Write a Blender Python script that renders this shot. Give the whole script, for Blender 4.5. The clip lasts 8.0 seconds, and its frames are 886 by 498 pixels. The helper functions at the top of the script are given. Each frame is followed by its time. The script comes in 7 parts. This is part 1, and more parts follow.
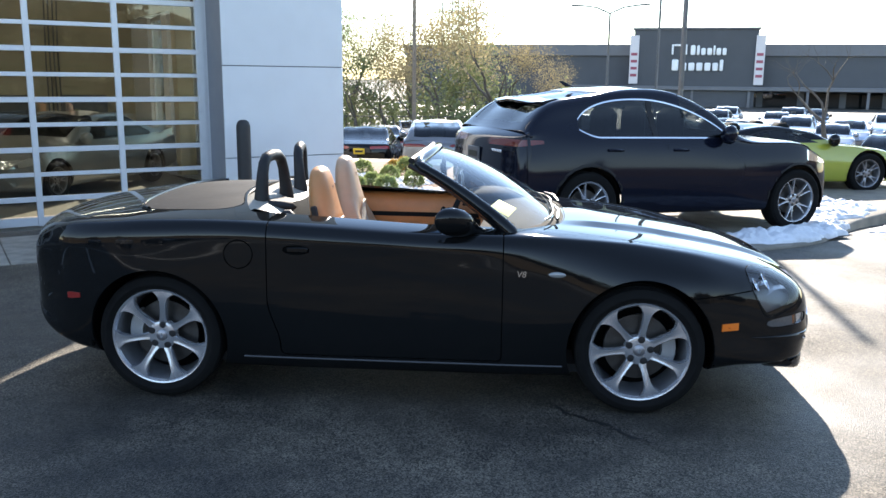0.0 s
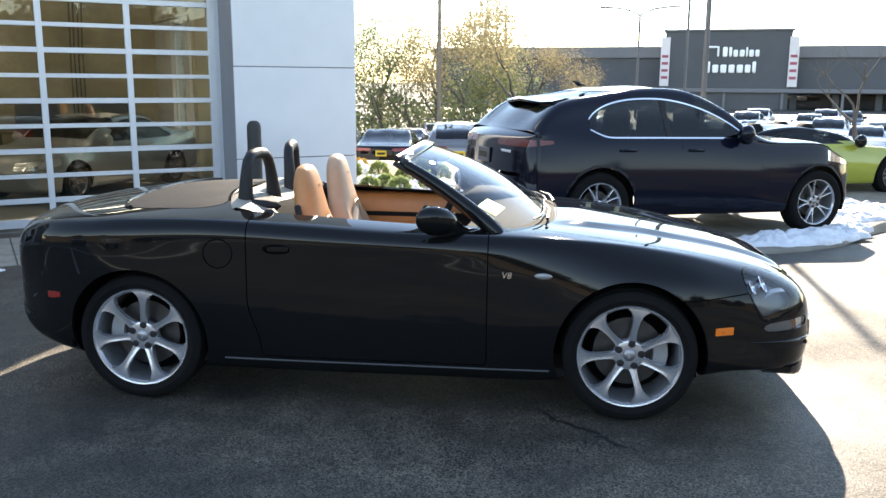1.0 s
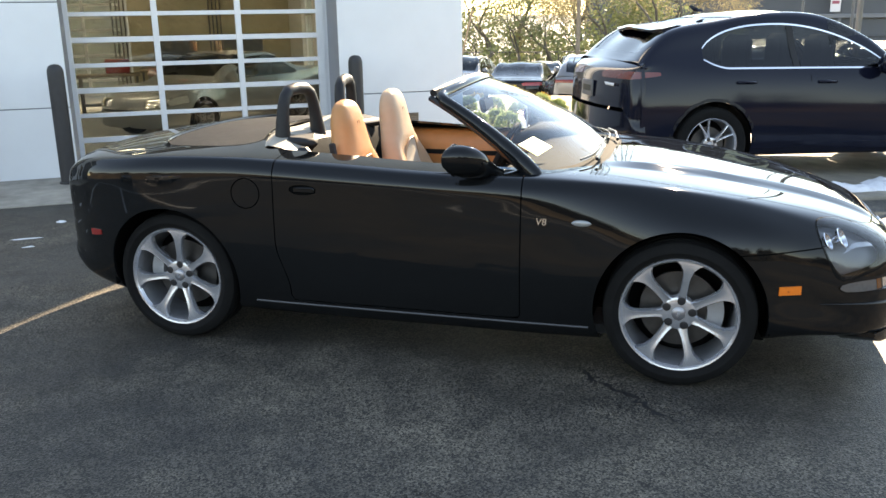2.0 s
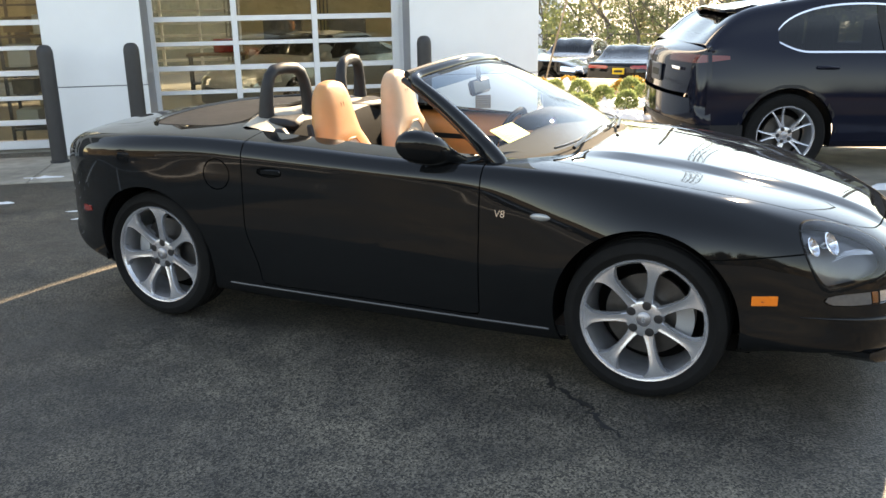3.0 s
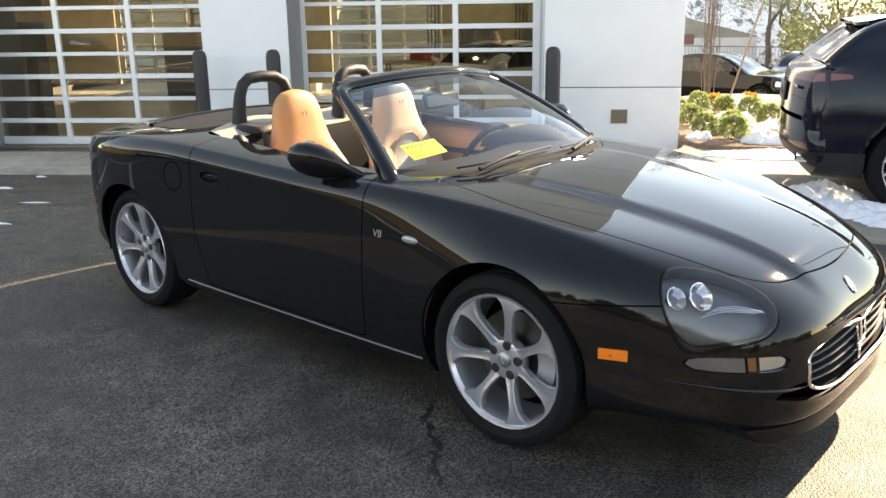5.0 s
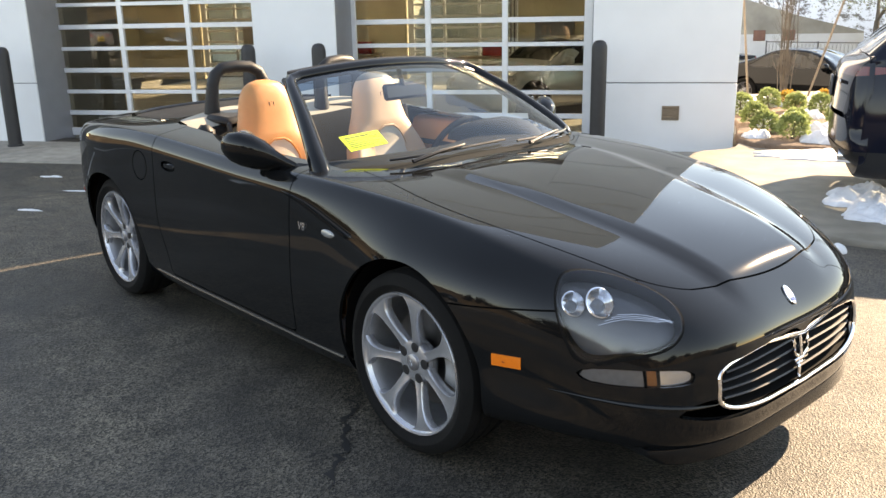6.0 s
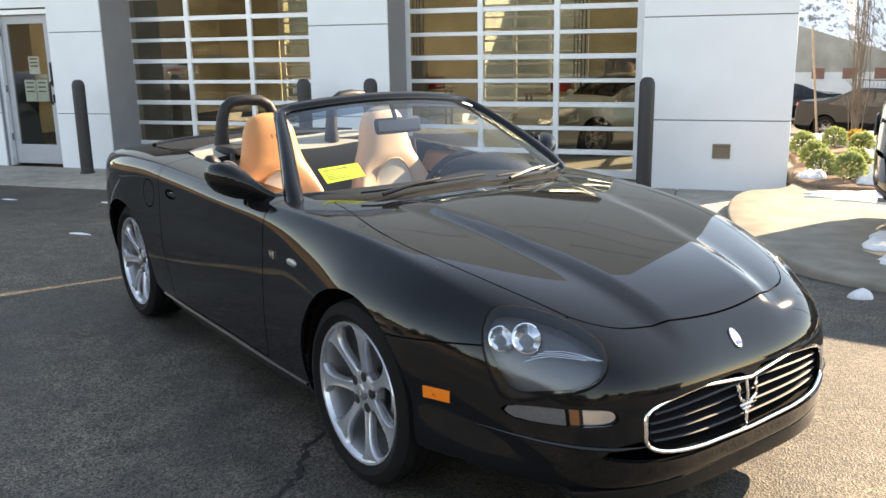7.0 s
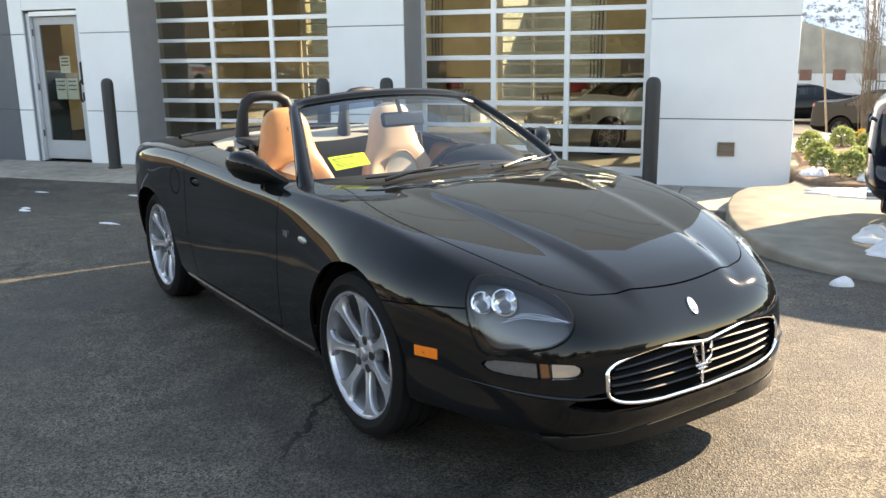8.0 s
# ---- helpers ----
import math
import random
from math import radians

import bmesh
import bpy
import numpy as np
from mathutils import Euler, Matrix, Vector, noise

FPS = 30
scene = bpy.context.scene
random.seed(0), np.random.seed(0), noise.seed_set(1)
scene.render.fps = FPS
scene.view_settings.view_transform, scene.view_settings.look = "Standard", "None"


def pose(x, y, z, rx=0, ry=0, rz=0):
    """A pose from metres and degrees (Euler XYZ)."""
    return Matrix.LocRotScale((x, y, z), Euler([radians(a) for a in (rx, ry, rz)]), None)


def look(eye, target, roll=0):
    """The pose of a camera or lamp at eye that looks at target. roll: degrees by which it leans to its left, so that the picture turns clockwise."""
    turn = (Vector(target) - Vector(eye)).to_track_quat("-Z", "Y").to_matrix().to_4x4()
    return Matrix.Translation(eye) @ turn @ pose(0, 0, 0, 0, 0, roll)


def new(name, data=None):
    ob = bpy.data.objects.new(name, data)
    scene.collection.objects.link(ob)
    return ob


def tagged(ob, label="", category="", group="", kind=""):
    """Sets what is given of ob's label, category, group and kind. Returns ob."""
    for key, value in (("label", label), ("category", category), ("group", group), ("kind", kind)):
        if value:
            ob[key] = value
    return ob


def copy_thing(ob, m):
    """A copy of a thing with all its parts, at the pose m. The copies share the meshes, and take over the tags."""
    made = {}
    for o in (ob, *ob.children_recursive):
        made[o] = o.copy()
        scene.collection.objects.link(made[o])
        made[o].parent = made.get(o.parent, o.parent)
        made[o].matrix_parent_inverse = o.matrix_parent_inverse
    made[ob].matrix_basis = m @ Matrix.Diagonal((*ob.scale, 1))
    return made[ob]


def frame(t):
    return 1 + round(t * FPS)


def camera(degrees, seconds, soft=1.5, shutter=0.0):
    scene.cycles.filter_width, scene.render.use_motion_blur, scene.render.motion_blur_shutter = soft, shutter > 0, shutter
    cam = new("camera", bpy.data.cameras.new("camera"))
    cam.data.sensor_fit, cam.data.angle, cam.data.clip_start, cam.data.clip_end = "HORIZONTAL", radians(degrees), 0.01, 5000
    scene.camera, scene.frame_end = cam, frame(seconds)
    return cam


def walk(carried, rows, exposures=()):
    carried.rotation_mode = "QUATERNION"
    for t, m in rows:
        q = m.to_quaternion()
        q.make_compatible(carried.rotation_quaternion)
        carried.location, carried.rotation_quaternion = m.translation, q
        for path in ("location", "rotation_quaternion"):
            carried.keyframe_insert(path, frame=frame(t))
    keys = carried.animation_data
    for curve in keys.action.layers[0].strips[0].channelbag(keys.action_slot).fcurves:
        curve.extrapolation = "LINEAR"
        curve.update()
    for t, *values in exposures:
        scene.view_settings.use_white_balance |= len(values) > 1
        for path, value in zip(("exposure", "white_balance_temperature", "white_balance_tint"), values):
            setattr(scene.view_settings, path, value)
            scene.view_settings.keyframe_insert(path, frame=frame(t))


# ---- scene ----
cam = camera(54.9, 8.0)
EXPOSURES = [(0, 1.75, 6800, 12), (1.5, 2.2, 8300, 13), (3.5, 2.4, 10200, 15), (4.7, 2.4, 10500, 16), (6.2, 2.3, 10000, 17), (8, 2.25, 9400, 14)]
PATH = [
    (0, (-1.471, -0.325, 1.642), (-0.458, 1.355, 1.251), 0.6),
    (0.5, (-1.398, -0.343, 1.631), (-0.441, 1.371, 1.25), 0.2),
    (1, (-1.214, -0.338, 1.605), (-0.262, 1.378, 1.221), 0.4),
    (1.5, (-0.946, -0.284, 1.602), (-0.099, 1.471, 1.15), 0.2),
    (2, (-0.597, -0.287, 1.573), (0.027, 1.538, 1.045), -0.9),
    (2.2, (-0.45, -0.294, 1.577), (0.09, 1.551, 1.022), -1.0),
    (3.3, (0.381, -0.29, 1.534), (0.608, 1.619, 0.981), -0.9),
    (3.5, (0.543, -0.32, 1.532), (0.667, 1.602, 0.993), -0.9),
    (4, (0.898, -0.323, 1.536), (0.907, 1.605, 1.004), -1.1),
    (4.5, (1.25, -0.231, 1.536), (1.183, 1.693, 0.996), -0.8),
    (4.7, (1.373, -0.218, 1.538), (1.248, 1.705, 1.004), -0.8),
    (5.8, (2.079, -0.016, 1.477), (1.687, 1.869, 0.933), -1.0),
    (6, (2.179, 0.047, 1.475), (1.748, 1.925, 0.938), -1.1),
    (6.5, (2.377, 0.126, 1.48), (1.82, 1.987, 1.003), -1.2),
    (7, (2.618, 0.133, 1.472), (1.997, 1.978, 1.015), -0.9),
    (7.5, (2.753, -0.036, 1.453), (2.127, 1.808, 0.999), -0.8),
    (8, (2.834, -0.175, 1.467), (2.166, 1.655, 1.012), -0.8),
]
walk(cam, [(t, look(eye, target, roll)) for t, eye, target, roll in PATH], EXPOSURES)

# ---------------------------------------------------------------- light
SUN_AZ, SUN_EL = 50.0, 29.0
world = bpy.data.worlds.new("world")
scene.world = world
world.use_nodes = True
_nt = world.node_tree
_sky = _nt.nodes.new("ShaderNodeTexSky")
_sky.sky_type = "NISHITA"
_sky.sun_disc = False
_sky.sun_elevation = radians(SUN_EL)
_sky.sun_rotation = radians(90.0 - SUN_AZ)
_sky.air_density, _sky.dust_density = 1.0, 0.0
_nt.links.new(_sky.outputs[0], _nt.nodes["Background"].inputs[0])
_nt.nodes["Background"].inputs[1].default_value = 0.15
_sun = bpy.data.lights.new("sun", "SUN")
_sun.energy, _sun.angle, _sun.color = 5.0, radians(0.55), (1.0, 0.93, 0.83)
sun = new("sun", _sun)
_d = Vector((math.cos(radians(SUN_AZ)) * math.cos(radians(SUN_EL)), math.sin(radians(SUN_AZ)) * math.cos(radians(SUN_EL)), math.sin(radians(SUN_EL))))
sun.matrix_world = look(_d * 60, (0, 0, 0))


# ---------------------------------------------------------------- materials
def material(name, colour, rough=0.5, metal=0.0, coat=0.0, var=0.0, scale=20.0, bump=0.0, bump_scale=200.0, dark=None, spec=0.5, coords="Object", rvar=0.0, rand=0.0):
    """A painted, cast or woven surface: two scales of colour variation, roughness variation and fine relief."""
    m = bpy.data.materials.new(name)
    m.use_nodes = True
    nt = m.node_tree
    b = nt.nodes["Principled BSDF"]
    b.inputs["Roughness"].default_value = rough
    b.inputs["Metallic"].default_value = metal
    b.inputs["Specular IOR Level"].default_value = spec
    b.inputs["Coat Weight"].default_value = coat
    b.inputs["Coat Roughness"].default_value = 0.02
    tc = nt.nodes.new("ShaderNodeTexCoord")
    b.inputs["Base Color"].default_value = (*colour, 1)
    if var or rvar:
        n1 = nt.nodes.new("ShaderNodeTexNoise")
        n1.inputs["Scale"].default_value, n1.inputs["Detail"].default_value = scale, 6
        n2 = nt.nodes.new("ShaderNodeTexNoise")
        n2.inputs["Scale"].default_value, n2.inputs["Detail"].default_value = scale * 0.13, 4
        nt.links.new(tc.outputs[coords], n1.inputs[0])
        nt.links.new(tc.outputs[coords], n2.inputs[0])
        add = nt.nodes.new("ShaderNodeMath")
        add.operation = "MULTIPLY_ADD"
        add.inputs[1].default_value = 0.5
        nt.links.new(n1.outputs[0], add.inputs[0])
        half = nt.nodes.new("ShaderNodeMath")
        half.operation = "MULTIPLY"
        half.inputs[1].default_value = 0.5
        nt.links.new(n2.outputs[0], half.inputs[0])
        nt.links.new(half.outputs[0], add.inputs[2])
        if var:
            ramp = nt.nodes.new("ShaderNodeValToRGB")
            low = dark or tuple(c * (1 - var) for c in colour)
            high = tuple(min(1, c * (1 + var * 0.6)) for c in colour)
            ramp.color_ramp.elements[0].position, ramp.color_ramp.elements[0].color = 0.3, (*low, 1)
            ramp.color_ramp.elements[1].position, ramp.color_ramp.elements[1].color = 0.7, (*high, 1)
            nt.links.new(add.outputs[0], ramp.inputs[0])
            out = ramp.outputs[0]
            if rand:
                oi = nt.nodes.new("ShaderNodeObjectInfo")
                hsv = nt.nodes.new("ShaderNodeHueSaturation")
                mr = nt.nodes.new("ShaderNodeMapRange")
                mr.inputs[3].default_value, mr.inputs[4].default_value = 1 - rand, 1 + rand
                nt.links.new(oi.outputs["Random"], mr.inputs[0])
                nt.links.new(mr.outputs[0], hsv.inputs["Value"])
                nt.links.new(out, hsv.inputs["Color"])
                out = hsv.outputs[0]
            nt.links.new(out, b.inputs["Base Color"])
        if rvar:
            mr = nt.nodes.new("ShaderNodeMapRange")
            mr.inputs[1].default_value, mr.inputs[2].default_value = 0.3, 0.7
            mr.inputs[3].default_value, mr.inputs[4].default_value = max(0, rough - rvar), min(1, rough + rvar)
            nt.links.new(add.outputs[0], mr.inputs[0])
            nt.links.new(mr.outputs[0], b.inputs["Roughness"])
    if bump:
        n3 = nt.nodes.new("ShaderNodeTexNoise")
        n3.inputs["Scale"].default_value, n3.inputs["Detail"].default_value = bump_scale, 3
        nt.links.new(tc.outputs[coords], n3.inputs[0])
        bp = nt.nodes.new("ShaderNodeBump")
        bp.inputs["Strength"].default_value, bp.inputs["Distance"].default_value = bump, 0.01
        nt.links.new(n3.outputs[0], bp.inputs["Height"])
        nt.links.new(bp.outputs[0], b.inputs["Normal"])
    return m


def glass(name, tint=(0.9, 0.95, 0.95), rough=0.0, clear=0.86, mirror=0.05):
    """Thin pane: mostly clear, with a mirror coat that follows Fresnel."""
    m = bpy.data.materials.new(name)
    m.use_nodes = True
    nt = m.node_tree
    nt.nodes.remove(nt.nodes["Principled BSDF"])
    tr = nt.nodes.new("ShaderNodeBsdfTransparent")
    tr.inputs[0].default_value = (*[c * clear for c in tint], 1)
    gl = nt.nodes.new("ShaderNodeBsdfGlossy")
    gl.inputs["Roughness"].default_value = rough
    lw = nt.nodes.new("ShaderNodeLayerWeight")
    lw.inputs[0].default_value = 0.5
    pw = nt.nodes.new("ShaderNodeMath")
    pw.operation = "POWER"
    pw.inputs[1].default_value = 4.6
    nt.links.new(lw.outputs["Facing"], pw.inputs[0])
    fr = nt.nodes.new("ShaderNodeMath")
    fr.operation = "MULTIPLY_ADD"
    fr.inputs[1].default_value, fr.inputs[2].default_value = 0.85, mirror
    nt.links.new(pw.outputs[0], fr.inputs[0])
    mx = nt.nodes.new("ShaderNodeMixShader")
    nt.links.new(fr.outputs[0], mx.inputs[0])
    nt.links.new(tr.outputs[0], mx.inputs[1])
    nt.links.new(gl.outputs[0], mx.inputs[2])
    nt.links.new(mx.outputs[0], nt.nodes["Material Output"].inputs[0])
    return m


def emitter(name, colour, power):
    m = bpy.data.materials.new(name)
    m.use_nodes = True
    b = m.node_tree.nodes["Principled BSDF"]
    b.inputs["Base Color"].default_value = (*colour, 1)
    b.inputs["Emission Color"].default_value = (*colour, 1)
    b.inputs["Emission Strength"].default_value = power
    return m


def asphalt():
    """Sealed asphalt: dark binder with light grit, worn and damp patches, fine cracks."""
    m = bpy.data.materials.new("asphalt")
    m.use_nodes = True
    nt = m.node_tree
    b = nt.nodes["Principled BSDF"]
    tc = nt.nodes.new("ShaderNodeTexCoord")
    def noise_node(scale, detail=4, rough=0.6):
        n = nt.nodes.new("ShaderNodeTexNoise")
        n.inputs["Scale"].default_value, n.inputs["Detail"].default_value, n.inputs["Roughness"].default_value = scale, detail, rough
        nt.links.new(tc.outputs["Object"], n.inputs[0])
        return n
    def ramp(src, p0, c0, p1, c1):
        r = nt.nodes.new("ShaderNodeValToRGB")
        e = r.color_ramp.elements
        e[0].position, e[0].color, e[1].position, e[1].color = p0, (*c0, 1), p1, (*c1, 1)
        nt.links.new(src, r.inputs[0])
        return r
    def mix(a, bb, fac, mode="MIX"):
        x = nt.nodes.new("ShaderNodeMix")
        x.data_type, x.blend_type = "RGBA", mode
        if isinstance(fac, float):
            x.inputs[0].default_value = fac
        else:
            nt.links.new(fac, x.inputs[0])
        nt.links.new(a, x.inputs[6])
        nt.links.new(bb, x.inputs[7])
        return x.outputs[2]
    vor = nt.nodes.new("ShaderNodeTexVoronoi")
    vor.inputs["Scale"].default_value = 150
    nt.links.new(tc.outputs["Object"], vor.inputs[0])
    grit = ramp(vor.outputs["Color"], 0.25, (0.018, 0.017, 0.015), 0.97, (0.175, 0.16, 0.135))
    big = noise_node(0.55, 7, 0.62)
    patch = ramp(big.outputs[0], 0.40, (0.45, 0.45, 0.46), 0.62, (1.35, 1.28, 1.18))
    col = mix(grit.outputs[0], patch.outputs[0], 1.0, "MULTIPLY")
    mid = noise_node(5.0, 6, 0.7)
    patch2 = ramp(mid.outputs[0], 0.35, (0.62, 0.62, 0.62), 0.7, (1.3, 1.27, 1.22))
    col = mix(col, patch2.outputs[0], 1.0, "MULTIPLY")
    cr = nt.nodes.new("ShaderNodeTexVoronoi")
    cr.feature = "DISTANCE_TO_EDGE"
    cr.inputs["Scale"].default_value = 0.33
    wob = noise_node(1.7, 5, 0.7)
    va = nt.nodes.new("ShaderNodeVectorMath")
    va.operation = "MULTIPLY_ADD"
    va.inputs[1].default_value = (1.3, 1.3, 0)
    nt.links.new(wob.outputs["Color"], va.inputs[0])
    nt.links.new(tc.outputs["Object"], va.inputs[2])
    nt.links.new(va.outputs[0], cr.inputs[0])
    crack = ramp(cr.outputs["Distance"], 0.0008, (0.15, 0.15, 0.15), 0.004, (1, 1, 1))
    col = mix(col, crack.outputs[0], 0.75, "MULTIPLY")
    nt.links.new(col, b.inputs["Base Color"])
    damp = nt.nodes.new("ShaderNodeMapRange")
    damp.inputs[1].default_value, damp.inputs[2].default_value = 0.38, 0.62
    b.inputs["Specular IOR Level"].default_value = 0.35
    damp.inputs[3].default_value, damp.inputs[4].default_value = 0.5, 0.8
    nt.links.new(big.outputs[0], damp.inputs[0])
    nt.links.new(damp.outputs[0], b.inputs["Roughness"])
    bp = nt.nodes.new("ShaderNodeBump")
    bp.inputs["Strength"].default_value, bp.inputs["Distance"].default_value = 0.45, 0.006
    nt.links.new(vor.outputs["Distance"], bp.inputs["Height"])
    nt.links.new(bp.outputs[0], b.inputs["Normal"])
    return m


def leafy(name, colour, rough, var, scale):
    """Leaves: matt upper side, and light let through."""
    m = material(name, colour, rough, var=var, scale=scale)
    nt = m.node_tree
    b = nt.nodes["Principled BSDF"]
    tl = nt.nodes.new("ShaderNodeBsdfTranslucent")
    ad = nt.nodes.new("ShaderNodeMixShader")
    ad.inputs[0].default_value = 0.42
    src = b.inputs["Base Color"].links[0].from_socket
    nt.links.new(src, tl.inputs[0])
    nt.links.new(b.outputs[0], ad.inputs[1])
    nt.links.new(tl.outputs[0], ad.inputs[2])
    nt.links.new(ad.outputs[0], nt.nodes["Material Output"].inputs[0])
    return m


M_ASPHALT = asphalt()
M_CONCRETE = material("concrete", (0.29, 0.262, 0.22), 0.8, var=0.5, scale=7, bump=0.25, bump_scale=180)
M_KERB = material("weathered_island_concrete", (0.21, 0.185, 0.145), 0.8, var=0.55, scale=4, bump=0.3, bump_scale=150)
M_PANEL = material("white_composite_panel", (0.67, 0.685, 0.70), 0.42, var=0.06, scale=3, bump=0.02, bump_scale=40)
M_JAMB = material("grey_jamb_metal", (0.23, 0.245, 0.275), 0.45, 0.3, var=0.1, scale=6)
M_DARKWALL = material("dark_grey_panel", (0.075, 0.085, 0.1), 0.45, var=0.1, scale=4)
M_ALU = material("aluminium_frame", (0.66, 0.68, 0.71), 0.4, 0.35, var=0.06, scale=14)
M_BOLLARD = material("black_bollard_sleeve", (0.022, 0.021, 0.022), 0.55, var=0.25, scale=14, bump=0.05)
M_PAINT = material("black_car_paint", (0.005, 0.0055, 0.006), 0.035, 0.0, coat=0.0, spec=0.27)
M_PAINT_BLUE = material("dark_blue_car_paint", (0.005, 0.0065, 0.014), 0.08, 0.0, coat=0.0, spec=0.26)
M_TRIM = material("black_plastic", (0.015, 0.015, 0.016), 0.5, spec=0.25, var=0.2, scale=40, bump=0.08, bump_scale=600)
# near-black for unlit hollows: the shade is put into the colour; also seams
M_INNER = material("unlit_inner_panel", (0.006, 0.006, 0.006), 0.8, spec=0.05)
M_SILL = material("polished_dark_trim", (0.035, 0.035, 0.037), 0.22, 0.4, var=0.1, scale=30)
M_RUBBER = material("tyre_rubber", (0.008, 0.008, 0.008), 0.85, spec=0.12, var=0.3, scale=30, bump=0.1, bump_scale=300)
M_RIM = material("silver_painted_alloy", (0.5, 0.51, 0.54), 0.24, 0.75, var=0.06, scale=20)
M_RIM_DARK = material("dark_alloy", (0.30, 0.30, 0.32), 0.32, 0.8, var=0.06)
M_NUT = material("dark_steel_nut", (0.025, 0.025, 0.027), 0.4, 0.4, var=0.1)
M_DISC = material("brake_disc_steel", (0.085, 0.082, 0.08), 0.4, 0.9, var=0.2, scale=60)
M_CHROME = material("chrome", (0.8, 0.81, 0.83), 0.08, 1.0, rvar=0.04, scale=30)
M_LEATHER = material("tan_leather", (0.43, 0.185, 0.062), 0.45, var=0.12, scale=18, bump=0.12, bump_scale=420)
M_LEATHER_SAND = material("sand_leather", (0.45, 0.29, 0.18), 0.45, var=0.12, scale=18, bump=0.12, bump_scale=420)
M_SHELF = material("grey_shelf_leather", (0.27, 0.25, 0.21), 0.5, var=0.12, scale=14, bump=0.12, bump_scale=420)
M_LEATHER_PALE = material("pale_beige_leather", (0.50, 0.44, 0.36), 0.5, var=0.1, scale=14, bump=0.12, bump_scale=420)
M_WIPER = material("wiper_black", (0.008, 0.008, 0.009), 0.28, spec=0.3, var=0.1, scale=40)
M_DASH = material("black_soft_dash", (0.012, 0.0135, 0.014), 0.8, spec=0.06, var=0.2, scale=30, bump=0.1, bump_scale=500)
M_CARPET = material("dark_carpet", (0.03, 0.03, 0.03), 0.95, var=0.3, scale=60, bump=0.3, bump_scale=700)
M_CLOTH = material("black_vinyl_cover", (0.009, 0.009, 0.010), 0.5, spec=0.12, var=0.25, scale=30, bump=0.02, bump_scale=300, rvar=0.05)
M_ORANGE = material("amber_lens", (0.78, 0.17, 0.012), 0.22, var=0.1, scale=90, coat=0.6)
M_RED = material("red_lens", (0.24, 0.014, 0.011), 0.2, var=0.1, scale=70, coat=0.8)
M_BADGE_BLUE = material("badge_blue", (0.01, 0.03, 0.16), 0.25, coat=0.4)
M_RED_DARK = material("smoked_red_lens", (0.12, 0.008, 0.006), 0.12, var=0.1, scale=70, coat=0.3)
M_YELLOW = material("yellow_paper", (0.58, 0.70, 0.035), 0.6, var=0.03, scale=30)
M_INK = material("black_ink", (0.03, 0.03, 0.02), 0.7)
M_WHITE = material("white_paper", (0.75, 0.76, 0.76), 0.7, var=0.04, scale=20)
M_SNOW = material("old_snow", (0.66, 0.665, 0.68), 0.6, var=0.22, scale=14, bump=0.5, bump_scale=45)
M_MULCH = material("wood_mulch", (0.17, 0.11, 0.075), 0.95, var=0.6, scale=60, bump=0.8, bump_scale=90)
M_SHRUB = leafy("evergreen_shrub_leaves", (0.27, 0.33, 0.13), 0.6, var=0.5, scale=9)
M_MUM_O = leafy("rust_chrysanthemum", (0.42, 0.24, 0.045), 0.7, var=0.5, scale=14)
M_LEAF_DARK = leafy("brown_oak_leaves", (0.10, 0.08, 0.045), 0.7, var=0.5, scale=1.1)
M_BARK = material("grey_bark", (0.13, 0.11, 0.09), 0.9, var=0.4, scale=12, bump=0.4, bump_scale=40)
M_LEAF_Y = leafy("yellow_autumn_leaves", (0.32, 0.265, 0.145), 0.65, var=0.4, scale=1.3)
M_LEAF_G = leafy("green_autumn_leaves", (0.21, 0.24, 0.105), 0.65, var=0.45, scale=1.1)
M_STEEL = material("grey_painted_steel", (0.12, 0.12, 0.125), 0.55, 0.4, var=0.2, scale=8)
M_WOOD = material("weathered_wood", (0.25, 0.2, 0.15), 0.85, var=0.35, scale=14, bump=0.3)
M_YWALL = material("ochre_painted_wall", (0.44, 0.395, 0.285), 0.6, var=0.35, scale=2.0, bump=0.05)
M_BAYFLOOR = material("sealed_bay_floor", (0.26, 0.245, 0.22), 0.35, var=0.25, scale=4)
M_STORE = material("store_cladding", (0.07, 0.076, 0.088), 0.7, var=0.12, scale=0.6)
M_STORE_BAND = material("store_parapet_band", (0.15, 0.155, 0.17), 0.7, var=0.12, scale=0.6)
M_LETTER = material("white_sign_letters", (0.85, 0.86, 0.88), 0.5, var=0.03, scale=2)
M_BANNER = material("white_banner", (0.65, 0.62, 0.64), 0.6, var=0.1, scale=1)
M_BANNER_INK = material("red_banner_print", (0.35, 0.08, 0.12), 0.6, var=0.2, scale=3)
M_GLASS = glass("window_glass", (0.9, 0.92, 0.86), 0.0, 0.84, 0.05)
M_SCREEN = glass("laminated_windscreen", (0.9, 0.96, 0.97), 0.0, 0.94)
M_SHADE = glass("blue_sun_band", (0.32, 0.5, 0.68), 0.0, 0.6)
M_TINT = glass("tinted_car_glass", (0.6, 0.65, 0.65), 0.0, 0.36)
M_LAMPGLASS = glass("headlamp_cover", (0.96, 0.97, 0.98), 0.0, 0.96)


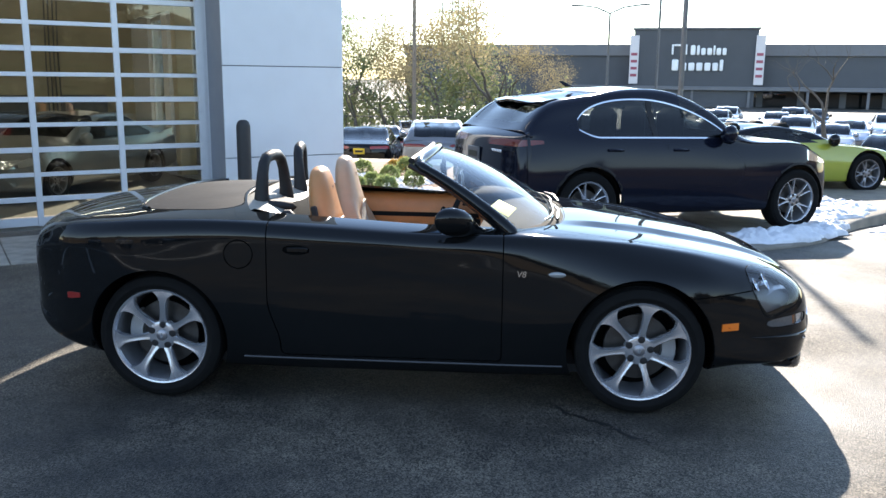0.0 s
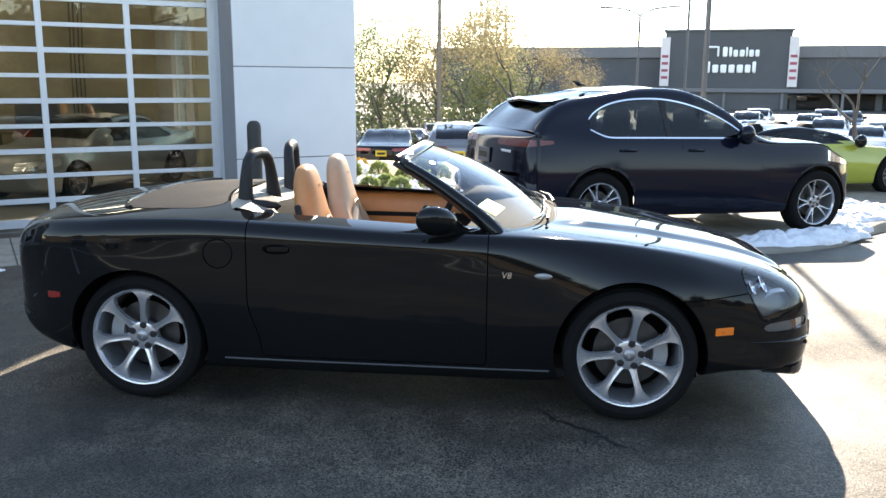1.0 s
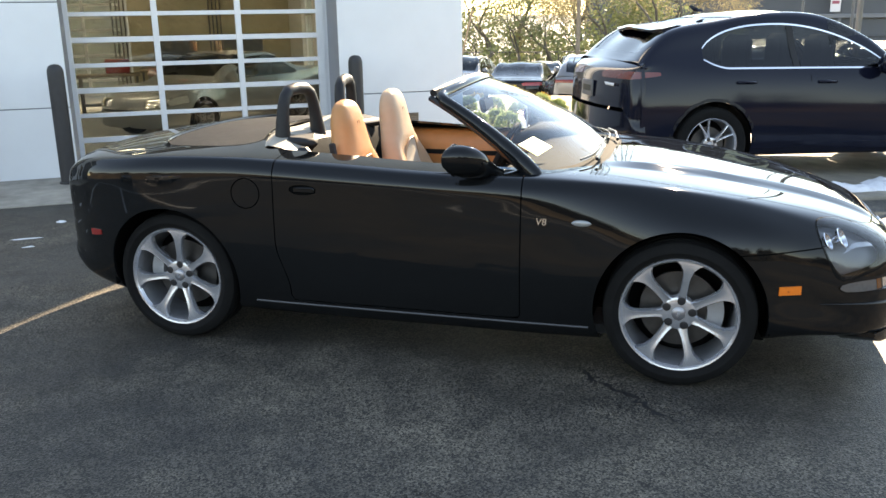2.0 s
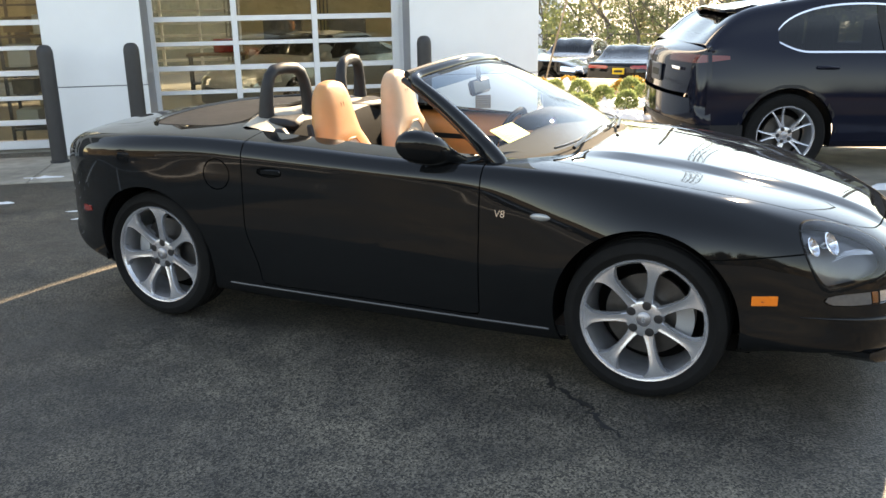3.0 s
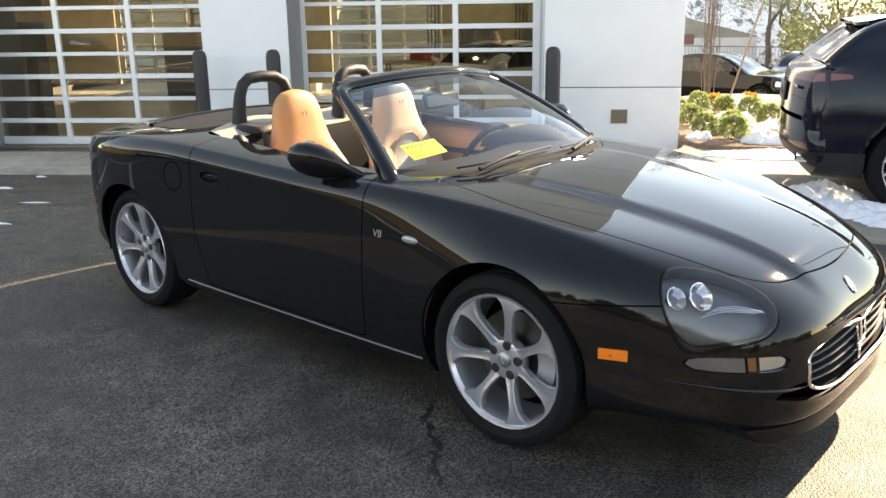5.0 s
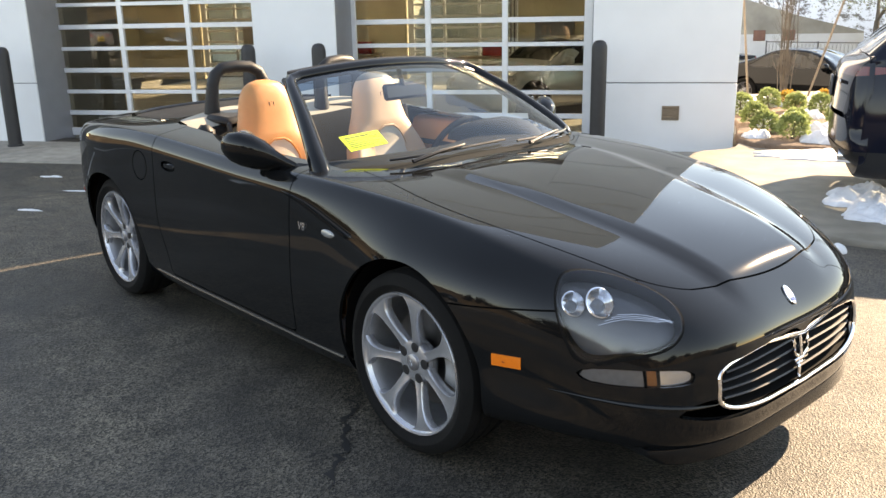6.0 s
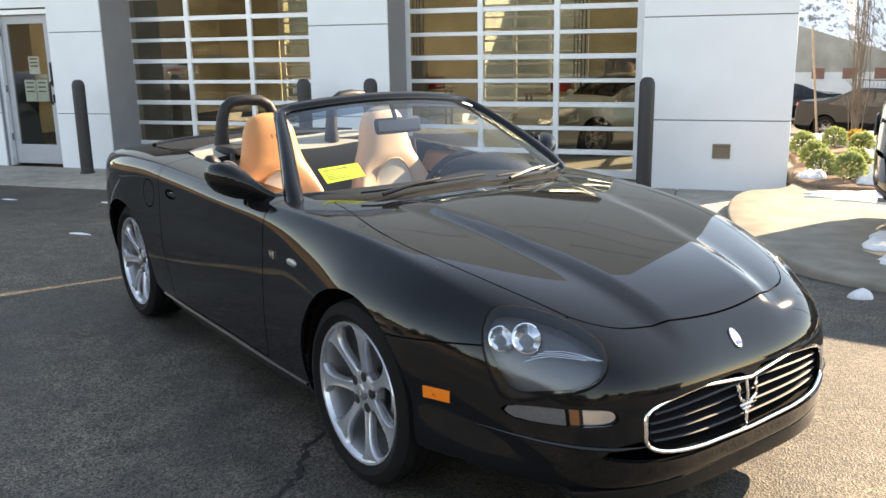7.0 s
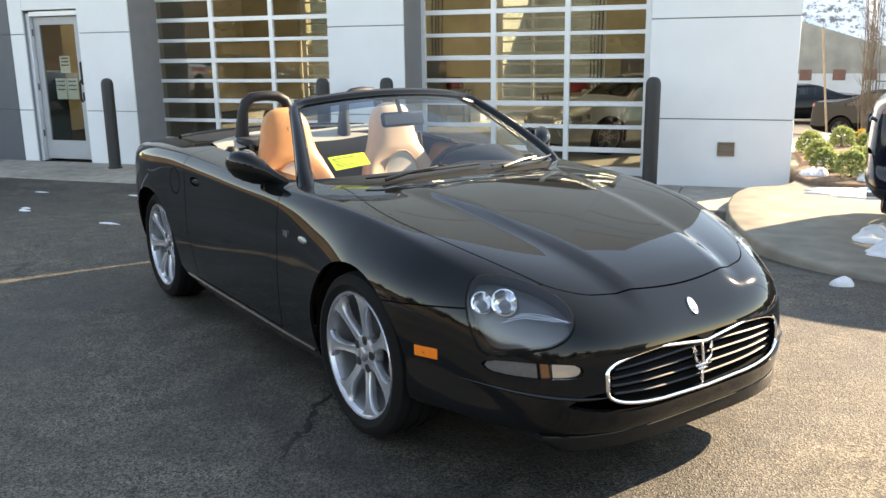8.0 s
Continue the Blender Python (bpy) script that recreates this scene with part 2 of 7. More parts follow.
# ---------------------------------------------------------------- mesh tools
class Geo:
    """Vertices and faces of one part."""

    def __init__(self):
        self.v, self.f = [], []

    def add(self, verts, faces):
        o = len(self.v)
        self.v.extend(Vector(p) for p in verts)
        self.f.extend(tuple(i + o for i in f) for f in faces)
        return self

    def box(self, c, s, r=0.0, m=None):
        """A box of size s about c with chamfered edges."""
        hx, hy, hz = s[0] / 2, s[1] / 2, s[2] / 2
        r = min(r, hx * 0.9, hy * 0.9, hz * 0.9)
        verts, faces = [], []
        if r <= 0:
            for sx in (-1, 1):
                for sy in (-1, 1):
                    for sz in (-1, 1):
                        verts.append(Vector((sx * hx, sy * hy, sz * hz)))
            faces = [(0, 1, 3, 2), (4, 6, 7, 5), (0, 4, 5, 1), (2, 3, 7, 6), (0, 2, 6, 4), (1, 5, 7, 3)]
        else:
            idx = {}
            for sx in (-1, 1):
                for sy in (-1, 1):
                    for sz in (-1, 1):
                        for ax in range(3):
                            p = [sx * (hx - r), sy * (hy - r), sz * (hz - r)]
                            p[ax] = (sx * hx, sy * hy, sz * hz)[ax]
                            idx[(sx, sy, sz, ax)] = len(verts)
                            verts.append(Vector(p))
            sg = (-1, 1)
            for ax in range(3):
                b, c2 = (ax + 1) % 3, (ax + 2) % 3
                for s0 in sg:
                    q = []
                    for s1, s2 in ((-1, -1), (1, -1), (1, 1), (-1, 1)):
                        k = [0, 0, 0]
                        k[ax], k[b], k[c2] = s0, s1, s2
                        q.append(idx[(*k, ax)])
                    faces.append(tuple(q if s0 > 0 else q[::-1]))
                for s1 in sg:
                    for s2 in sg:
                        k0, k1 = [0, 0, 0], [0, 0, 0]
                        k0[ax], k0[b], k0[c2] = -1, s1, s2
                        k1[ax], k1[b], k1[c2] = 1, s1, s2
                        q = [idx[(*k0, b)], idx[(*k1, b)], idx[(*k1, c2)], idx[(*k0, c2)]]
                        faces.append(tuple(q if s1 * s2 < 0 else q[::-1]))
            for sx in sg:
                for sy in sg:
                    for sz in sg:
                        q = [idx[(sx, sy, sz, 0)], idx[(sx, sy, sz, 1)], idx[(sx, sy, sz, 2)]]
                        faces.append(tuple(q if sx * sy * sz > 0 else q[::-1]))
        cc = Vector(c)
        if m is None:
            verts = [p + cc for p in verts]
        else:
            verts = [m @ (p + cc) for p in verts]
        return self.add(verts, faces)

    def tube(self, pts, r, n=8, closed=False, flat=1.0, caps=True):
        """A swept round bar through pts; r a number or one per point; flat squeezes it along z."""
        pts = [Vector(p) for p in pts]
        k = len(pts)
        rs = r if isinstance(r, (list, tuple)) else [r] * k
        rings, up = [], None
        for i, p in enumerate(pts):
            a = pts[i - 1] if i or closed else p
            b = pts[(i + 1) % k] if i < k - 1 or closed else p
            d = (b - a).normalized()
            if up is None:
                up = Vector((0, 0, 1)) if abs(d.z) < 0.9 else Vector((1, 0, 0))
            side = d.cross(up)
            if side.length < 1e-6:
                side = d.orthogonal()
            side.normalize()
            up = side.cross(d).normalized()
            rings.append([p + (side * math.cos(2 * math.pi * j / n) + up * math.sin(2 * math.pi * j / n) * flat) * rs[i] for j in range(n)])
        return self.loft(rings, closed, caps)

    def loft(self, rings, closed=False, caps=True, wrap=True):
        n, k = len(rings[0]), len(rings)
        faces = []
        for i in range(k if closed else k - 1):
            a, b = i * n, ((i + 1) % k) * n
            for j in range(n if wrap else n - 1):
                jj = (j + 1) % n
                faces.append((a + j, a + jj, b + jj, b + j))
        if caps and not closed and wrap:
            faces.append(tuple(range(n))[::-1])
            faces.append(tuple((k - 1) * n + j for j in range(n)))
        return self.add([p for ring in rings for p in ring], faces)

    def lathe(self, prof, n=32, m=None, caps=True):
        """Turns (radius, height) about the local z axis."""
        m = m or Matrix()
        rings = [[m @ Vector((r * math.cos(2 * math.pi * j / n), r * math.sin(2 * math.pi * j / n), h)) for j in range(n)] for r, h in prof]
        return self.loft(rings, False, caps)

    def prism(self, outline, z0, z1, m=None):
        m = m or Matrix()
        n = len(outline)
        a = [m @ Vector((x, y, z0)) for x, y in outline]
        b = [m @ Vector((x, y, z1)) for x, y in outline]
        return self.add(a + b, [tuple(range(n))[::-1], tuple(range(n, 2 * n))] + [(i, (i + 1) % n, n + (i + 1) % n, n + i) for i in range(n)])


def mesh_of(name, verts, faces, mat, smooth=True, sharp=40, normals=None):
    me = bpy.data.meshes.new(name)
    me.from_pydata([tuple(p) for p in verts], [], faces)
    if mat:
        me.materials.append(mat)
    if normals is None:
        bm = bmesh.new()
        bm.from_mesh(me)
        bmesh.ops.recalc_face_normals(bm, faces=bm.faces)
        bm.to_mesh(me)
        bm.free()
    if smooth:
        me.shade_smooth()
        if normals is not None:
            me.normals_split_custom_set_from_vertices([tuple(n) for n in normals])
        else:
            me.set_sharp_from_angle(angle=radians(sharp))
    return me


def part(name, geo, mat, parent=None, label="", smooth=True, sharp=40, m=None):
    ob = new(name, mesh_of(name, geo.v, geo.f, mat, smooth, sharp))
    if parent is not None:
        ob.parent = parent
    if m is not None:
        ob.matrix_basis = m
    if label:
        tagged(ob, label)
    return ob


def thing(name, m, label, category, group="", kind=""):
    ob = new(name)
    ob.empty_display_size = 0.2
    ob.matrix_basis = m
    return tagged(ob, label, category, group, kind)


def solo(name, geo, mat, label, category, group="", kind="", smooth=True, sharp=40, m=None):
    ob = part(name, geo, mat, None, "", smooth, sharp, m)
    return tagged(ob, label, category, group, kind)


def spline(vals, t):
    """Smooth curve through evenly spaced values, read at t (array, 0 .. len - 1)."""
    v = np.asarray(vals, float)
    n = len(v)
    d = np.zeros(n)
    d[1:-1] = (v[2:] - v[:-2]) / 2
    d[0], d[-1] = v[1] - v[0], v[-1] - v[-2]
    i = np.clip(np.floor(t).astype(int), 0, n - 2)
    u = t - i
    h00, h10 = 2 * u**3 - 3 * u**2 + 1, u**3 - 2 * u**2 + u
    h01, h11 = -2 * u**3 + 3 * u**2, u**3 - u**2
    return h00 * v[i] + h10 * d[i] + h01 * v[i + 1] + h11 * d[i + 1]


class Shell:
    """A car's outer skin: sections along the car, through the same control lines, mirrored about y = 0, from which panels are cut."""

    def __init__(self, xs, sweep, ys, zs, nu=170, nv=8, shape=None):
        k = len(xs)
        t = np.linspace(0, k - 1, nu)
        X, K = spline(xs, t), spline(sweep, t)
        Y = np.stack([spline(y, t) for y in ys], 1)
        Z = np.stack([spline(z, t) for z in zs], 1)
        Yf = np.concatenate([-Y, Y[:, -2::-1]], 1)
        Zf = np.concatenate([Z, Z[:, -2::-1]], 1)
        m = Yf.shape[1]
        s = np.linspace(0, m - 1, (m - 1) * nv + 1)
        YY = np.stack([spline(Yf[i], s) for i in range(nu)])
        ZZ = np.stack([spline(Zf[i], s) for i in range(nu)])
        XX = X[:, None] - np.where(K[:, None] > 0, K[:, None] * YY**4, K[:, None] * YY**2)
        P = np.stack([XX, YY, ZZ], 2)
        if shape is not None:
            P = shape(P)
        du = np.gradient(P, axis=0)
        dv = np.gradient(P, axis=1)
        N = np.cross(du, dv)
        L = np.linalg.norm(N, axis=2, keepdims=True)
        N = N / np.maximum(L, 1e-12)
        bad = (L[..., 0] < 1e-9)
        for end, inner in ((0, 1), (-1, -2)):
            N[end][bad[end]] = N[inner][bad[end]]
        mid = N.shape[1] // 2
        if N[nu // 2, mid, 2] < 0:
            N = -N
        a, b = P.shape[:2]
        self.P, self.N = P.reshape(-1, 3), N.reshape(-1, 3)
        i = np.arange((a - 1) * b).reshape(a - 1, b)[:, :-1].ravel()
        self.F = np.stack([i, i + b, i + b + 1, i + 1], 1)

    def cut(self, conds, offset=0.0):
        """Faces where every condition (functions of x, y, z) is positive."""
        P, N = self.P, self.N
        faces = [tuple(f) for f in self.F]
        V, NN = [tuple(p) for p in P], [tuple(n) for n in N]
        for fn in conds:
            A = np.array(V)
            g = fn(A[:, 0], A[:, 1], A[:, 2])
            pos = g > 0
            out, cache = [], {}
            for f in faces:
                s = [pos[i] for i in f]
                if all(s):
                    out.append(f)
                    continue
                if not any(s):
                    continue
                q = []
                n = len(f)
                for a in range(n):
                    i, j = f[a], f[(a + 1) % n]
                    if pos[i]:
                        q.append(i)
                    if pos[i] != pos[j]:
                        key = (i, j) if i < j else (j, i)
                        if key not in cache:
                            u = g[key[0]] / (g[key[0]] - g[key[1]])
                            p0, p1, n0, n1 = V[key[0]], V[key[1]], NN[key[0]], NN[key[1]]
                            V.append(tuple(p0[c] + (p1[c] - p0[c]) * u for c in range(3)))
                            NN.append(tuple(n0[c] + (n1[c] - n0[c]) * u for c in range(3)))
                            cache[key] = len(V) - 1
                        q.append(cache[key])
                if len(q) > 2:
                    out.append(tuple(q))
            faces = out
        used = sorted({i for f in faces for i in f})
        back = {i: k for k, i in enumerate(used)}
        V = np.array([V[i] for i in used]) if used else np.zeros((0, 3))
        NN = np.array([NN[i] for i in used]) if used else np.zeros((0, 3))
        if len(used):
            NN /= np.maximum(np.linalg.norm(NN, axis=1, keepdims=True), 1e-9)
            V = V + NN * offset
        return V, NN, [tuple(back[i] for i in f) for f in faces]

    def panel(self, name, conds, mat, parent, label="", offset=0.0, flange=0.012, skip_flange=None):
        V, NN, F = self.cut(conds, offset)
        V, NN, F = list(map(tuple, V)), list(map(tuple, NN)), list(F)
        if flange:
            edges = {}
            for f in F:
                for a in range(len(f)):
                    e = (f[a], f[(a + 1) % len(f)])
                    edges[e] = edges.get(e, 0) + 1
            rim = [e for e in edges if (e[1], e[0]) not in edges]
            for i, j in rim:
                p, q = Vector(V[i]), Vector(V[j])
                if (q - p).length < 1e-6:
                    continue
                ni, nj = Vector(NN[i]), Vector(NN[j])
                out = (q - p).cross(ni + nj).normalized()
                o = len(V)
                V += [tuple(p), tuple(q), tuple(q - nj * flange), tuple(p - ni * flange)]
                NN += [tuple(out)] * 4
                F.append((o, o + 3, o + 2, o + 1))
        ob = new(name, mesh_of(name, V, F, mat, True, 40, NN))
        ob.parent = parent
        if label:
            tagged(ob, label)
        return ob


def smin(*gs):
    r = gs[0]
    for g in gs[1:]:
        r = np.minimum(r, g)
    return r


def inside(*fns):
    return lambda x, y, z: smin(*[f(x, y, z) for f in fns])


def gap(fn, g):
    return lambda x, y, z: fn(x, y, z) - g


def outside(fn, g=0.0):
    return lambda x, y, z: -fn(x, y, z) - g


# ---------------------------------------------------------------- ground
def ss(a, b, v):
    u = np.clip((v - a) / (b - a), 0, 1)
    return u * u * (3 - 2 * u)


def ground_z(x, y):
    """Height of the lot: level round the open car, falling gently to the building and then away to the lower lot; cut out under the workshop."""
    x, y = np.asarray(x, float), np.asarray(y, float)
    pit = ss(10.6, 11.1, y) * (1 - ss(25.4, 25.9, y)) * ss(-11.4, -10.9, x) * (1 - ss(2.4, 2.9, x))
    return -0.13 * ss(4.9, 7.4, y) - 0.13 * ss(4.2, 8.2, x) - 1.3 * ss(8.5, 33.5, 0.6 * x + 0.8 * y) - 1.6 * pit


def gz(x, y):
    return float(ground_z(x, y))


def lines(near, step, far):
    a = list(np.arange(-near, near + 0.01, step))
    k, out = step, near
    while out < far:
        k *= 1.35
        out += k
        a = [-out] + a + [out]
    return np.array(a)


def build_ground():
    gx, gy = lines(14, 0.5, 2600), lines(14, 0.5, 2600) + 4
    X, Y = np.meshgrid(gx, gy, indexing="ij")
    Z = ground_z(X, Y)
    nx, ny = X.shape
    i = (np.arange((nx - 1))[:, None] * ny + np.arange(ny - 1)[None, :]).ravel()
    F = np.stack([i, i + ny, i + ny + 1, i + 1], 1)
    me = mesh_of("ground", np.stack([X, Y, Z], 2).reshape(-1, 3), [tuple(map(int, f)) for f in F], M_ASPHALT, True, 60)
    tagged(new("ground", me), "dark damp asphalt lot with worn light grit", "asphalt ground", kind="structure")


build_ground()


def closed_curve(pts, n):
    p = np.array(pts, float)
    k = len(p)
    out = []
    for i in range(k):
        a, b, c, d = p[i - 1], p[i], p[(i + 1) % k], p[(i + 2) % k]
        for u in np.arange(n) / n:
            out.append(tuple(0.5 * (2 * b + (c - a) * u + (2 * a - 5 * b + 4 * c - d) * u**2 + (3 * b - a - 3 * c + d) * u**3)))
    return out


def slab(outline, z0, z1, chamfer=0.03, inner=()):
    """A poured slab with a rounded top edge."""
    g = Geo()
    cx, cy = np.mean([p[0] for p in outline]), np.mean([p[1] for p in outline])
    def ring(inset, z):
        r = []
        for x, y in outline:
            d = math.hypot(x - cx, y - cy)
            k = (d - inset) / d
            r.append(Vector((cx + (x - cx) * k, cy + (y - cy) * k, z)))
        return r
    g.loft([ring(0, z0), ring(0.015, z1 - chamfer), ring(0.015 + chamfer * 0.4, z1 - chamfer * 0.3), ring(0.015 + chamfer, z1)] + [ring(k, z1) for k in inner], False, True)
    return g


ISLAND = closed_curve([(2.62, 8.3), (2.72, 7.3), (2.98, 6.5), (3.5, 5.85), (4.5, 5.5), (5.8, 5.35), (6.9, 5.5), (7.9, 5.92), (8.9, 6.3), (10.4, 6.6), (12.6, 6.9), (14.2, 8.6), (13.2, 12.5), (9.6, 15.5), (5.5, 16.5), (3.3, 14.5), (3.3, 10.2), (2.75, 9.3)], 5)


def island_z(x):
    return -0.11 * float(ss(4.8, 8.0, x))


_isl = slab(ISLAND, -0.6, 0.0, 0.03, (0.4, 0.9, 1.5, 2.1, 2.7))
for _p in _isl.v:
    _p.z += island_z(_p.x)
part_island = tagged(part("kerb_island", _isl, M_KERB, None), "raised concrete parking island with rounded kerb", "kerb", kind="structure")
pave = tagged(thing("pavement", pose(0, 0, 0), "pale concrete pavement strip along the building", "pavement"), kind="structure")
for k in range(9):
    part("slab", Geo().box((-9.9 + k * 1.5 + 0.745, 9.3, -0.175), (1.49, 1.52, 0.12), 0.008), M_CONCRETE, pave, "", True, 30)
BED = closed_curve([(3.4, 9.7), (5.0, 9.5), (6.8, 9.7), (7.0, 12.0), (6.2, 14.6), (4.2, 14.8), (3.42, 13.5), (3.4, 11.5)], 4)
tagged(part("planting_bed", slab(BED, -0.02, 0.05, 0.04), M_MULCH, None), "brown mulch planting bed beside the building", "planting bed", kind="structure")


# ---------------------------------------------------------------- building
WALL_Y, DOOR_Y, TOP, FLOOR = 10.07, 10.71, 6.2, -0.45
JOINTS = [-0.185, 0.655, 1.775, 2.92, 4.02, 5.1, TOP]


def panelled_wall(name, x0, x1, label, mat):
    """A pier of insulated wall with one cladding panel per storey course."""
    g = Geo().box(((x0 + x1) / 2, (WALL_Y + 0.02 + DOOR_Y + 0.1) / 2, (FLOOR - 0.2 + TOP) / 2), (x1 - x0, DOOR_Y + 0.1 - WALL_Y - 0.02, TOP - FLOOR + 0.2))
    wall = tagged(part(name, g, M_JAMB, None, "", False), label, "wall", kind="structure")
    for a, b in zip(JOINTS, JOINTS[1:]):
        part("cladding_panel", Geo().box(((x0 + x1) / 2, WALL_Y + 0.008, (a + b) / 2), (x1 - x0 + 0.004, 0.026, b - a - 0.012), 0.004), mat, wall)
    return wall


panelled_wall("wall_pier_1", -6.51, -5.61, "white panel pier beside the entrance door", M_PANEL)
panelled_wall("wall_pier_2", -2.46, -1.393, "white panel pier between two garage doors", M_PANEL)
panelled_wall("wall_pier_3", 1.66, 3.24, "white panel corner pier with small vent", M_PANEL)
panelled_wall("wall_jamb", -7.79, -7.53, "narrow white panel beside the entrance door", M_PANEL)
panelled_wall("wall_dark", -11.5, -7.794, "dark grey panel wall with fine joints", M_DARKWALL)
DOOR_H = 3.15
for nm, a, b, z0 in (("wall_head_1", -5.61, -2.46, DOOR_H), ("wall_head_2", -1.393, 1.66, DOOR_H), ("wall_head_3", -7.53, -6.51, 2.12)):
    tagged(part(nm, Geo().box(((a + b) / 2, (WALL_Y + DOOR_Y + 0.1) / 2, (z0 + TOP) / 2), (b - a, DOOR_Y + 0.1 - WALL_Y, TOP - z0), 0.004), M_PANEL, None, "", True, 30), "white panel wall over the door", "wall", kind="structure")


def side_wall():
    """The end wall, with a row of three window openings."""
    g = Geo()
    y0, y1, x = DOOR_Y + 0.1, 26.0, 3.12
    opens = [(15.2, 16.5), (17.0, 18.3), (18.8, 20.1)]
    z0, z1 = 0.4, 2.9
    g.box((x, (y0 + y1) / 2, (FLOOR - 0.3 + z0) / 2), (0.24, y1 - y0, z0 - FLOOR + 0.3))
    g.box((x, (y0 + y1) / 2, (z1 + TOP) / 2), (0.24, y1 - y0, TOP - z1))
    edges = [y0] + [v for o in opens for v in o] + [y1]
    for a, b in zip(edges[::2], edges[1::2]):
        g.box((x, (a + b) / 2, (z0 + z1) / 2), (0.24, b - a, z1 - z0))
    tagged(part("wall_east", g, M_PANEL, None, "", False), "white panel end wall with windows", "wall", kind="structure")
    for k, (a, b) in enumerate(opens):
        w = tagged(thing(f"window_{k + 1}", pose(0, 0, 0), "tall fixed window in the end wall", "window"), kind="structure")
        f = Geo()
        for y in (a + 0.03, b - 0.03):
            f.box((x, y, (z0 + z1) / 2), (0.1, 0.06, z1 - z0), 0.004)
        for z in (z0 + 0.03, 1.65, z1 - 0.03):
            f.box((x, (a + b) / 2, z), (0.1, b - a - 0.12, 0.06), 0.004)
        part("window_frame", f, M_ALU, w)
        p = part("pane", Geo().box((x, (a + b) / 2, (z0 + z1) / 2), (0.012, b - a - 0.1, z1 - z0 - 0.1)), M_GLASS, w, "", False)
        p.visible_shadow = False


side_wall()


def glazed_door(name, x0, x1, cols, y, label, rows=10):
    """Full-view sectional garage door: stiles, rails and one pane in each light."""
    d = tagged(thing(name, pose(0, y, 0), label, "garage door"), kind="structure")
    z_top = 0.2 + 0.29 * rows
    rails = [(-0.065, 0.1)] + [(0.2 + 0.29 * k, 0.05 if k % 2 else 0.062) for k in range(rows + 1)]
    for z, h in rails:
        part("rail", Geo().box(((x0 + x1) / 2, 0, z), (x1 - x0, 0.05, h), 0.004), M_ALU, d)
    xs = [x0] + list(cols) + [x1]
    for k, x in enumerate(xs):
        w = 0.1 if k in (0, len(xs) - 1) else 0.07
        xx = x + (0.05 if k == 0 else -0.05 if k == len(xs) - 1 else 0)
        part("stile", Geo().box((xx, -0.004, (z_top - 0.12) / 2), (w, 0.052, z_top + 0.12), 0.004), M_ALU, d)
    z_edges = [-0.015] + [0.2 + 0.29 * k for k in range(rows + 1)]
    for i in range(len(xs) - 1):
        a = xs[i] + (0.1 if i == 0 else 0.035)
        b = xs[i + 1] - (0.1 if i == len(xs) - 2 else 0.035)
        for z0, z1 in zip(z_edges, z_edges[1:]):
            me = Geo().box((0, 0, 0), (b - a + 0.01, 0.008, z1 - z0 - 0.03), 0, pose((a + b) / 2, 0.006, (z0 + z1) / 2))
            p = part("pane", me, M_GLASS, d, "", False)
            p.visible_shadow = False
    for s in (x0 - 0.03, x1 + 0.03):
        part("track", Geo().box((s, 0.03, (z_top - 0.12) / 2), (0.06, 0.09, z_top + 0.12), 0.004), M_ALU, d)
    part("pull_handle", Geo().box(((x0 + x1) / 2 + 0.5, -0.035, -0.06), (0.16, 0.02, 0.035), 0.012), M_TRIM, d)
    return d


glazed_door("garage_door_1", -5.76, -2.52, (-4.66, -3.67), DOOR_Y, "closed full-view garage door with aluminium rails")
glazed_door("garage_door_2", -1.44, 1.62, (-0.40, 0.565), DOOR_Y, "closed full-view garage door with aluminium rails")
glazed_door("garage_door_3", -3.6, -0.9, (-2.7, -1.8), 22.0, "closed full-view garage door in the back of the bay")
glazed_door("garage_door_4", -9.4, -6.6, (-8.47, -7.53), 22.0, "closed full-view garage door in the back of the bay")


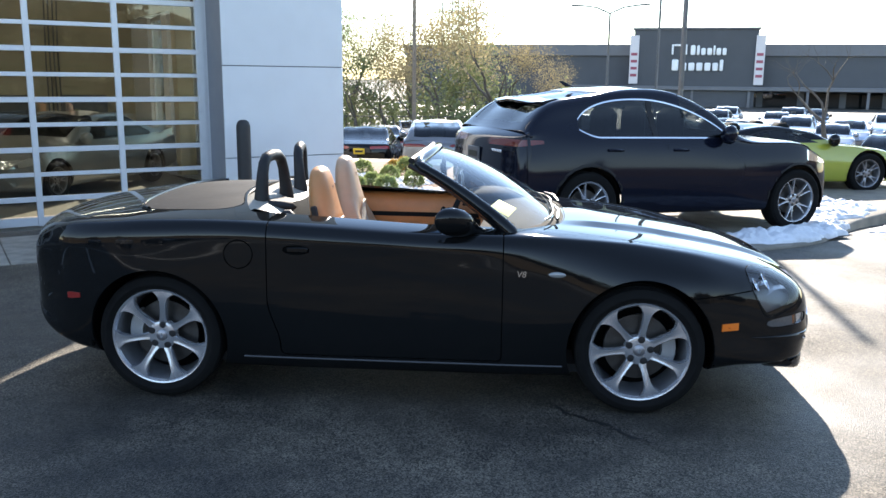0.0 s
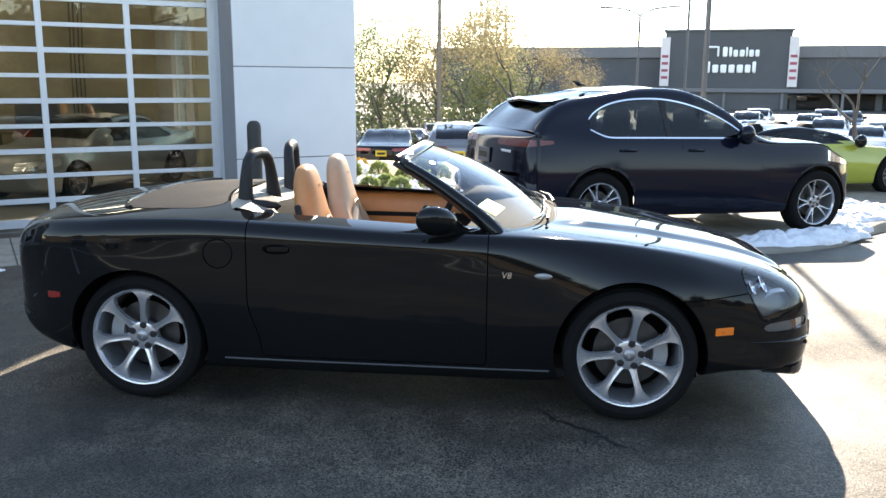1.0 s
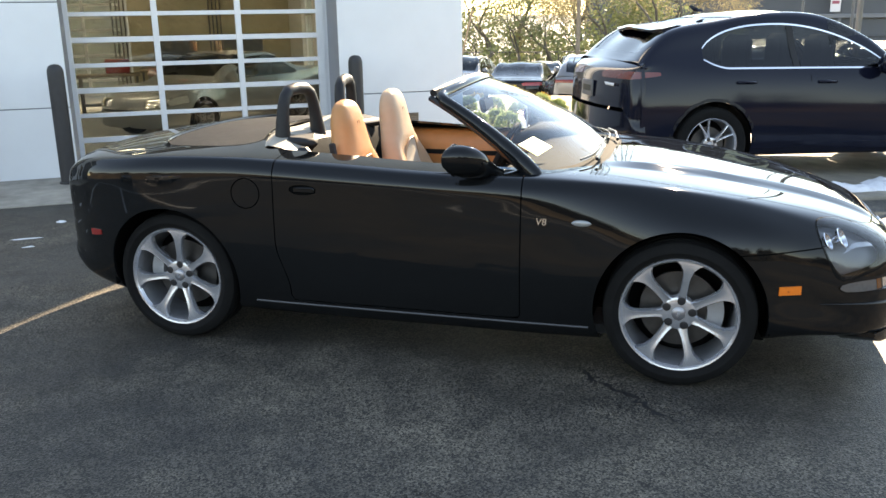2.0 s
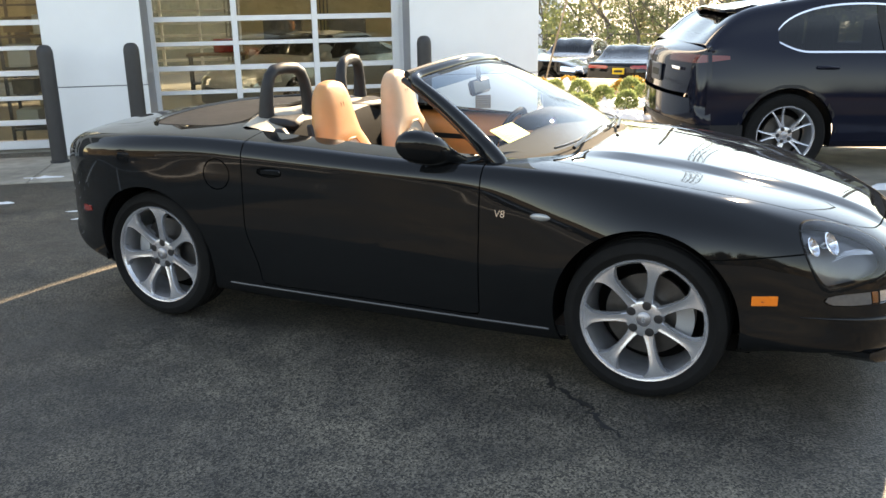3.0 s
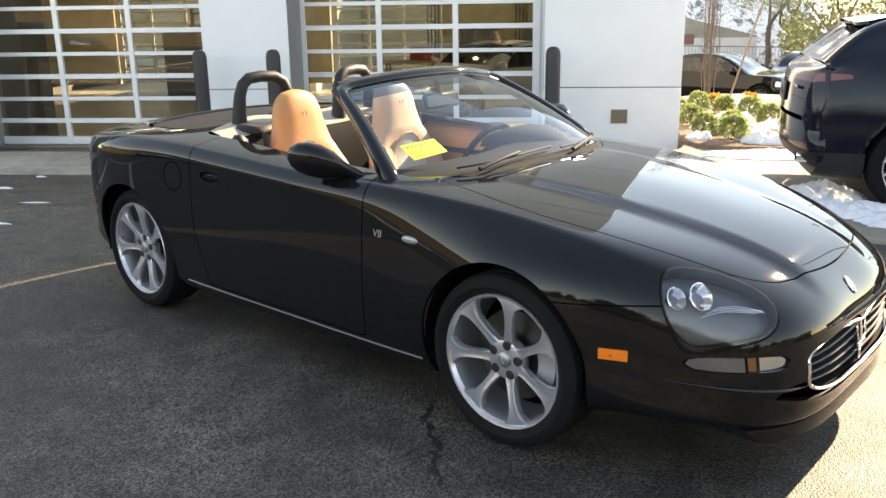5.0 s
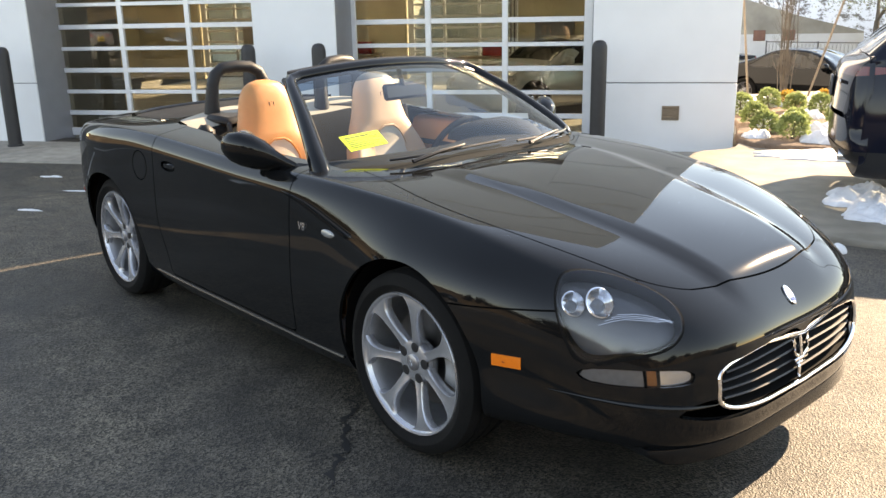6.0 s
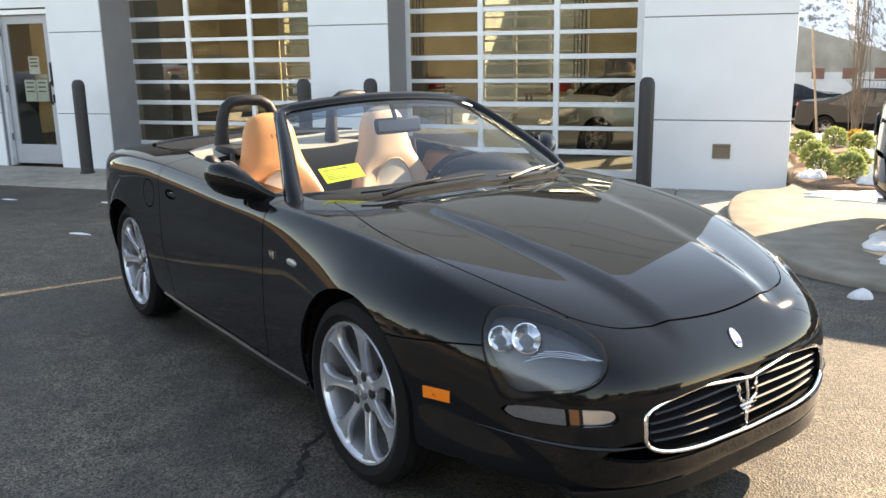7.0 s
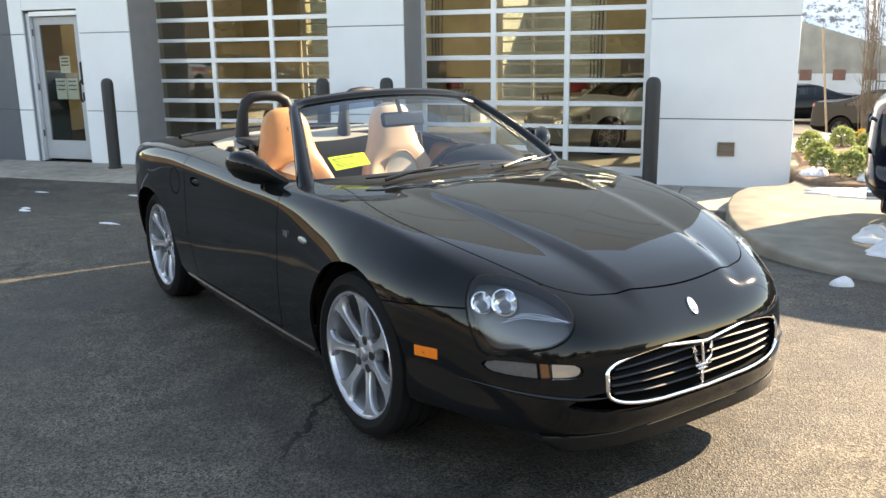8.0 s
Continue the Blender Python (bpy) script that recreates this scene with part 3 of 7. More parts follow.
def entrance_door():
    d = tagged(thing("door_1", pose(-7.02, 10.2, 0), "closed grey metal entrance door with tall glass lite", "door"), kind="structure")
    f = Geo()
    for x in (-0.48, 0.48):
        f.box((x, 0, 0.98), (0.06, 0.14, 2.2), 0.004)
    f.box((0, 0, 2.07), (0.9, 0.14, 0.07), 0.004)
    part("door_frame", f, M_ALU, d)
    s = Geo()
    for x, w in ((-0.39, 0.11), (0.38, 0.13)):
        s.box((x, 0.02, 0.97), (w, 0.045, 2.12), 0.004)
    s.box((-0.01, 0.02, 1.97), (0.66, 0.045, 0.12), 0.004)
    s.box((-0.01, 0.02, 0.05), (0.66, 0.045, 0.28), 0.004)
    part("door_leaf", s, material("grey_door_paint", (0.36, 0.37, 0.39), 0.45, 0.15, var=0.08, scale=6), d)
    p = part("pane", Geo().box((-0.01, 0.02, 1.05), (0.66, 0.01, 1.74)), M_GLASS, d, "", False)
    p.visible_shadow = False
    h = Geo().tube([(0.40, -0.06, 0.78), (0.40, -0.09, 0.82), (0.40, -0.09, 1.06), (0.40, -0.06, 1.1)], 0.014, 8)
    h.box((0.40, -0.02, 1.2), (0.06, 0.05, 0.34), 0.015)
    h.box((0.40, -0.02, 0.86), (0.05, 0.04, 0.12), 0.01)
    part("door_handle", h, M_TRIM, d)
    for x, z, w, hh in ((0.05, 1.33, 0.19, 0.25), (-0.065, 0.97, 0.2, 0.31), (0.15, 0.97, 0.2, 0.31)):
        part("notice", Geo().box((x, 0.03, z), (w, 0.004, hh)), M_WHITE, d, "white paper notice taped to the glass", False)
        for r in range(3):
            part("print", Geo().box((x, 0.0265, z + hh * (0.36 - 0.2 * r)), (w * 0.7, 0.003, 0.02)), M_STEEL, d, "", False)
    for z in (0.3, 1.0, 1.8):
        part("hinge", Geo().lathe([(0.012, -0.05), (0.012, 0.05)], 8, Matrix.Translation((-0.445, -0.03, z))), M_STEEL, d)


entrance_door()


def vent():
    v = thing("wall_vent", pose(2.545, WALL_Y - 0.008, 0.32), "small square brown louvred wall vent", "vent")
    f = Geo()
    for x in (-0.088, 0.088):
        f.box((x, 0, 0), (0.014, 0.03, 0.16), 0.003)
    for z in (-0.073, 0.073):
        f.box((0, 0, z), (0.162, 0.03, 0.014), 0.003)
    mv = material("brown_vent_metal", (0.24, 0.18, 0.13), 0.55, 0.1, var=0.2, scale=30)
    part("frame", f, mv, v)
    part("backing", Geo().box((0, 0.004, 0), (0.165, 0.006, 0.135)), mv, v, "", False)
    for k in range(5):
        part("slat", Geo().box((0, 0, 0), (0.16, 0.024, 0.006), 0, pose(0, 0.002, -0.052 + 0.026 * k, 35)), mv, v, "", False)


vent()


def bay():
    """The workshop behind the garage doors."""
    tagged(part("floor", Geo().box((-4.2, 18.4, -0.95), (14.4, 15.0, 1.0)).box((-4.2, 10.82, -0.5), (14.4, 0.16, 0.75)), M_BAYFLOOR, None, "", False), "smooth sealed concrete workshop floor", "floor", kind="structure")
    tagged(part("ceiling", Geo().box((-4.2, 18.0, 4.75), (14.6, 15.9, 0.3)), M_PANEL, None, "", False), "white workshop ceiling", "ceiling", kind="structure")
    tagged(part("roof", Geo().box((-4.2, 18.0, TOP - 0.1), (14.4, 15.6, 0.2)), M_STORE, None, "", False), "flat roof behind a parapet", "roof", kind="structure")
    # added dark partition: hides the bright bay so the door glass looks dim
    tagged(part("wall_door_backing", Geo().box((-7.1, 12.3, 1.9), (2.6, 0.12, 4.8)).box((-5.86, 11.6, 1.9), (0.12, 1.3, 4.8)), M_DARKWALL, None, "", False), "dark grey wall added behind the entrance door to darken its glass", "wall", kind="structure")
    tagged(part("wall_west", Geo().box((-11.4, 18.3, 2.2), (0.2, 15.4, 4.7)), M_YWALL, None, "", False), "ochre painted workshop wall", "wall", kind="structure")
    g = Geo()
    for a, b in ((-11.3, -9.5), (-6.5, -3.7), (-0.8, 3.0)):
        g.box(((a + b) / 2, 22.0, 2.2), (b - a, 0.25, 4.8))
    for a, b in ((-9.5, -6.5), (-3.7, -0.8)):
        g.box(((a + b) / 2, 22.0, 3.9), (b - a, 0.25, 1.4))
    tagged(part("wall_back", g, M_YWALL, None, "", False), "ochre painted back wall of the workshop", "wall", kind="structure")
    tagged(part("wall_inner", Geo().box((2.96, 18.0, 3.75), (0.06, 8.0, 1.6)), M_YWALL, None, "", False), "ochre painted strip above the windows", "wall", kind="structure")
    tagged(part("wall_neighbour", Geo().box((-4.5, 29.0, 1.6), (14.0, 0.3, 4.6)).box((-4.4, 25.6, 1.6), (0.3, 6.4, 4.6)), M_PANEL, None, "", False), "white wall of the neighbouring building", "wall", kind="structure")
    lm = emitter("white_tube", (1.0, 0.96, 0.88), 9.0)
    first = None
    for y in (13.0, 15.2, 17.4, 19.6):
        for x in (-8.2, -5.2, -2.2, 0.8):
            if first is None:
                first = thing("strip_light", pose(x, y, 4.2), "long white strip light hanging under the ceiling", "ceiling light", "workshop strip lights")
                part("housing", Geo().box((0, 0, 0.05), (1.5, 0.12, 0.06), 0.008), M_ALU, first)
                part("tube", Geo().box((0, 0, 0.0), (1.46, 0.07, 0.035), 0.012), lm, first)
                part("hanger", Geo().tube([(-0.5, 0, 0.08), (-0.5, 0, 0.42)], 0.005, 5), M_STEEL, first)
                part("hanger", Geo().tube([(0.5, 0, 0.08), (0.5, 0, 0.42)], 0.005, 5), M_STEEL, first)
            else:
                copy_thing(first, pose(x, y, 4.2))
    for x in (-4.0, 2.75):
        solo("column", Geo().box((x, 16.2, 2.2), (0.3, 0.3, 4.8), 0.01), M_YWALL, "square ochre workshop column", "column")
    for x, y in ((-7.0, 20.5), (-5.2, 20.8), (0.2, 21.0), (1.7, 20.9)):
        c = thing("tool_cabinet", pose(x, y, FLOOR), "tall steel tool cabinet against the workshop wall", "cabinet", "tool cabinets")
        part("body", Geo().box((0, 0, 0.85), (0.9, 0.5, 1.6), 0.01), M_STEEL, c)
        for k in range(4):
            part("drawer", Geo().box((0, -0.258, 0.3 + 0.38 * k), (0.84, 0.02, 0.34), 0.006), M_DARKWALL, c)
    for y in (12.6, 15.4, 18.2, 21.0):
        tagged(part("roof_beam", Geo().box((-4.2, y, 4.42), (14.2, 0.16, 0.34), 0.01), M_STEEL, None, "", False), "dark steel roof beam", "beam", "workshop roof beams", "structure")
    for x, z, y in ((-5.9, 3.3, 14.0), (-0.6, 3.35, 17.2)):
        dk = Geo().tube([(x, y, z), (x + 2.4, y + 0.1, z)], 0.2, 16)
        solo("air_duct", dk, M_ALU, "round grey air duct under the workshop ceiling", "duct", "air ducts")
    for x in (-1.15, 1.05, -5.4):
        g = Geo()
        rg = random.Random(int(x * 100) + 900)
        for k in range(4):
            x0 = x + 0.09 * k
            g.tube([(x0, 21.8, -0.3), (x0, 21.78, 1.4 + rg.random()), (x0 + 0.05, 21.78, 3.6)], 0.018, 6)
        solo("pipe_run", g, M_STEEL, "bundle of dark pipes on the ochre wall", "pipes")
    for x, y in ((-4.9, 21.4), (-1.3, 20.0), (0.0, 21.3)):
        bn = thing("work_bench", pose(x, y, FLOOR), "steel work bench with tools along the wall", "bench", "work benches")
        part("top", Geo().box((0, 0, 0.88), (1.3, 0.6, 0.05), 0.01), M_WOOD, bn)
        for sx in (-0.58, 0.58):
            for sy in (-0.24, 0.24):
                part("leg", Geo().box((sx, sy, 0.43), (0.05, 0.05, 0.86)), M_STEEL, bn, "", False)
        part("lower_shelf", Geo().box((0, 0, 0.25), (1.2, 0.5, 0.03)), M_STEEL, bn, "", False)
        solo("tool_box", Geo().box((0, 0, 0.16), (0.5, 0.3, 0.3), 0.02), M_RED if x < -1 else M_STEEL, "closed tool box on a work bench", "tool box", m=pose(x + 0.2, y, FLOOR + 0.91))
    r = thing("shelf_rack", pose(-3.2, 13.4, FLOOR), "open steel shelf rack with cartons", "shelf")
    for x in (-0.6, 0.6):
        for y in (-0.25, 0.25):
            part("post", Geo().box((x, y, 1.05), (0.04, 0.04, 2.1)), M_STEEL, r, "", False)
    for k in range(5):
        part("shelf", Geo().box((0, 0, 0.25 + 0.44 * k), (1.24, 0.54, 0.03)), M_STEEL, r, "", False)
    rng = random.Random(4)
    for k in range(4):
        for j in range(3):
            solo("carton", Geo().box((0, 0, 0), (0.3, 0.36, rng.uniform(0.18, 0.34)), 0.006), M_WOOD if (k + j) % 2 else M_WHITE, "closed carton on a workshop shelf", "box", "cartons on the rack", m=pose(-3.2 - 0.4 + 0.4 * j, 13.4, FLOOR + 0.27 + 0.44 * k + 0.15))


bay()


# bollards along the building
def bollards():
    first = None
    for x in (-5.72, -2.345, -1.462, 1.755):
        m = pose(x, 9.645, -0.115)
        if first is None:
            first = thing("bollard", m, "black domed plastic bollard on the pavement", "bollard", "bollards along the building")
            part("sleeve", Geo().lathe([(0.083, 0.0), (0.083, 1.17), (0.08, 1.2), (0.066, 1.235), (0.04, 1.255), (0.008, 1.26)], 28), M_BOLLARD, first)
            part("base_ring", Geo().lathe([(0.1, 0.0), (0.1, 0.015), (0.086, 0.025)], 28), M_BOLLARD, first)
        else:
            copy_thing(first, m)


bollards()


# ---------------------------------------------------------------- planting and snow
def leaf_ball(rng, r, n, size, squash=0.85, core=0.8):
    """A clipped shrub: hundreds of small leaf sprays set on a lumpy ball."""
    g = Geo()
    for _ in range(n):
        d = Vector((rng.gauss(0, 1), rng.gauss(0, 1), rng.gauss(0, 1))).normalized()
        if d.z < -0.55:
            d.z = -d.z
        lump = 1 + 0.22 * noise.noise(d * 2.3 + Vector((r * 31, 0, 0)))
        p = d * r * lump * rng.uniform(core, 1.05)
        p.z = p.z * squash + r * squash * 0.9
        u = (d + Vector((rng.gauss(0, 0.5), rng.gauss(0, 0.5), rng.gauss(0.2, 0.5)))).normalized()
        s = u.orthogonal().normalized()
        s.rotate(Matrix.Rotation(rng.uniform(0, 6.28), 3, u))
        w = size * rng.uniform(0.6, 1.3)
        g.add([p - s * w * 0.3, p + s * w * 0.3, p + u * w * 0.8 + s * w * 0.22, p + u * w * 1.2, p + u * w * 0.8 - s * w * 0.22], [(0, 1, 2, 3, 4)])
    return g


def snow_patch(name, x, y, z, rx, ry, h, seed, label):
    rng = random.Random(seed)
    g = Geo()
    n, rings = 84, 26
    verts, faces = [], []
    off = Vector((seed * 7.3, 0, 0))
    for i in range(rings):
        u = i / (rings - 1)
        for j in range(n):
            a = 2 * math.pi * j / n
            d = Vector((math.cos(a), math.sin(a), 0))
            edge = 1 + 0.35 * noise.noise(d * 1.6 + off) + 0.18 * noise.noise(d * 5 + off)
            px, py = d.x * rx * edge * u, d.y * ry * edge * u
            zz = h * (1 - u**2) ** 0.6 * (1 + 0.4 * noise.noise(Vector((px * 3, py * 3, 0)) + off) + 0.5 * noise.noise(Vector((px * 9, py * 9, 0)) + off) + 0.3 * noise.noise(Vector((px * 23, py * 23, 0)) + off))
            verts.append((x + px, y + py, z + max(zz, 0.0) if i < rings - 1 else z - 0.02))
    for i in range(rings - 1):
        for j in range(n):
            jj = (j + 1) % n
            faces.append((i * n + j, i * n + jj, (i + 1) * n + jj, (i + 1) * n + j))
    g.add(verts, faces)
    return tagged(part(name, g, M_SNOW, None, "", True, 80), label, "snow", kind="stuff")


def planting():
    rng = random.Random(7)
    spots = [(3.62, 10.5, 0.17), (3.86, 10.05, 0.19), (4.02, 13.2, 0.18), (4.3, 12.7, 0.18), (4.55, 12.2, 0.18), (4.62, 11.4, 0.17), (4.75, 10.85, 0.18), (3.55, 12.3, 0.17), (3.6, 11.3, 0.18), (4.0, 10.75, 0.17), (5.4, 12.3, 0.18), (5.3, 11.5, 0.17)]
    protos = []
    for k, (x, y, r) in enumerate(spots):
        m = pose(x, y, 0.03, 0, 0, rng.uniform(0, 360))
        if k < 3:
            s = thing("shrub", m, "rounded bright green evergreen shrub in mulch", "shrub", "shrubs in the bed")
            part("foliage", leaf_ball(rng, r * 0.8, 1500, 0.03, 1.0), M_SHRUB, s, "", False)
            part("stem", Geo().tube([(0, 0, 0), (0.01, 0.01, r)], [0.02, 0.012], 6), M_BARK, s)
            protos.append(s)
        else:
            copy_thing(protos[k % 3], m)
    first = None
    for x, y in ((4.35, 13.6), (4.9, 13.8), (5.5, 12.9), (5.9, 13.3)):
        m = pose(x, y, 0.03, 0, 0, rng.uniform(0, 360))
        if first is None:
            first = thing("chrysanthemum", m, "low mound of rust-orange chrysanthemums", "flowers", "flowers in the bed")
            part("blossom", leaf_ball(rng, 0.15, 420, 0.034, 0.7), M_MUM_O, first, "", False)
            part("foliage", leaf_ball(rng, 0.14, 260, 0.036, 0.7), M_SHRUB, first, "", False)
        else:
            copy_thing(first, m)
    for k, (x, y, z, rx, ry, h) in enumerate([(4.3, 9.85, 0.04, 0.4, 0.2, 0.13), (3.5, 10.15, 0.04, 0.15, 0.15, 0.1), (4.9, 11.2, 0.04, 0.5, 0.3, 0.12), (3.9, 13.5, 0.04, 0.4, 0.3, 0.14), (3.75, 11.0, 0.04, 0.2, 0.16, 0.1), (4.25, 11.95, 0.04, 0.25, 0.2, 0.13), (3.6, 12.6, 0.04, 0.25, 0.25, 0.16), (4.15, 10.3, 0.04, 0.2, 0.13, 0.14), (4.7, 13.2, 0.04, 0.25, 0.2, 0.16), (5.4, 10.2, 0.04, 0.7, 0.3, 0.13), (4.4, 9.2, 0.0, 1.1, 0.35, 0.05)]):
        snow_patch("snow_heap", x, y, z, rx, ry, h, 11 + k, "melting white snow on the planting bed")
    for k, (x, y, rx, ry, h) in enumerate([(3.95, 7.05, 0.32, 0.4, 0.1), (4.0, 6.55, 0.35, 0.3, 0.08), (4.35, 6.2, 0.5, 0.3, 0.06), (6.35, 5.75, 0.95, 0.28, 0.11), (7.3, 5.95, 0.7, 0.25, 0.1), (8.6, 6.7, 0.9, 0.35, 0.09), (9.5, 7.2, 0.8, 0.5, 0.1), (5.2, 5.75, 0.4, 0.2, 0.05), (8.0, 6.15, 0.35, 0.15, 0.1), (9.9, 8.4, 0.6, 0.9, 0.1)]):
        snow_patch("snow_bank", x, y, island_z(x) - 0.005, rx, ry, h, 31 + k, "ridge of dirty melting snow on the kerb island")
    for k, (x, y, rx, ry, h) in enumerate([(3.42, 5.58, 0.07, 0.05, 0.05), (2.62, 7.55, 0.04, 0.04, 0.09), (8.9, 5.9, 0.4, 0.15, 0.05), (9.9, 5.9, 0.5, 0.2, 0.06), (10.8, 6.5, 0.5, 0.3, 0.06), (9.4, 5.3, 0.25, 0.12, 0.03), (-1.1, 8.35, 0.08, 0.05, 0.03), (-2.3, 8.75, 0.32, 0.06, 0.02)] + [(rng.uniform(-5.6, -1.4), rng.uniform(6.0, 8.5), rng.uniform(0.04, 0.15), rng.uniform(0.012, 0.032), rng.uniform(0.008, 0.018)) for _ in range(15)]):
        snow_patch("snow_scrap", x, y, gz(x, y), rx, ry, h, 61 + k, "small scrap of white snow on the asphalt")


planting()


# ---------------------------------------------------------------- far side of the lot
def grow(rng, g, tips, p, d, length, r, depth, bend=0.22):
    """A limb and its forks."""
    pts, rs = [p.copy()], [r]
    n = 4
    for k in range(n):
        d = (d + Vector((rng.gauss(0, bend), rng.gauss(0, bend), rng.gauss(0.03, bend * 0.6)))).normalized()
        p = p + d * length / n
        pts.append(p.copy())
        rs.append(r * (1 - 0.45 * (k + 1) / n))
        if depth <= 2:
            tips.append((p.copy(), d.copy()))
    g.tube(pts, rs, 6 if depth > 2 else 4, caps=False)
    if depth > 0:
        for _ in range(rng.choice((2, 2, 3))):
            nd = (d + Vector((rng.gauss(0, 0.62), rng.gauss(0, 0.62), rng.gauss(0.08, 0.4)))).normalized()
            grow(rng, g, tips, p, nd, length * rng.uniform(0.6, 0.8), rs[-1] * 0.75, depth - 1, bend)


def leaf_cloud(rng, tips, per, spread, size):
    g = Geo()
    for p, d in tips:
        for _ in range(per):
            q = p + Vector((rng.gauss(0, spread), rng.gauss(0, spread), rng.gauss(0, spread)))
            u = Vector((rng.gauss(0, 1), rng.gauss(0, 1), rng.gauss(-0.3, 1))).normalized()
            s = u.orthogonal().normalized()
            w = size * rng.uniform(0.5, 1.3)
            g.add([q, q + s * w * 0.4 + u * w * 0.5, q + u * w, q - s * w * 0.4 + u * w * 0.5], [(0, 1, 2, 3)])
    return g


def tree(seed, m, height, label, mat, per=6, spread=0.35, size=0.16, depth=4, lean=0.0):
    rng = random.Random(seed)
    t = thing("tree", m, label, "tree")
    g, tips = Geo(), []
    grow(rng, g, tips, Vector((0, 0, -0.3)), Vector((lean, 0, 1)).normalized(), height * 0.26, height * 0.02, depth)
    part("trunk", g, M_BARK, t)
    if per:
        part("crown", leaf_cloud(rng, tips, per, spread, size), mat, t, "", False)
    return t


def woods():
    rng = random.Random(21)
    trees = []
    lab = {0: "autumn tree with sparse yellow leaves", 1: "tree with thinning green leaves"}
    k = 0
    for az, d, h, kind in ((66.5, 41, 9.5, 1), (64.5, 44, 10.5, 1), (62.8, 40, 8.0, 0), (61.2, 43, 11, 0), (59.5, 41, 8.5, 0), (58.0, 45, 10.5, 1), (56.6, 40, 10.5, 0), (55.2, 43, 8.5, 0), (53.8, 46, 7.5, 0), (65.3, 39, 6.5, 1), (63.6, 42, 7, 1), (60.4, 39, 6, 0), (57.6, 41, 6.5, 1), (65.5, 50, 9, 1), (60.3, 52, 9, 0), (57.0, 53, 8.5, 1), (52.6, 44, 6, 0), (69.0, 47, 9, 1), (70.5, 42, 8.5, 1), (72.0, 45, 10, 0), (71.2, 48, 10.5, 1)):
        x, y = -1.4 + d * math.cos(radians(az)), -0.3 + d * math.sin(radians(az))
        z = gz(x, y)
        if k < 5:
            trees.append((tree(100 + k, pose(x, y, z, 0, 0, rng.uniform(0, 360)), h, lab[kind], M_LEAF_G if kind else M_LEAF_Y, 11, 0.42, 0.085, 5), kind, h))
        else:
            src = [t for t in trees if t[1] == kind] or trees
            s = src[k % len(src)]
            c = copy_thing(s[0], pose(x, y, z, 0, 0, rng.uniform(0, 360)))
            c.scale = (h / s[2],) * 3
        k += 1
    for x, y, h in ((-26, -22, 14), (-17, -27, 13), (-9, -24, 15), (-1, -28, 14), (7, -25, 15), (15, -27, 13), (23, -22, 14), (-33, -12, 14), (-36, -2, 13), (30, -14, 13), (-22, -30, 16), (3, -33, 16), (12, -32, 16), (-13, -34, 16)):
        if k == 21:
            dark = tree(150, pose(x, y, 0.0), 9, "tall oak with dense brown autumn leaves", M_LEAF_DARK, 10, 0.8, 0.34, 5)
        else:
            c = copy_thing(dark, pose(x, y, 0.0, 0, 0, rng.uniform(0, 360)))
            c.scale = (h / 14,) * 3
        k += 1
    # undergrowth at the wood's foot
    g = Geo()
    for _ in range(16000):
        az, d = rng.uniform(51, 71), rng.uniform(39, 47)
        x, y = -1.4 + d * math.cos(radians(az)), -0.3 + d * math.sin(radians(az))
        hh = 3.9 * max(0, 0.6 + noise.noise(Vector((x * 0.25, y * 0.25, 0)))) * rng.random() ** 0.7
        p = Vector((x, y, gz(x, y) + hh))
        u = Vector((rng.gauss(0, 1), rng.gauss(0, 1), rng.gauss(0.3, 1))).normalized()
        s = u.orthogonal().normalized()
        w = rng.uniform(0.1, 0.3)
        g.add([p, p + s * w * 0.4 + u * w * 0.5, p + u * w, p - s * w * 0.4 + u * w * 0.5], [(0, 1, 2, 3)])
    tagged(part("undergrowth", g, M_LEAF_G, None, "", False), "tangled yellow-green undergrowth behind the fence", "bushes", kind="stuff")
    tree(201, pose(21.5, 15.7, -0.75), 6.2, "small bare young tree beside parked cars", M_LEAF_Y, 0, depth=5)
    for k, (x, y, h) in enumerate(((30.0, 16.0, 5.0), (12.2, 33.5, 4.8))):
        tree(210 + k, pose(x, y, gz(x, y), 0, 0, 50 * k), h, "slender young tree with few dry leaves", M_LEAF_Y, 1, 0.15, 0.07, depth=4)
    for k, az in enumerate((33.5, 34.6, 36.0)):
        d = 140
        tree(220 + k, pose(d * math.cos(radians(az)), d * math.sin(radians(az)), -1.4), 15, "bare tall tree beyond the store roof", M_LEAF_Y, 0, depth=4)


woods()


def rise():
    m = material("sunlit_wooded_slope", (0.12, 0.092, 0.06), 0.9, var=0.6, scale=0.5, bump=0.6, bump_scale=2)
    verts, faces = [], []
    n, k = 90, 12
    for i in range(n):
        az = radians(150 + 215 * i / (n - 1))
        for j in range(k):
            u = j / (k - 1)
            d = 27 + 30 * u
            x, y = d * math.cos(az), d * math.sin(az)
            z = -1.0 + (0 if j == 0 else 1.6 + 5.5 * u ** 0.7 + 1.8 * noise.noise(Vector((x * 0.11, y * 0.11, 3))) + 1.6 * noise.noise(Vector((x * 0.5, y * 0.5, 5))))
            verts.append((x, y, z))
    for i in range(n - 1):
        for j in range(k - 1):
            a = i * k + j
            faces.append((a, a + k, a + k + 1, a + 1))
    tagged(part("wooded_slope", Geo().add(verts, faces), m, None, "", True, 80), "sunlit tan wooded rise behind the parking lot", "hillside", kind="structure")


rise()


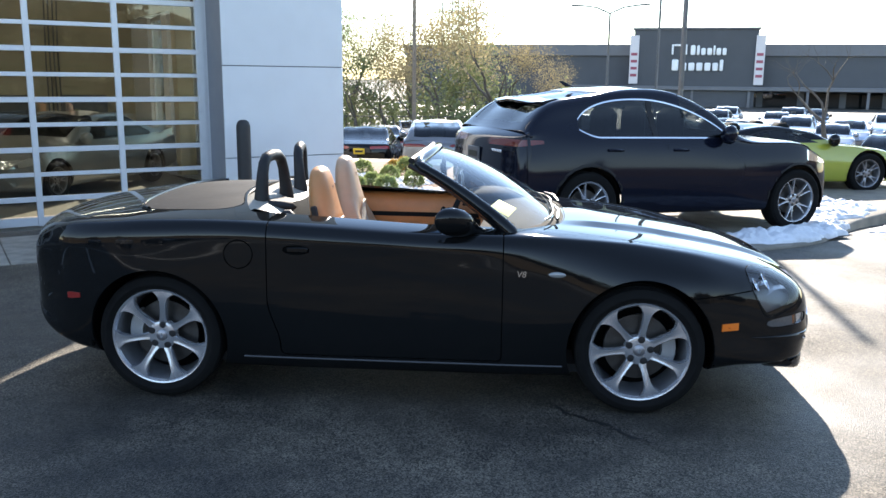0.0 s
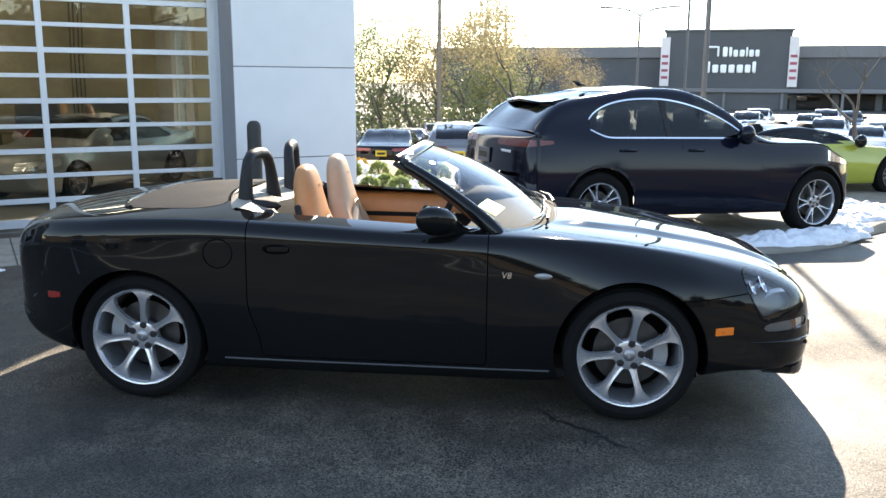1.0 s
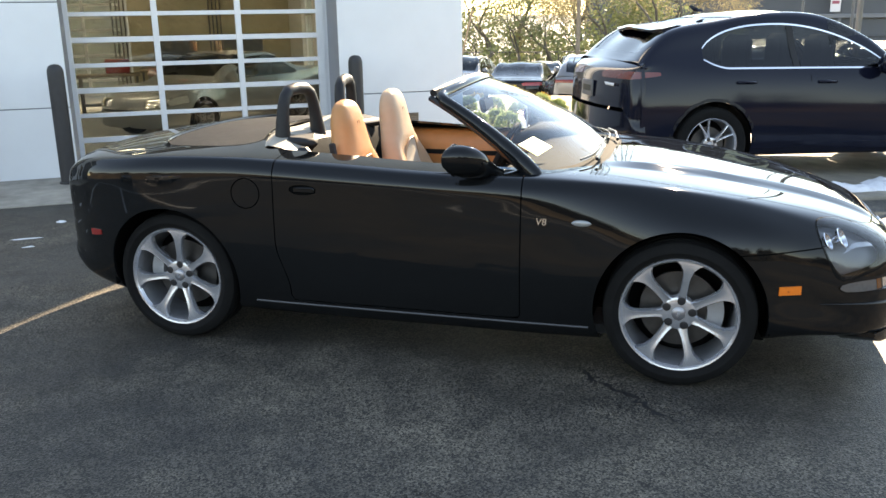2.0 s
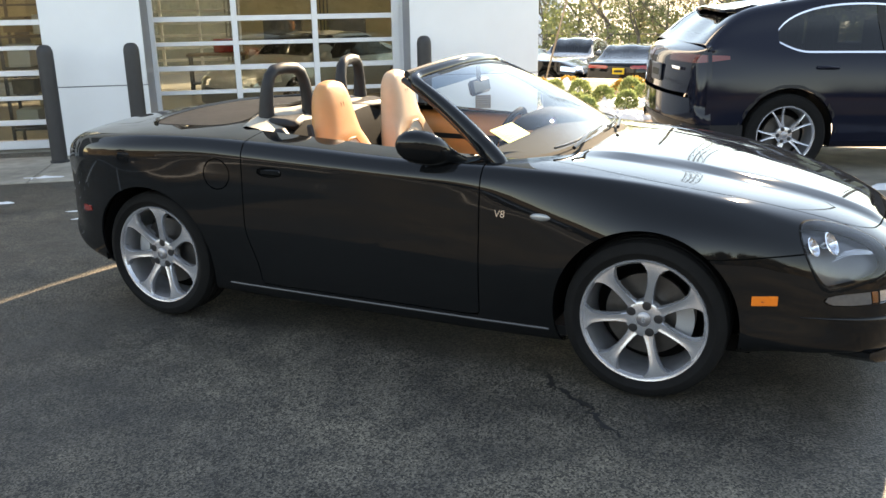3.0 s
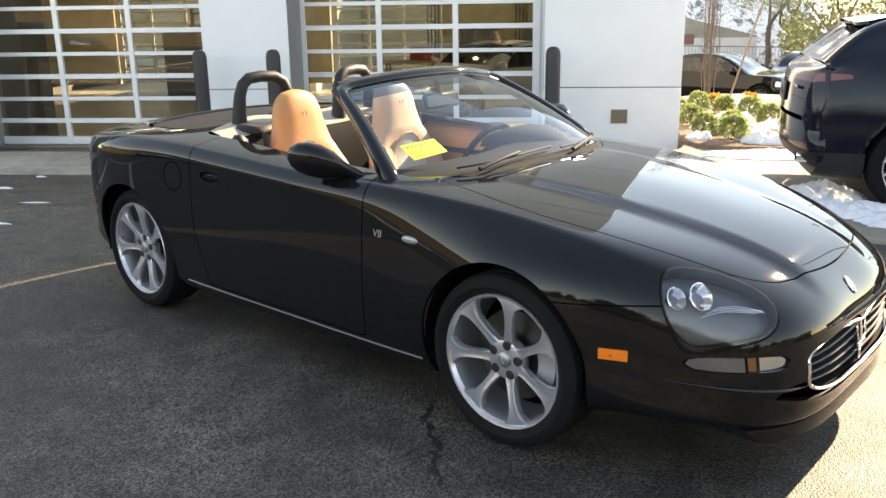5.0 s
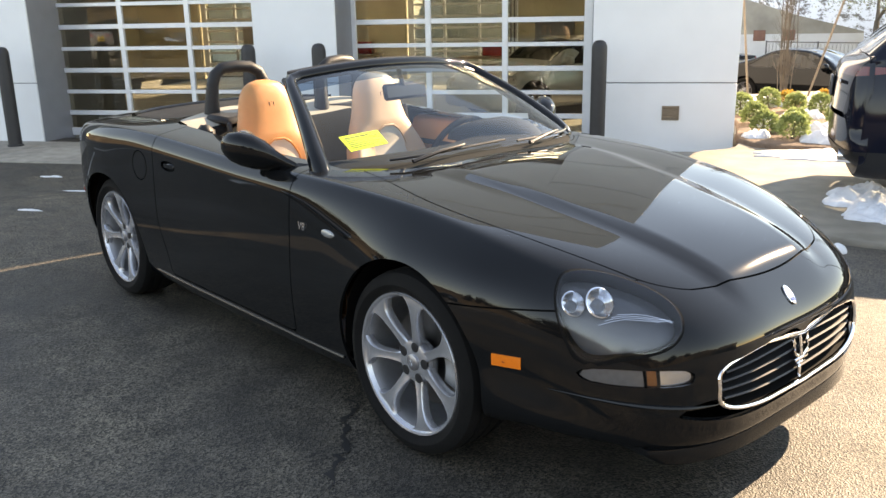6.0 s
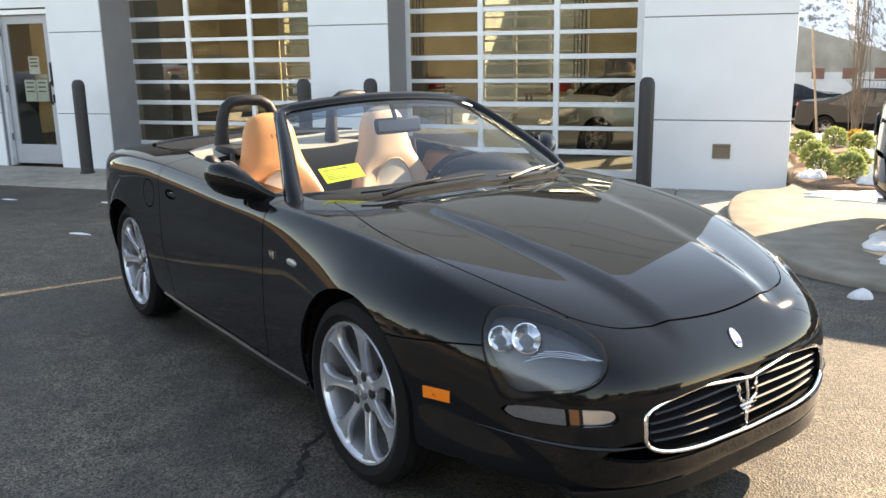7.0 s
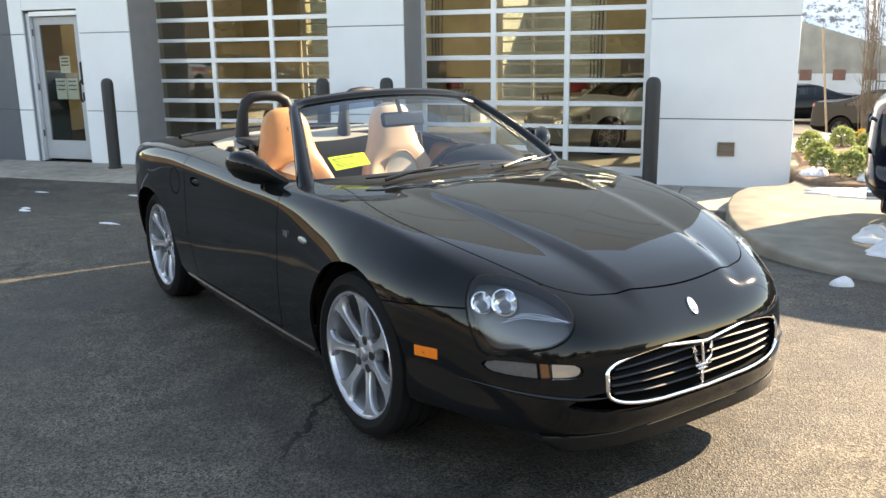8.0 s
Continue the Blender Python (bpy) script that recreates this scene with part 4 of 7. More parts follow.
def asphalt_crack():
    rng = random.Random(9)
    pts = []
    for (x0, y0), (x1, y1) in zip(((1.12, 2.98), (1.16, 2.9), (1.17, 2.76), (1.23, 2.62), (1.25, 2.5)), ((1.16, 2.9), (1.17, 2.76), (1.23, 2.62), (1.25, 2.5), (1.25, 2.3))):
        for k in range(5):
            pts.append((x0 + (x1 - x0) * k / 5 + rng.gauss(0, 0.016), y0 + (y1 - y0) * k / 5))
    verts, faces = [], []
    for i, (x, y) in enumerate(pts):
        w = rng.uniform(0.002, 0.02) * (1 - 0.6 * abs(i / len(pts) - 0.5))
        verts += [(x - w, y, gz(x, y) + 0.003), (x + w, y + rng.gauss(0, 0.004), gz(x, y) + 0.003)]
        if i:
            faces.append((2 * i - 2, 2 * i - 1, 2 * i + 1, 2 * i))
    tagged(part("asphalt_crack", Geo().add(verts, faces), material("crack_bitumen", (0.008, 0.008, 0.008), 0.6), None, "", False), "dark jagged crack in the asphalt", "crack", kind="structure")


asphalt_crack()


def worn_patches():
    """Shallow scars where the surface has ravelled."""
    m = material("ravelled_asphalt", (0.012, 0.011, 0.010), 0.7, var=0.5, scale=90, bump=0.8, bump_scale=160)
    rng = random.Random(31)
    for x, y, r in ((0.35, 2.75, 0.10), (0.15, 2.9, 0.07), (0.5, 2.6, 0.06), (-0.35, 2.35, 0.08), (-0.8, 4.6, 0.12), (-1.4, 5.3, 0.1), (-0.6, 1.9, 0.06), (0.2, 2.2, 0.05)):
        g = Geo()
        for _ in range(26):
            px, py, w = x + rng.gauss(0, r * 1.3), y + rng.gauss(0, r * 0.7), rng.uniform(0.002, 0.008)
            n = rng.choice((5, 6, 7))
            ring = [(px + w * rng.uniform(0.6, 1.3) * math.cos(2 * math.pi * i / n), py + w * rng.uniform(0.5, 1.0) * math.sin(2 * math.pi * i / n), gz(px, py) + 0.003) for i in range(n)]
            g.add(ring, [tuple(range(n))])
        tagged(part("asphalt_scar", g, m, None, "", False), "dark ravelled scar in the asphalt", "scar", kind="stuff")


worn_patches()


def fence():
    f = tagged(thing("chain_link_fence", pose(0, 0, 0), "grey chain-link fence before the wood", "fence"), kind="structure")
    p0, p1 = Vector((24.5, 30.5, 0)), Vector((7.5, 40.0, 0))
    n = 9
    pts = []
    for k in range(n + 1):
        p = p0.lerp(p1, k / n)
        z = gz(p.x, p.y)
        pts.append(Vector((p.x, p.y, z)))
        part("post", Geo().tube([(p.x, p.y, z - 0.1), (p.x, p.y, z + 1.55)], 0.035, 6), M_STEEL, f)
    part("top_rail", Geo().tube([p + Vector((0, 0, 1.5)) for p in pts], 0.025, 5), M_STEEL, f)
    g = Geo()
    for a, b in zip(pts, pts[1:]):
        for k in range(14):
            for s in (0, 1):
                u0, u1 = k / 14, min(1, (k + 1.4) / 14)
                q0, q1 = a.lerp(b, u0), a.lerp(b, u1)
                g.tube([q0 + Vector((0, 0, 0.05 if s else 1.45)), q1 + Vector((0, 0, 1.45 if s else 0.05))], 0.006, 3, caps=False)
    part("mesh_wire", g, M_STEEL, f)


fence()


def store():
    """The dark big-box store across the lower lot: long wall, parapet band, sign tower, awning and glazed front."""
    d = 120.0
    c = Vector((-1.47 + d * math.cos(radians(43.0)), -0.33 + d * math.sin(radians(43.0)), -2.6))
    s = thing("store_building", Matrix.Translation(c) @ pose(0, 0, 0, 0, 0, -47.0), "long dark grey store building with raised sign tower", "building")
    part("wall", Geo().box((8, 8, 3.9), (96, 16, 7.9)), M_STORE, s, "", False)
    part("parapet", Geo().box((8, 7.9, 8.3), (96.5, 16.5, 1.5), 0.05), M_STORE_BAND, s, "lighter grey parapet band")
    part("sign_tower", Geo().box((0, -0.4, 5.4), (15.4, 4, 10.9), 0.1), M_STORE, s)
    part("tower_cap", Geo().box((0, -0.4, 10.95), (15.9, 4.4, 0.25), 0.05), M_STORE_BAND, s)
    for x in (-7.6, 8.0):
        b = part("banner", Geo().box((x, -2.6, 7.0), (1.15, 0.12, 6.2), 0.02), M_BANNER, s, "tall white banner with red print")
        for k in range(4):
            part("print", Geo().box((x, -2.68, 5.0 + 0.9 * k), (0.8, 0.04, 0.35)), M_BANNER_INK, b, "", False)
    # sign: plain white shapes, one upper and one lower row
    w = [0.8, 0.5, 0.75, 0.8, 0.35, 0.75, 0.65]
    x = -0.6
    for k, ww in enumerate(w):
        hh = 1.25 if k in (0, 1, 4) else 0.9
        part("sign_shape", Geo().box((x + ww / 2, -2.55, 7.6 + hh / 2), (ww * 0.75, 0.25, hh), 0.12), M_LETTER, s)
        x += ww
    x = -2.9
    for k, ww in enumerate([1.1, 1.0, 1.0, 1.0, 1.0, 0.9, 0.6]):
        hh = 1.45 if k in (0, 6) else 1.05
        part("sign_shape", Geo().box((x + ww / 2, -2.55, 5.6 + hh / 2), (ww * 0.76, 0.25, hh), 0.14), M_LETTER, s)
        x += ww
    fr = Geo()
    fr.box((-2.75, -2.55, 8.3), (0.24, 0.25, 1.3), 0.05).box((-1.05, -2.55, 8.3), (0.24, 0.25, 1.3), 0.05).box((-1.9, -2.55, 8.85), (1.46, 0.25, 0.24), 0.05)
    part("sign_bracket", fr, M_LETTER, s)
    part("awning", Geo().box((14, -1.4, 3.4), (60, 3, 0.5), 0.05), M_STORE_BAND, s)
    for k in range(9):
        part("window", Geo().box((-4 + 5 * k, -0.02, 1.6), (4.2, 0.1, 2.8)), M_TINT, s, "dark shop window")
    for k in range(9):
        part("awning_post", Geo().box((-14 + 7 * k, -2.6, 1.7), (0.3, 0.3, 3.3)), M_STORE_BAND, s)


store()


def pole(x, y, top, r, mat, label, arms=False):
    z = gz(x, y)
    p = thing("street_lamp" if arms else "utility_pole", pose(x, y, z), label, "street lamp" if arms else "pole")
    part("shaft", Geo().tube([(0, 0, -0.3), (0, 0, top * 0.5), (0, 0, top)], [r, r * 0.9, r * 0.75], 12), mat, p)
    if arms:
        for s in (-1, 1):
            part("arm", Geo().tube([(0, 0, top), (-0.9 * s, 0.9 * s, top + 0.55), (-2.0 * s, 2.0 * s, top + 0.75)], 0.085, 6), mat, p)
            part("lamp_head", Geo().box((0, 0, 0), (0.9, 0.36, 0.16), 0.03, pose(-2.25 * s, 2.25 * s, top + 0.76, 0, 0, 135)), mat, p)
    else:
        part("base_plate", Geo().lathe([(r * 2.2, 0.0), (r * 2.2, 0.03), (r * 1.2, 0.06)], 16), mat, p)
    return p


pole(11.09, 11.68, 7.0, 0.055, M_STEEL, "tall dark steel pole on the lot")
pole(28.6, 30.0, 9.5, 0.07, M_STEEL, "thin grey steel pole on the lower lot")
pole(15.5, 30.2, 9.5, 0.085, M_WOOD, "slim weathered pole before the trees")
pole(54.5, 62.6, 9.4, 0.13, M_STEEL, "double-armed parking lot street lamp", True)


def power_pole():
    p = thing("power_pole", pose(62, 97, -1.4), "distant wooden power pole with crossarms", "pole")
    part("shaft", Geo().tube([(0, 0, 0), (0, 0, 12.2)], [0.2, 0.14], 8), M_WOOD, p)
    for z in (11.6, 10.9):
        part("crossarm", Geo().box((0, 0, 0), (2.6, 0.14, 0.14), 0.02, pose(0, 0, z, 0, 0, -35)), M_WOOD, p)


power_pole()


def pylon():
    """Lattice mast behind the wood."""
    t = thing("lattice_mast", pose(38, 63.5, -1.4), "grey steel lattice mast behind the trees", "mast")
    h, w0, w1 = 26, 1.9, 1.1
    def cr(z, k):
        w = (w0 + (w1 - w0) * z / h) / 2
        return Vector(((-w, w, w, -w)[k], (-w, -w, w, w)[k], z))
    for k in range(4):
        part("leg", Geo().tube([cr(0, k), cr(h, k)], 0.06, 4), M_STEEL, t)
    n = 12
    for i in range(n):
        for k in range(4):
            part("brace", Geo().tube([cr(h * i / n, k), cr(h * (i + 1) / n, (k + 1) % 4)], 0.035, 4), M_STEEL, t)
            part("brace", Geo().tube([cr(h * (i + 1) / n, k), cr(h * (i + 1) / n, (k + 1) % 4)], 0.03, 4), M_STEEL, t)


pylon()


def hillside():
    """Snow-covered brushy slope over a stained concrete retaining wall."""
    m = bpy.data.materials.new("snowy_brush_slope")
    m.use_nodes = True
    nt = m.node_tree
    b = nt.nodes["Principled BSDF"]
    b.inputs["Roughness"].default_value = 0.8
    tc = nt.nodes.new("ShaderNodeTexCoord")
    n = nt.nodes.new("ShaderNodeTexNoise")
    n.inputs["Scale"].default_value, n.inputs["Detail"].default_value, n.inputs["Roughness"].default_value = 2.6, 10, 0.75
    nt.links.new(tc.outputs["Object"], n.inputs[0])
    r = nt.nodes.new("ShaderNodeValToRGB")
    r.color_ramp.elements[0].position, r.color_ramp.elements[0].color = 0.43, (0.17, 0.155, 0.14, 1)
    r.color_ramp.elements[1].position, r.color_ramp.elements[1].color = 0.50, (0.8, 0.82, 0.86, 1)
    nt.links.new(n.outputs[0], r.inputs[0])
    nt.links.new(r.outputs[0], b.inputs["Base Color"])
    g = Geo()
    nx, ny = 50, 24
    verts, faces = [], []
    for i in range(nx):
        for j in range(ny):
            x, v = -35 + 58 * i / (nx - 1), j / (ny - 1)
            y = 45.6 + 17 * v
            z = 1.2 - 0.06 * (x - 5) - 2.9 * float(ss(8.0, 9.8, x)) + 17 * v**0.9 * (1 - float(ss(15.5, 21, x))) + 1.1 * noise.noise(Vector((x * 0.2, y * 0.2, 0))) * (0.15 + v)
            verts.append((x, y, z))
    for i in range(nx - 1):
        for j in range(ny - 1):
            a = i * ny + j
            faces.append((a, a + ny, a + ny + 1, a + 1))
    g.add(verts, faces)
    tagged(part("hillside", g, m, None, "", True, 80), "steep snow-covered slope with dark brush", "hillside", kind="structure")
    w = Geo()
    k = 14
    pts = [(-30 + 42.5 * i / k) for i in range(k + 1)]
    for a, c in zip(pts, pts[1:]):
        za, zc = 2.37 - 0.325 * (a - 5.2), 2.37 - 0.325 * (c - 5.2)
        za, zc = min(max(za, 0.2), 6), min(max(zc, 0.2), 6)
        w.add([(a, 45.0, -2.6), (c, 45.0, -2.6), (c, 45.0, zc), (a, 45.0, za), (a, 45.6, -2.6), (c, 45.6, -2.6), (c, 45.6, zc), (a, 45.6, za)], [(0, 1, 2, 3), (5, 4, 7, 6), (3, 2, 6, 7)])
    mw = material("stained_concrete_wall", (0.36, 0.34, 0.30), 0.9, var=0.45, scale=1.2, bump=0.3, bump_scale=8)
    wall = tagged(part("retaining_wall", w, mw, None, "", False), "stained concrete retaining wall, lower half painted pale", "wall", kind="structure")
    part("painted_band", Geo().box((-8.75, 44.97, -1.22), (42.5, 0.04, 2.68)), material("pale_painted_concrete", (0.66, 0.67, 0.68), 0.8, var=0.15, scale=1.5), wall, "", False)
    for x in (3.5, 4.98, 6.45, 7.8, 9.15):
        part("wall_plate", Geo().box((x, 44.93, 0.06), (0.55, 0.05, 0.5), 0.02), material("rusty_plate", (0.25, 0.12, 0.09), 0.7, var=0.3, scale=6), wall)
    for x, y, lean, az in ((3.95, 15.0, -7, 20), (4.88, 15.1, 16, 10)):
        stake = thing("leaning_stake", pose(x, y, 0.0, 0, lean, az), "pale leaning wooden stake beside a young tree", "stake", "tree stakes")
        part("shaft", Geo().tube([(0, 0, -0.1), (0, 0, 1.75)], 0.017, 6), M_WOOD, stake)
    rng = random.Random(77)
    t = thing("columnar_tree", pose(4.5, 15.0, 0.0), "bare upright many-stemmed young tree", "tree")
    g = Geo()
    for q in range(18):
        a, r = rng.uniform(0, 6.28), rng.uniform(0.02, 0.1)
        p = Vector((r * math.cos(a), r * math.sin(a), 0))
        pts = [p.copy()]
        for z in range(8):
            p = p + Vector((rng.gauss(0.012 * math.cos(a), 0.025), rng.gauss(0.012 * math.sin(a), 0.025), rng.uniform(0.35, 0.55)))
            pts.append(p.copy())
        part("stem", Geo().tube(pts, [0.0065 - 0.0005 * i2 for i2 in range(9)], 4, caps=False), M_BARK, t)
        for _ in range(34):
            c0 = rng.choice(pts[1:])
            d0 = Vector((rng.gauss(0, 0.5), rng.gauss(0, 0.5), rng.uniform(0.5, 1.2))).normalized()
            l0 = rng.uniform(0.12, 0.34)
            g.tube([c0, c0 + d0 * l0 * 0.5, c0 + d0 * l0 + Vector((0, 0, 0.05))], [0.0028, 0.002, 0.001], 3, caps=False)
    part("twig_tangle", g, M_BARK, t)


hillside()


def stall_lines():
    m = material("white_line_paint", (0.8, 0.8, 0.78), 0.7, var=0.25, scale=25)
    for k in range(8):
        y = -12.4 + 2.7 * k
        tagged(part("stall_line", Geo().box((-7.6, y, gz(-7.6, y) + 0.002), (5.2, 0.11, 0.008)), m, None, "", False), "worn white painted parking stall line", "road marking", "stall lines", "structure")
    tagged(part("stall_line", Geo().box((-10.26, -2.95, 0.002), (0.11, 19.0, 0.008)), m, None, "", False), "long white painted line at the stalls' end", "road marking", "stall lines", "structure")
    for k in range(5):
        y = -9.6 + 2.7 * k
        tagged(part("stall_line", Geo().box((-16.5, y, 0.002), (5.0, 0.11, 0.008)), m, None, "", False), "worn white painted parking stall line", "road marking", "far stall lines", "structure")


stall_lines()


# ---------------------------------------------------------------- wheels
M_CALIPER = material("grey_caliper_paint", (0.33, 0.335, 0.34), 0.35, 0.3, var=0.1, scale=30)
M_WELL = material("alloy_barrel", (0.30, 0.305, 0.32), 0.38, 0.65, var=0.2, scale=25)


def wheel(car, x, y, z, side, style, tr=0.325, rr=0.249, w=0.118, caliper=0.0, turn=0.0, rim_mat=None):
    """One road wheel: side -1 faces right, 1 left. Parts: rim barrel > tyre, spokes, hub, disc, caliper, nuts."""
    rim_mat = rim_mat or M_RIM
    m = Matrix.Translation((x, y, z)) @ (pose(0, 0, 0, 90) if side < 0 else pose(0, 0, 0, -90)) @ pose(0, 0, 0, 0, 0, turn)
    b = Geo().lathe([(rr - 0.03, -w), (rr - 0.02, -w + 0.02), (rr - 0.022, 0.04), (rr - 0.016, w - 0.03), (rr - 0.006, w - 0.014), (rr, w - 0.012), (rr + 0.003, w - 0.018), (rr, w - 0.03), (rr - 0.004, -w)], 48, caps=False)
    root = part("wheel", b, M_WELL, car, "", True, 50, m)
    part("rim_lip", Geo().lathe([(rr - 0.016, w - 0.028), (rr - 0.007, w - 0.0125), (rr, w - 0.0105), (rr + 0.004, w - 0.017)], 48, caps=False), rim_mat, root)
    t = [(rr - 0.008, w - 0.028), (rr + 0.004, w - 0.014), (rr + 0.03, w + 0.001), (tr - 0.03, w - 0.002), (tr - 0.008, w - 0.02)]
    for k in (0.055, 0.0, -0.055):
        t += [(tr - 0.001, k + 0.012), (tr - 0.007, k + 0.010), (tr - 0.007, k - 0.010), (tr - 0.001, k - 0.012)]
    t += [(tr - 0.008, -w + 0.02), (tr - 0.03, -w), (rr, -w)]
    part("tyre", Geo().lathe(t, 64, caps=False), M_RUBBER, root, "", True, 35)
    g = Geo()
    if style == "seven":
        n, prof = 7, [(0.04, 0.05, 0.070), (0.07, 0.043, 0.075), (0.095, 0.035, 0.080), (0.125, 0.032, 0.086), (0.155, 0.034, 0.092), (0.18, 0.041, 0.096), (0.202, 0.056, 0.099), (0.221, 0.09, 0.1), (0.234, 0.145, 0.1), (0.244, 0.205, 0.099)]
    else:
        n, prof = 5, [(0.035, 0.05, 0.07), (0.08, 0.034, 0.075), (0.14, 0.021, 0.085), (0.2, 0.015, 0.093), (rr - 0.01, 0.018, 0.098)]
    dz = w - 0.118
    for k in range(n):
        a0 = 2 * math.pi * k / n + math.pi / 2
        fork = (0,) if style == "seven" else (-1, 1)
        for s in fork:
            rings = []
            for i, (r, wid, zz) in enumerate(prof):
                r = r * rr / 0.249 if style == "seven" else r
                a = a0 + (0 if not s else s * (0.06 + 0.16 * i / (len(prof) - 1)))
                d, e = Vector((math.cos(a), math.sin(a), 0)), Vector((-math.sin(a), math.cos(a), 0))
                h = wid / 2
                edge = 0.004 + 0.012 * (i / (len(prof) - 1)) ** 2
                rings.append([d * r + e * u * h + Vector((0, 0, zz + dz + v)) for u, v in ((-1, -0.03), (-1, -edge), (-0.8, 0.0), (-0.45, -0.001), (0, -0.003), (0.45, -0.001), (0.8, 0.0), (1, -edge), (1, -0.03))])
            g.loft(rings)
    part("spokes", g, rim_mat, root, "", True, 38)
    part("hub", Geo().lathe([(0.075, 0.03 + dz), (0.078, 0.062 + dz), (0.072, 0.073 + dz), (0.062, 0.0765 + dz), (0.03, 0.0765 + dz)], 32), rim_mat, root)
    part("centre_cap", Geo().lathe([(0.028, 0.07 + dz), (0.028, 0.082 + dz), (0.022, 0.086 + dz), (0.002, 0.087 + dz)], 24), M_RIM_DARK, root)
    if style == "seven":
        for q, l in ((0.0, 0.03), (0.7, 0.022), (-0.7, 0.022)):
            part("cap_mark", Geo().box((0, 0, 0), (0.0035, l, 0.002), 0.0006, pose(0, 0, 0.0872 + dz, 0, 0, math.degrees(q))), M_RIM, root, "", False)
    for k in range(5):
        a = 2 * math.pi * k / 5 + 0.3
        part("lug_nut", Geo().lathe([(0.018, 0.07 + dz), (0.018, 0.0775 + dz), (0.012, 0.0785 + dz)], 12, Matrix.Translation((0.057 * math.cos(a), 0.057 * math.sin(a), 0))), M_NUT, root)
    part("brake_disc", Geo().lathe([(0.08, -0.02 + dz), (0.168, -0.02 + dz), (0.168, 0.005 + dz), (0.08, 0.005 + dz)], 40), M_DISC, root)
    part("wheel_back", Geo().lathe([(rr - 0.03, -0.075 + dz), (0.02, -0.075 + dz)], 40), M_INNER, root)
    if caliper is not None:
        ca = radians(caliper - turn)
        rings = []
        for i in range(7):
            a = ca - 0.42 + 0.84 * i / 6
            d = Vector((math.cos(a), math.sin(a), 0))
            rings.append([d * 0.115 + Vector((0, 0, -0.04 + dz)), d * 0.185 + Vector((0, 0, -0.04 + dz)), d * 0.188 + Vector((0, 0, 0.03 + dz)), d * 0.12 + Vector((0, 0, 0.036 + dz))])
        part("brake_caliper", Geo().loft(rings), M_CALIPER, root, "", True, 30)
    return root


# ---------------------------------------------------------------- the open two-seater
CAR = Matrix.Translation((0.948, 4.027, 0.0)) @ pose(0, 0, 0, 0, 0, -35.26)
car = thing("convertible_car", CAR, "glossy black two-seat convertible with the roof down", "car")

C_X = [-2.10, -2.07, -1.98, -1.80, -1.50, -1.22, -0.85, -0.40, 0.10, 0.55, 0.90, 1.22, 1.55, 1.85, 2.05, 2.16, 2.19]
C_K = [-0.28, -0.28, -0.26, -0.18, -0.06, 0, 0, 0, 0, 0, 0, 0, 0.08, 0.40, 0.70, 0.92, 0.95]
C_Y = [
    [0.0, 0.0, 0.0, 0.36, 0.66, 0.72, 0.74, 0.76, 0.76, 0.76, 0.74, 0.72, 0.50, 0.15, 0.0, 0.0, 0.0],
    [0.45, 0.62, 0.70, 0.76, 0.81, 0.83, 0.83, 0.84, 0.84, 0.84, 0.83, 0.83, 0.82, 0.77, 0.69, 0.54, 0.36],
    [0.48, 0.66, 0.76, 0.84, 0.895, 0.905, 0.88, 0.862, 0.86, 0.865, 0.88, 0.90, 0.872, 0.81, 0.74, 0.665, 0.55],
    [0.48, 0.66, 0.76, 0.845, 0.893, 0.901, 0.877, 0.857, 0.851, 0.852, 0.864, 0.880, 0.850, 0.790, 0.718, 0.645, 0.545],
    [0.46, 0.665, 0.75, 0.82, 0.864, 0.873, 0.857, 0.842, 0.834, 0.825, 0.805, 0.782, 0.758, 0.71, 0.64, 0.575, 0.52],
    [0.42, 0.60, 0.675, 0.725, 0.755, 0.765, 0.76, 0.75, 0.738, 0.728, 0.706, 0.677, 0.65, 0.60, 0.52, 0.47, 0.43],
    [0.22, 0.30, 0.34, 0.36, 0.37, 0.37, 0.37, 0.37, 0.36, 0.36, 0.35, 0.34, 0.33, 0.30, 0.26, 0.24, 0.22],
    [0.0] * 17,
]
C_Z = [
    [0.50, 0.36, 0.26, 0.20, 0.17, 0.16, 0.16, 0.16, 0.16, 0.16, 0.16, 0.17, 0.20, 0.225, 0.225, 0.22, 0.30],
    [0.51, 0.38, 0.29, 0.24, 0.22, 0.21, 0.21, 0.21, 0.21, 0.21, 0.21, 0.215, 0.235, 0.25, 0.24, 0.232, 0.305],
    [0.52, 0.46, 0.44, 0.44, 0.46, 0.48, 0.47, 0.46, 0.45, 0.45, 0.46, 0.48, 0.46, 0.43, 0.38, 0.32, 0.335],
    [0.53, 0.60, 0.67, 0.73, 0.78, 0.795, 0.785, 0.765, 0.75, 0.735, 0.705, 0.69, 0.665, 0.60, 0.52, 0.45, 0.36],
    [0.54, 0.725, 0.815, 0.868, 0.897, 0.910, 0.908, 0.882, 0.862, 0.857, 0.848, 0.824, 0.77, 0.69, 0.605, 0.52, 0.375],
    [0.545, 0.78, 0.868, 0.912, 0.935, 0.95, 0.95, 0.93, 0.905, 0.898, 0.88, 0.85, 0.80, 0.728, 0.645, 0.548, 0.385],
    [0.55, 0.808, 0.888, 0.932, 0.965, 0.985, 0.995, 0.97, 0.94, 0.915, 0.893, 0.86, 0.805, 0.735, 0.65, 0.545, 0.39],
    [0.55, 0.812, 0.892, 0.937, 0.975, 0.995, 1.005, 0.98, 0.95, 0.925, 0.90, 0.867, 0.812, 0.74, 0.65, 0.54, 0.39],
]


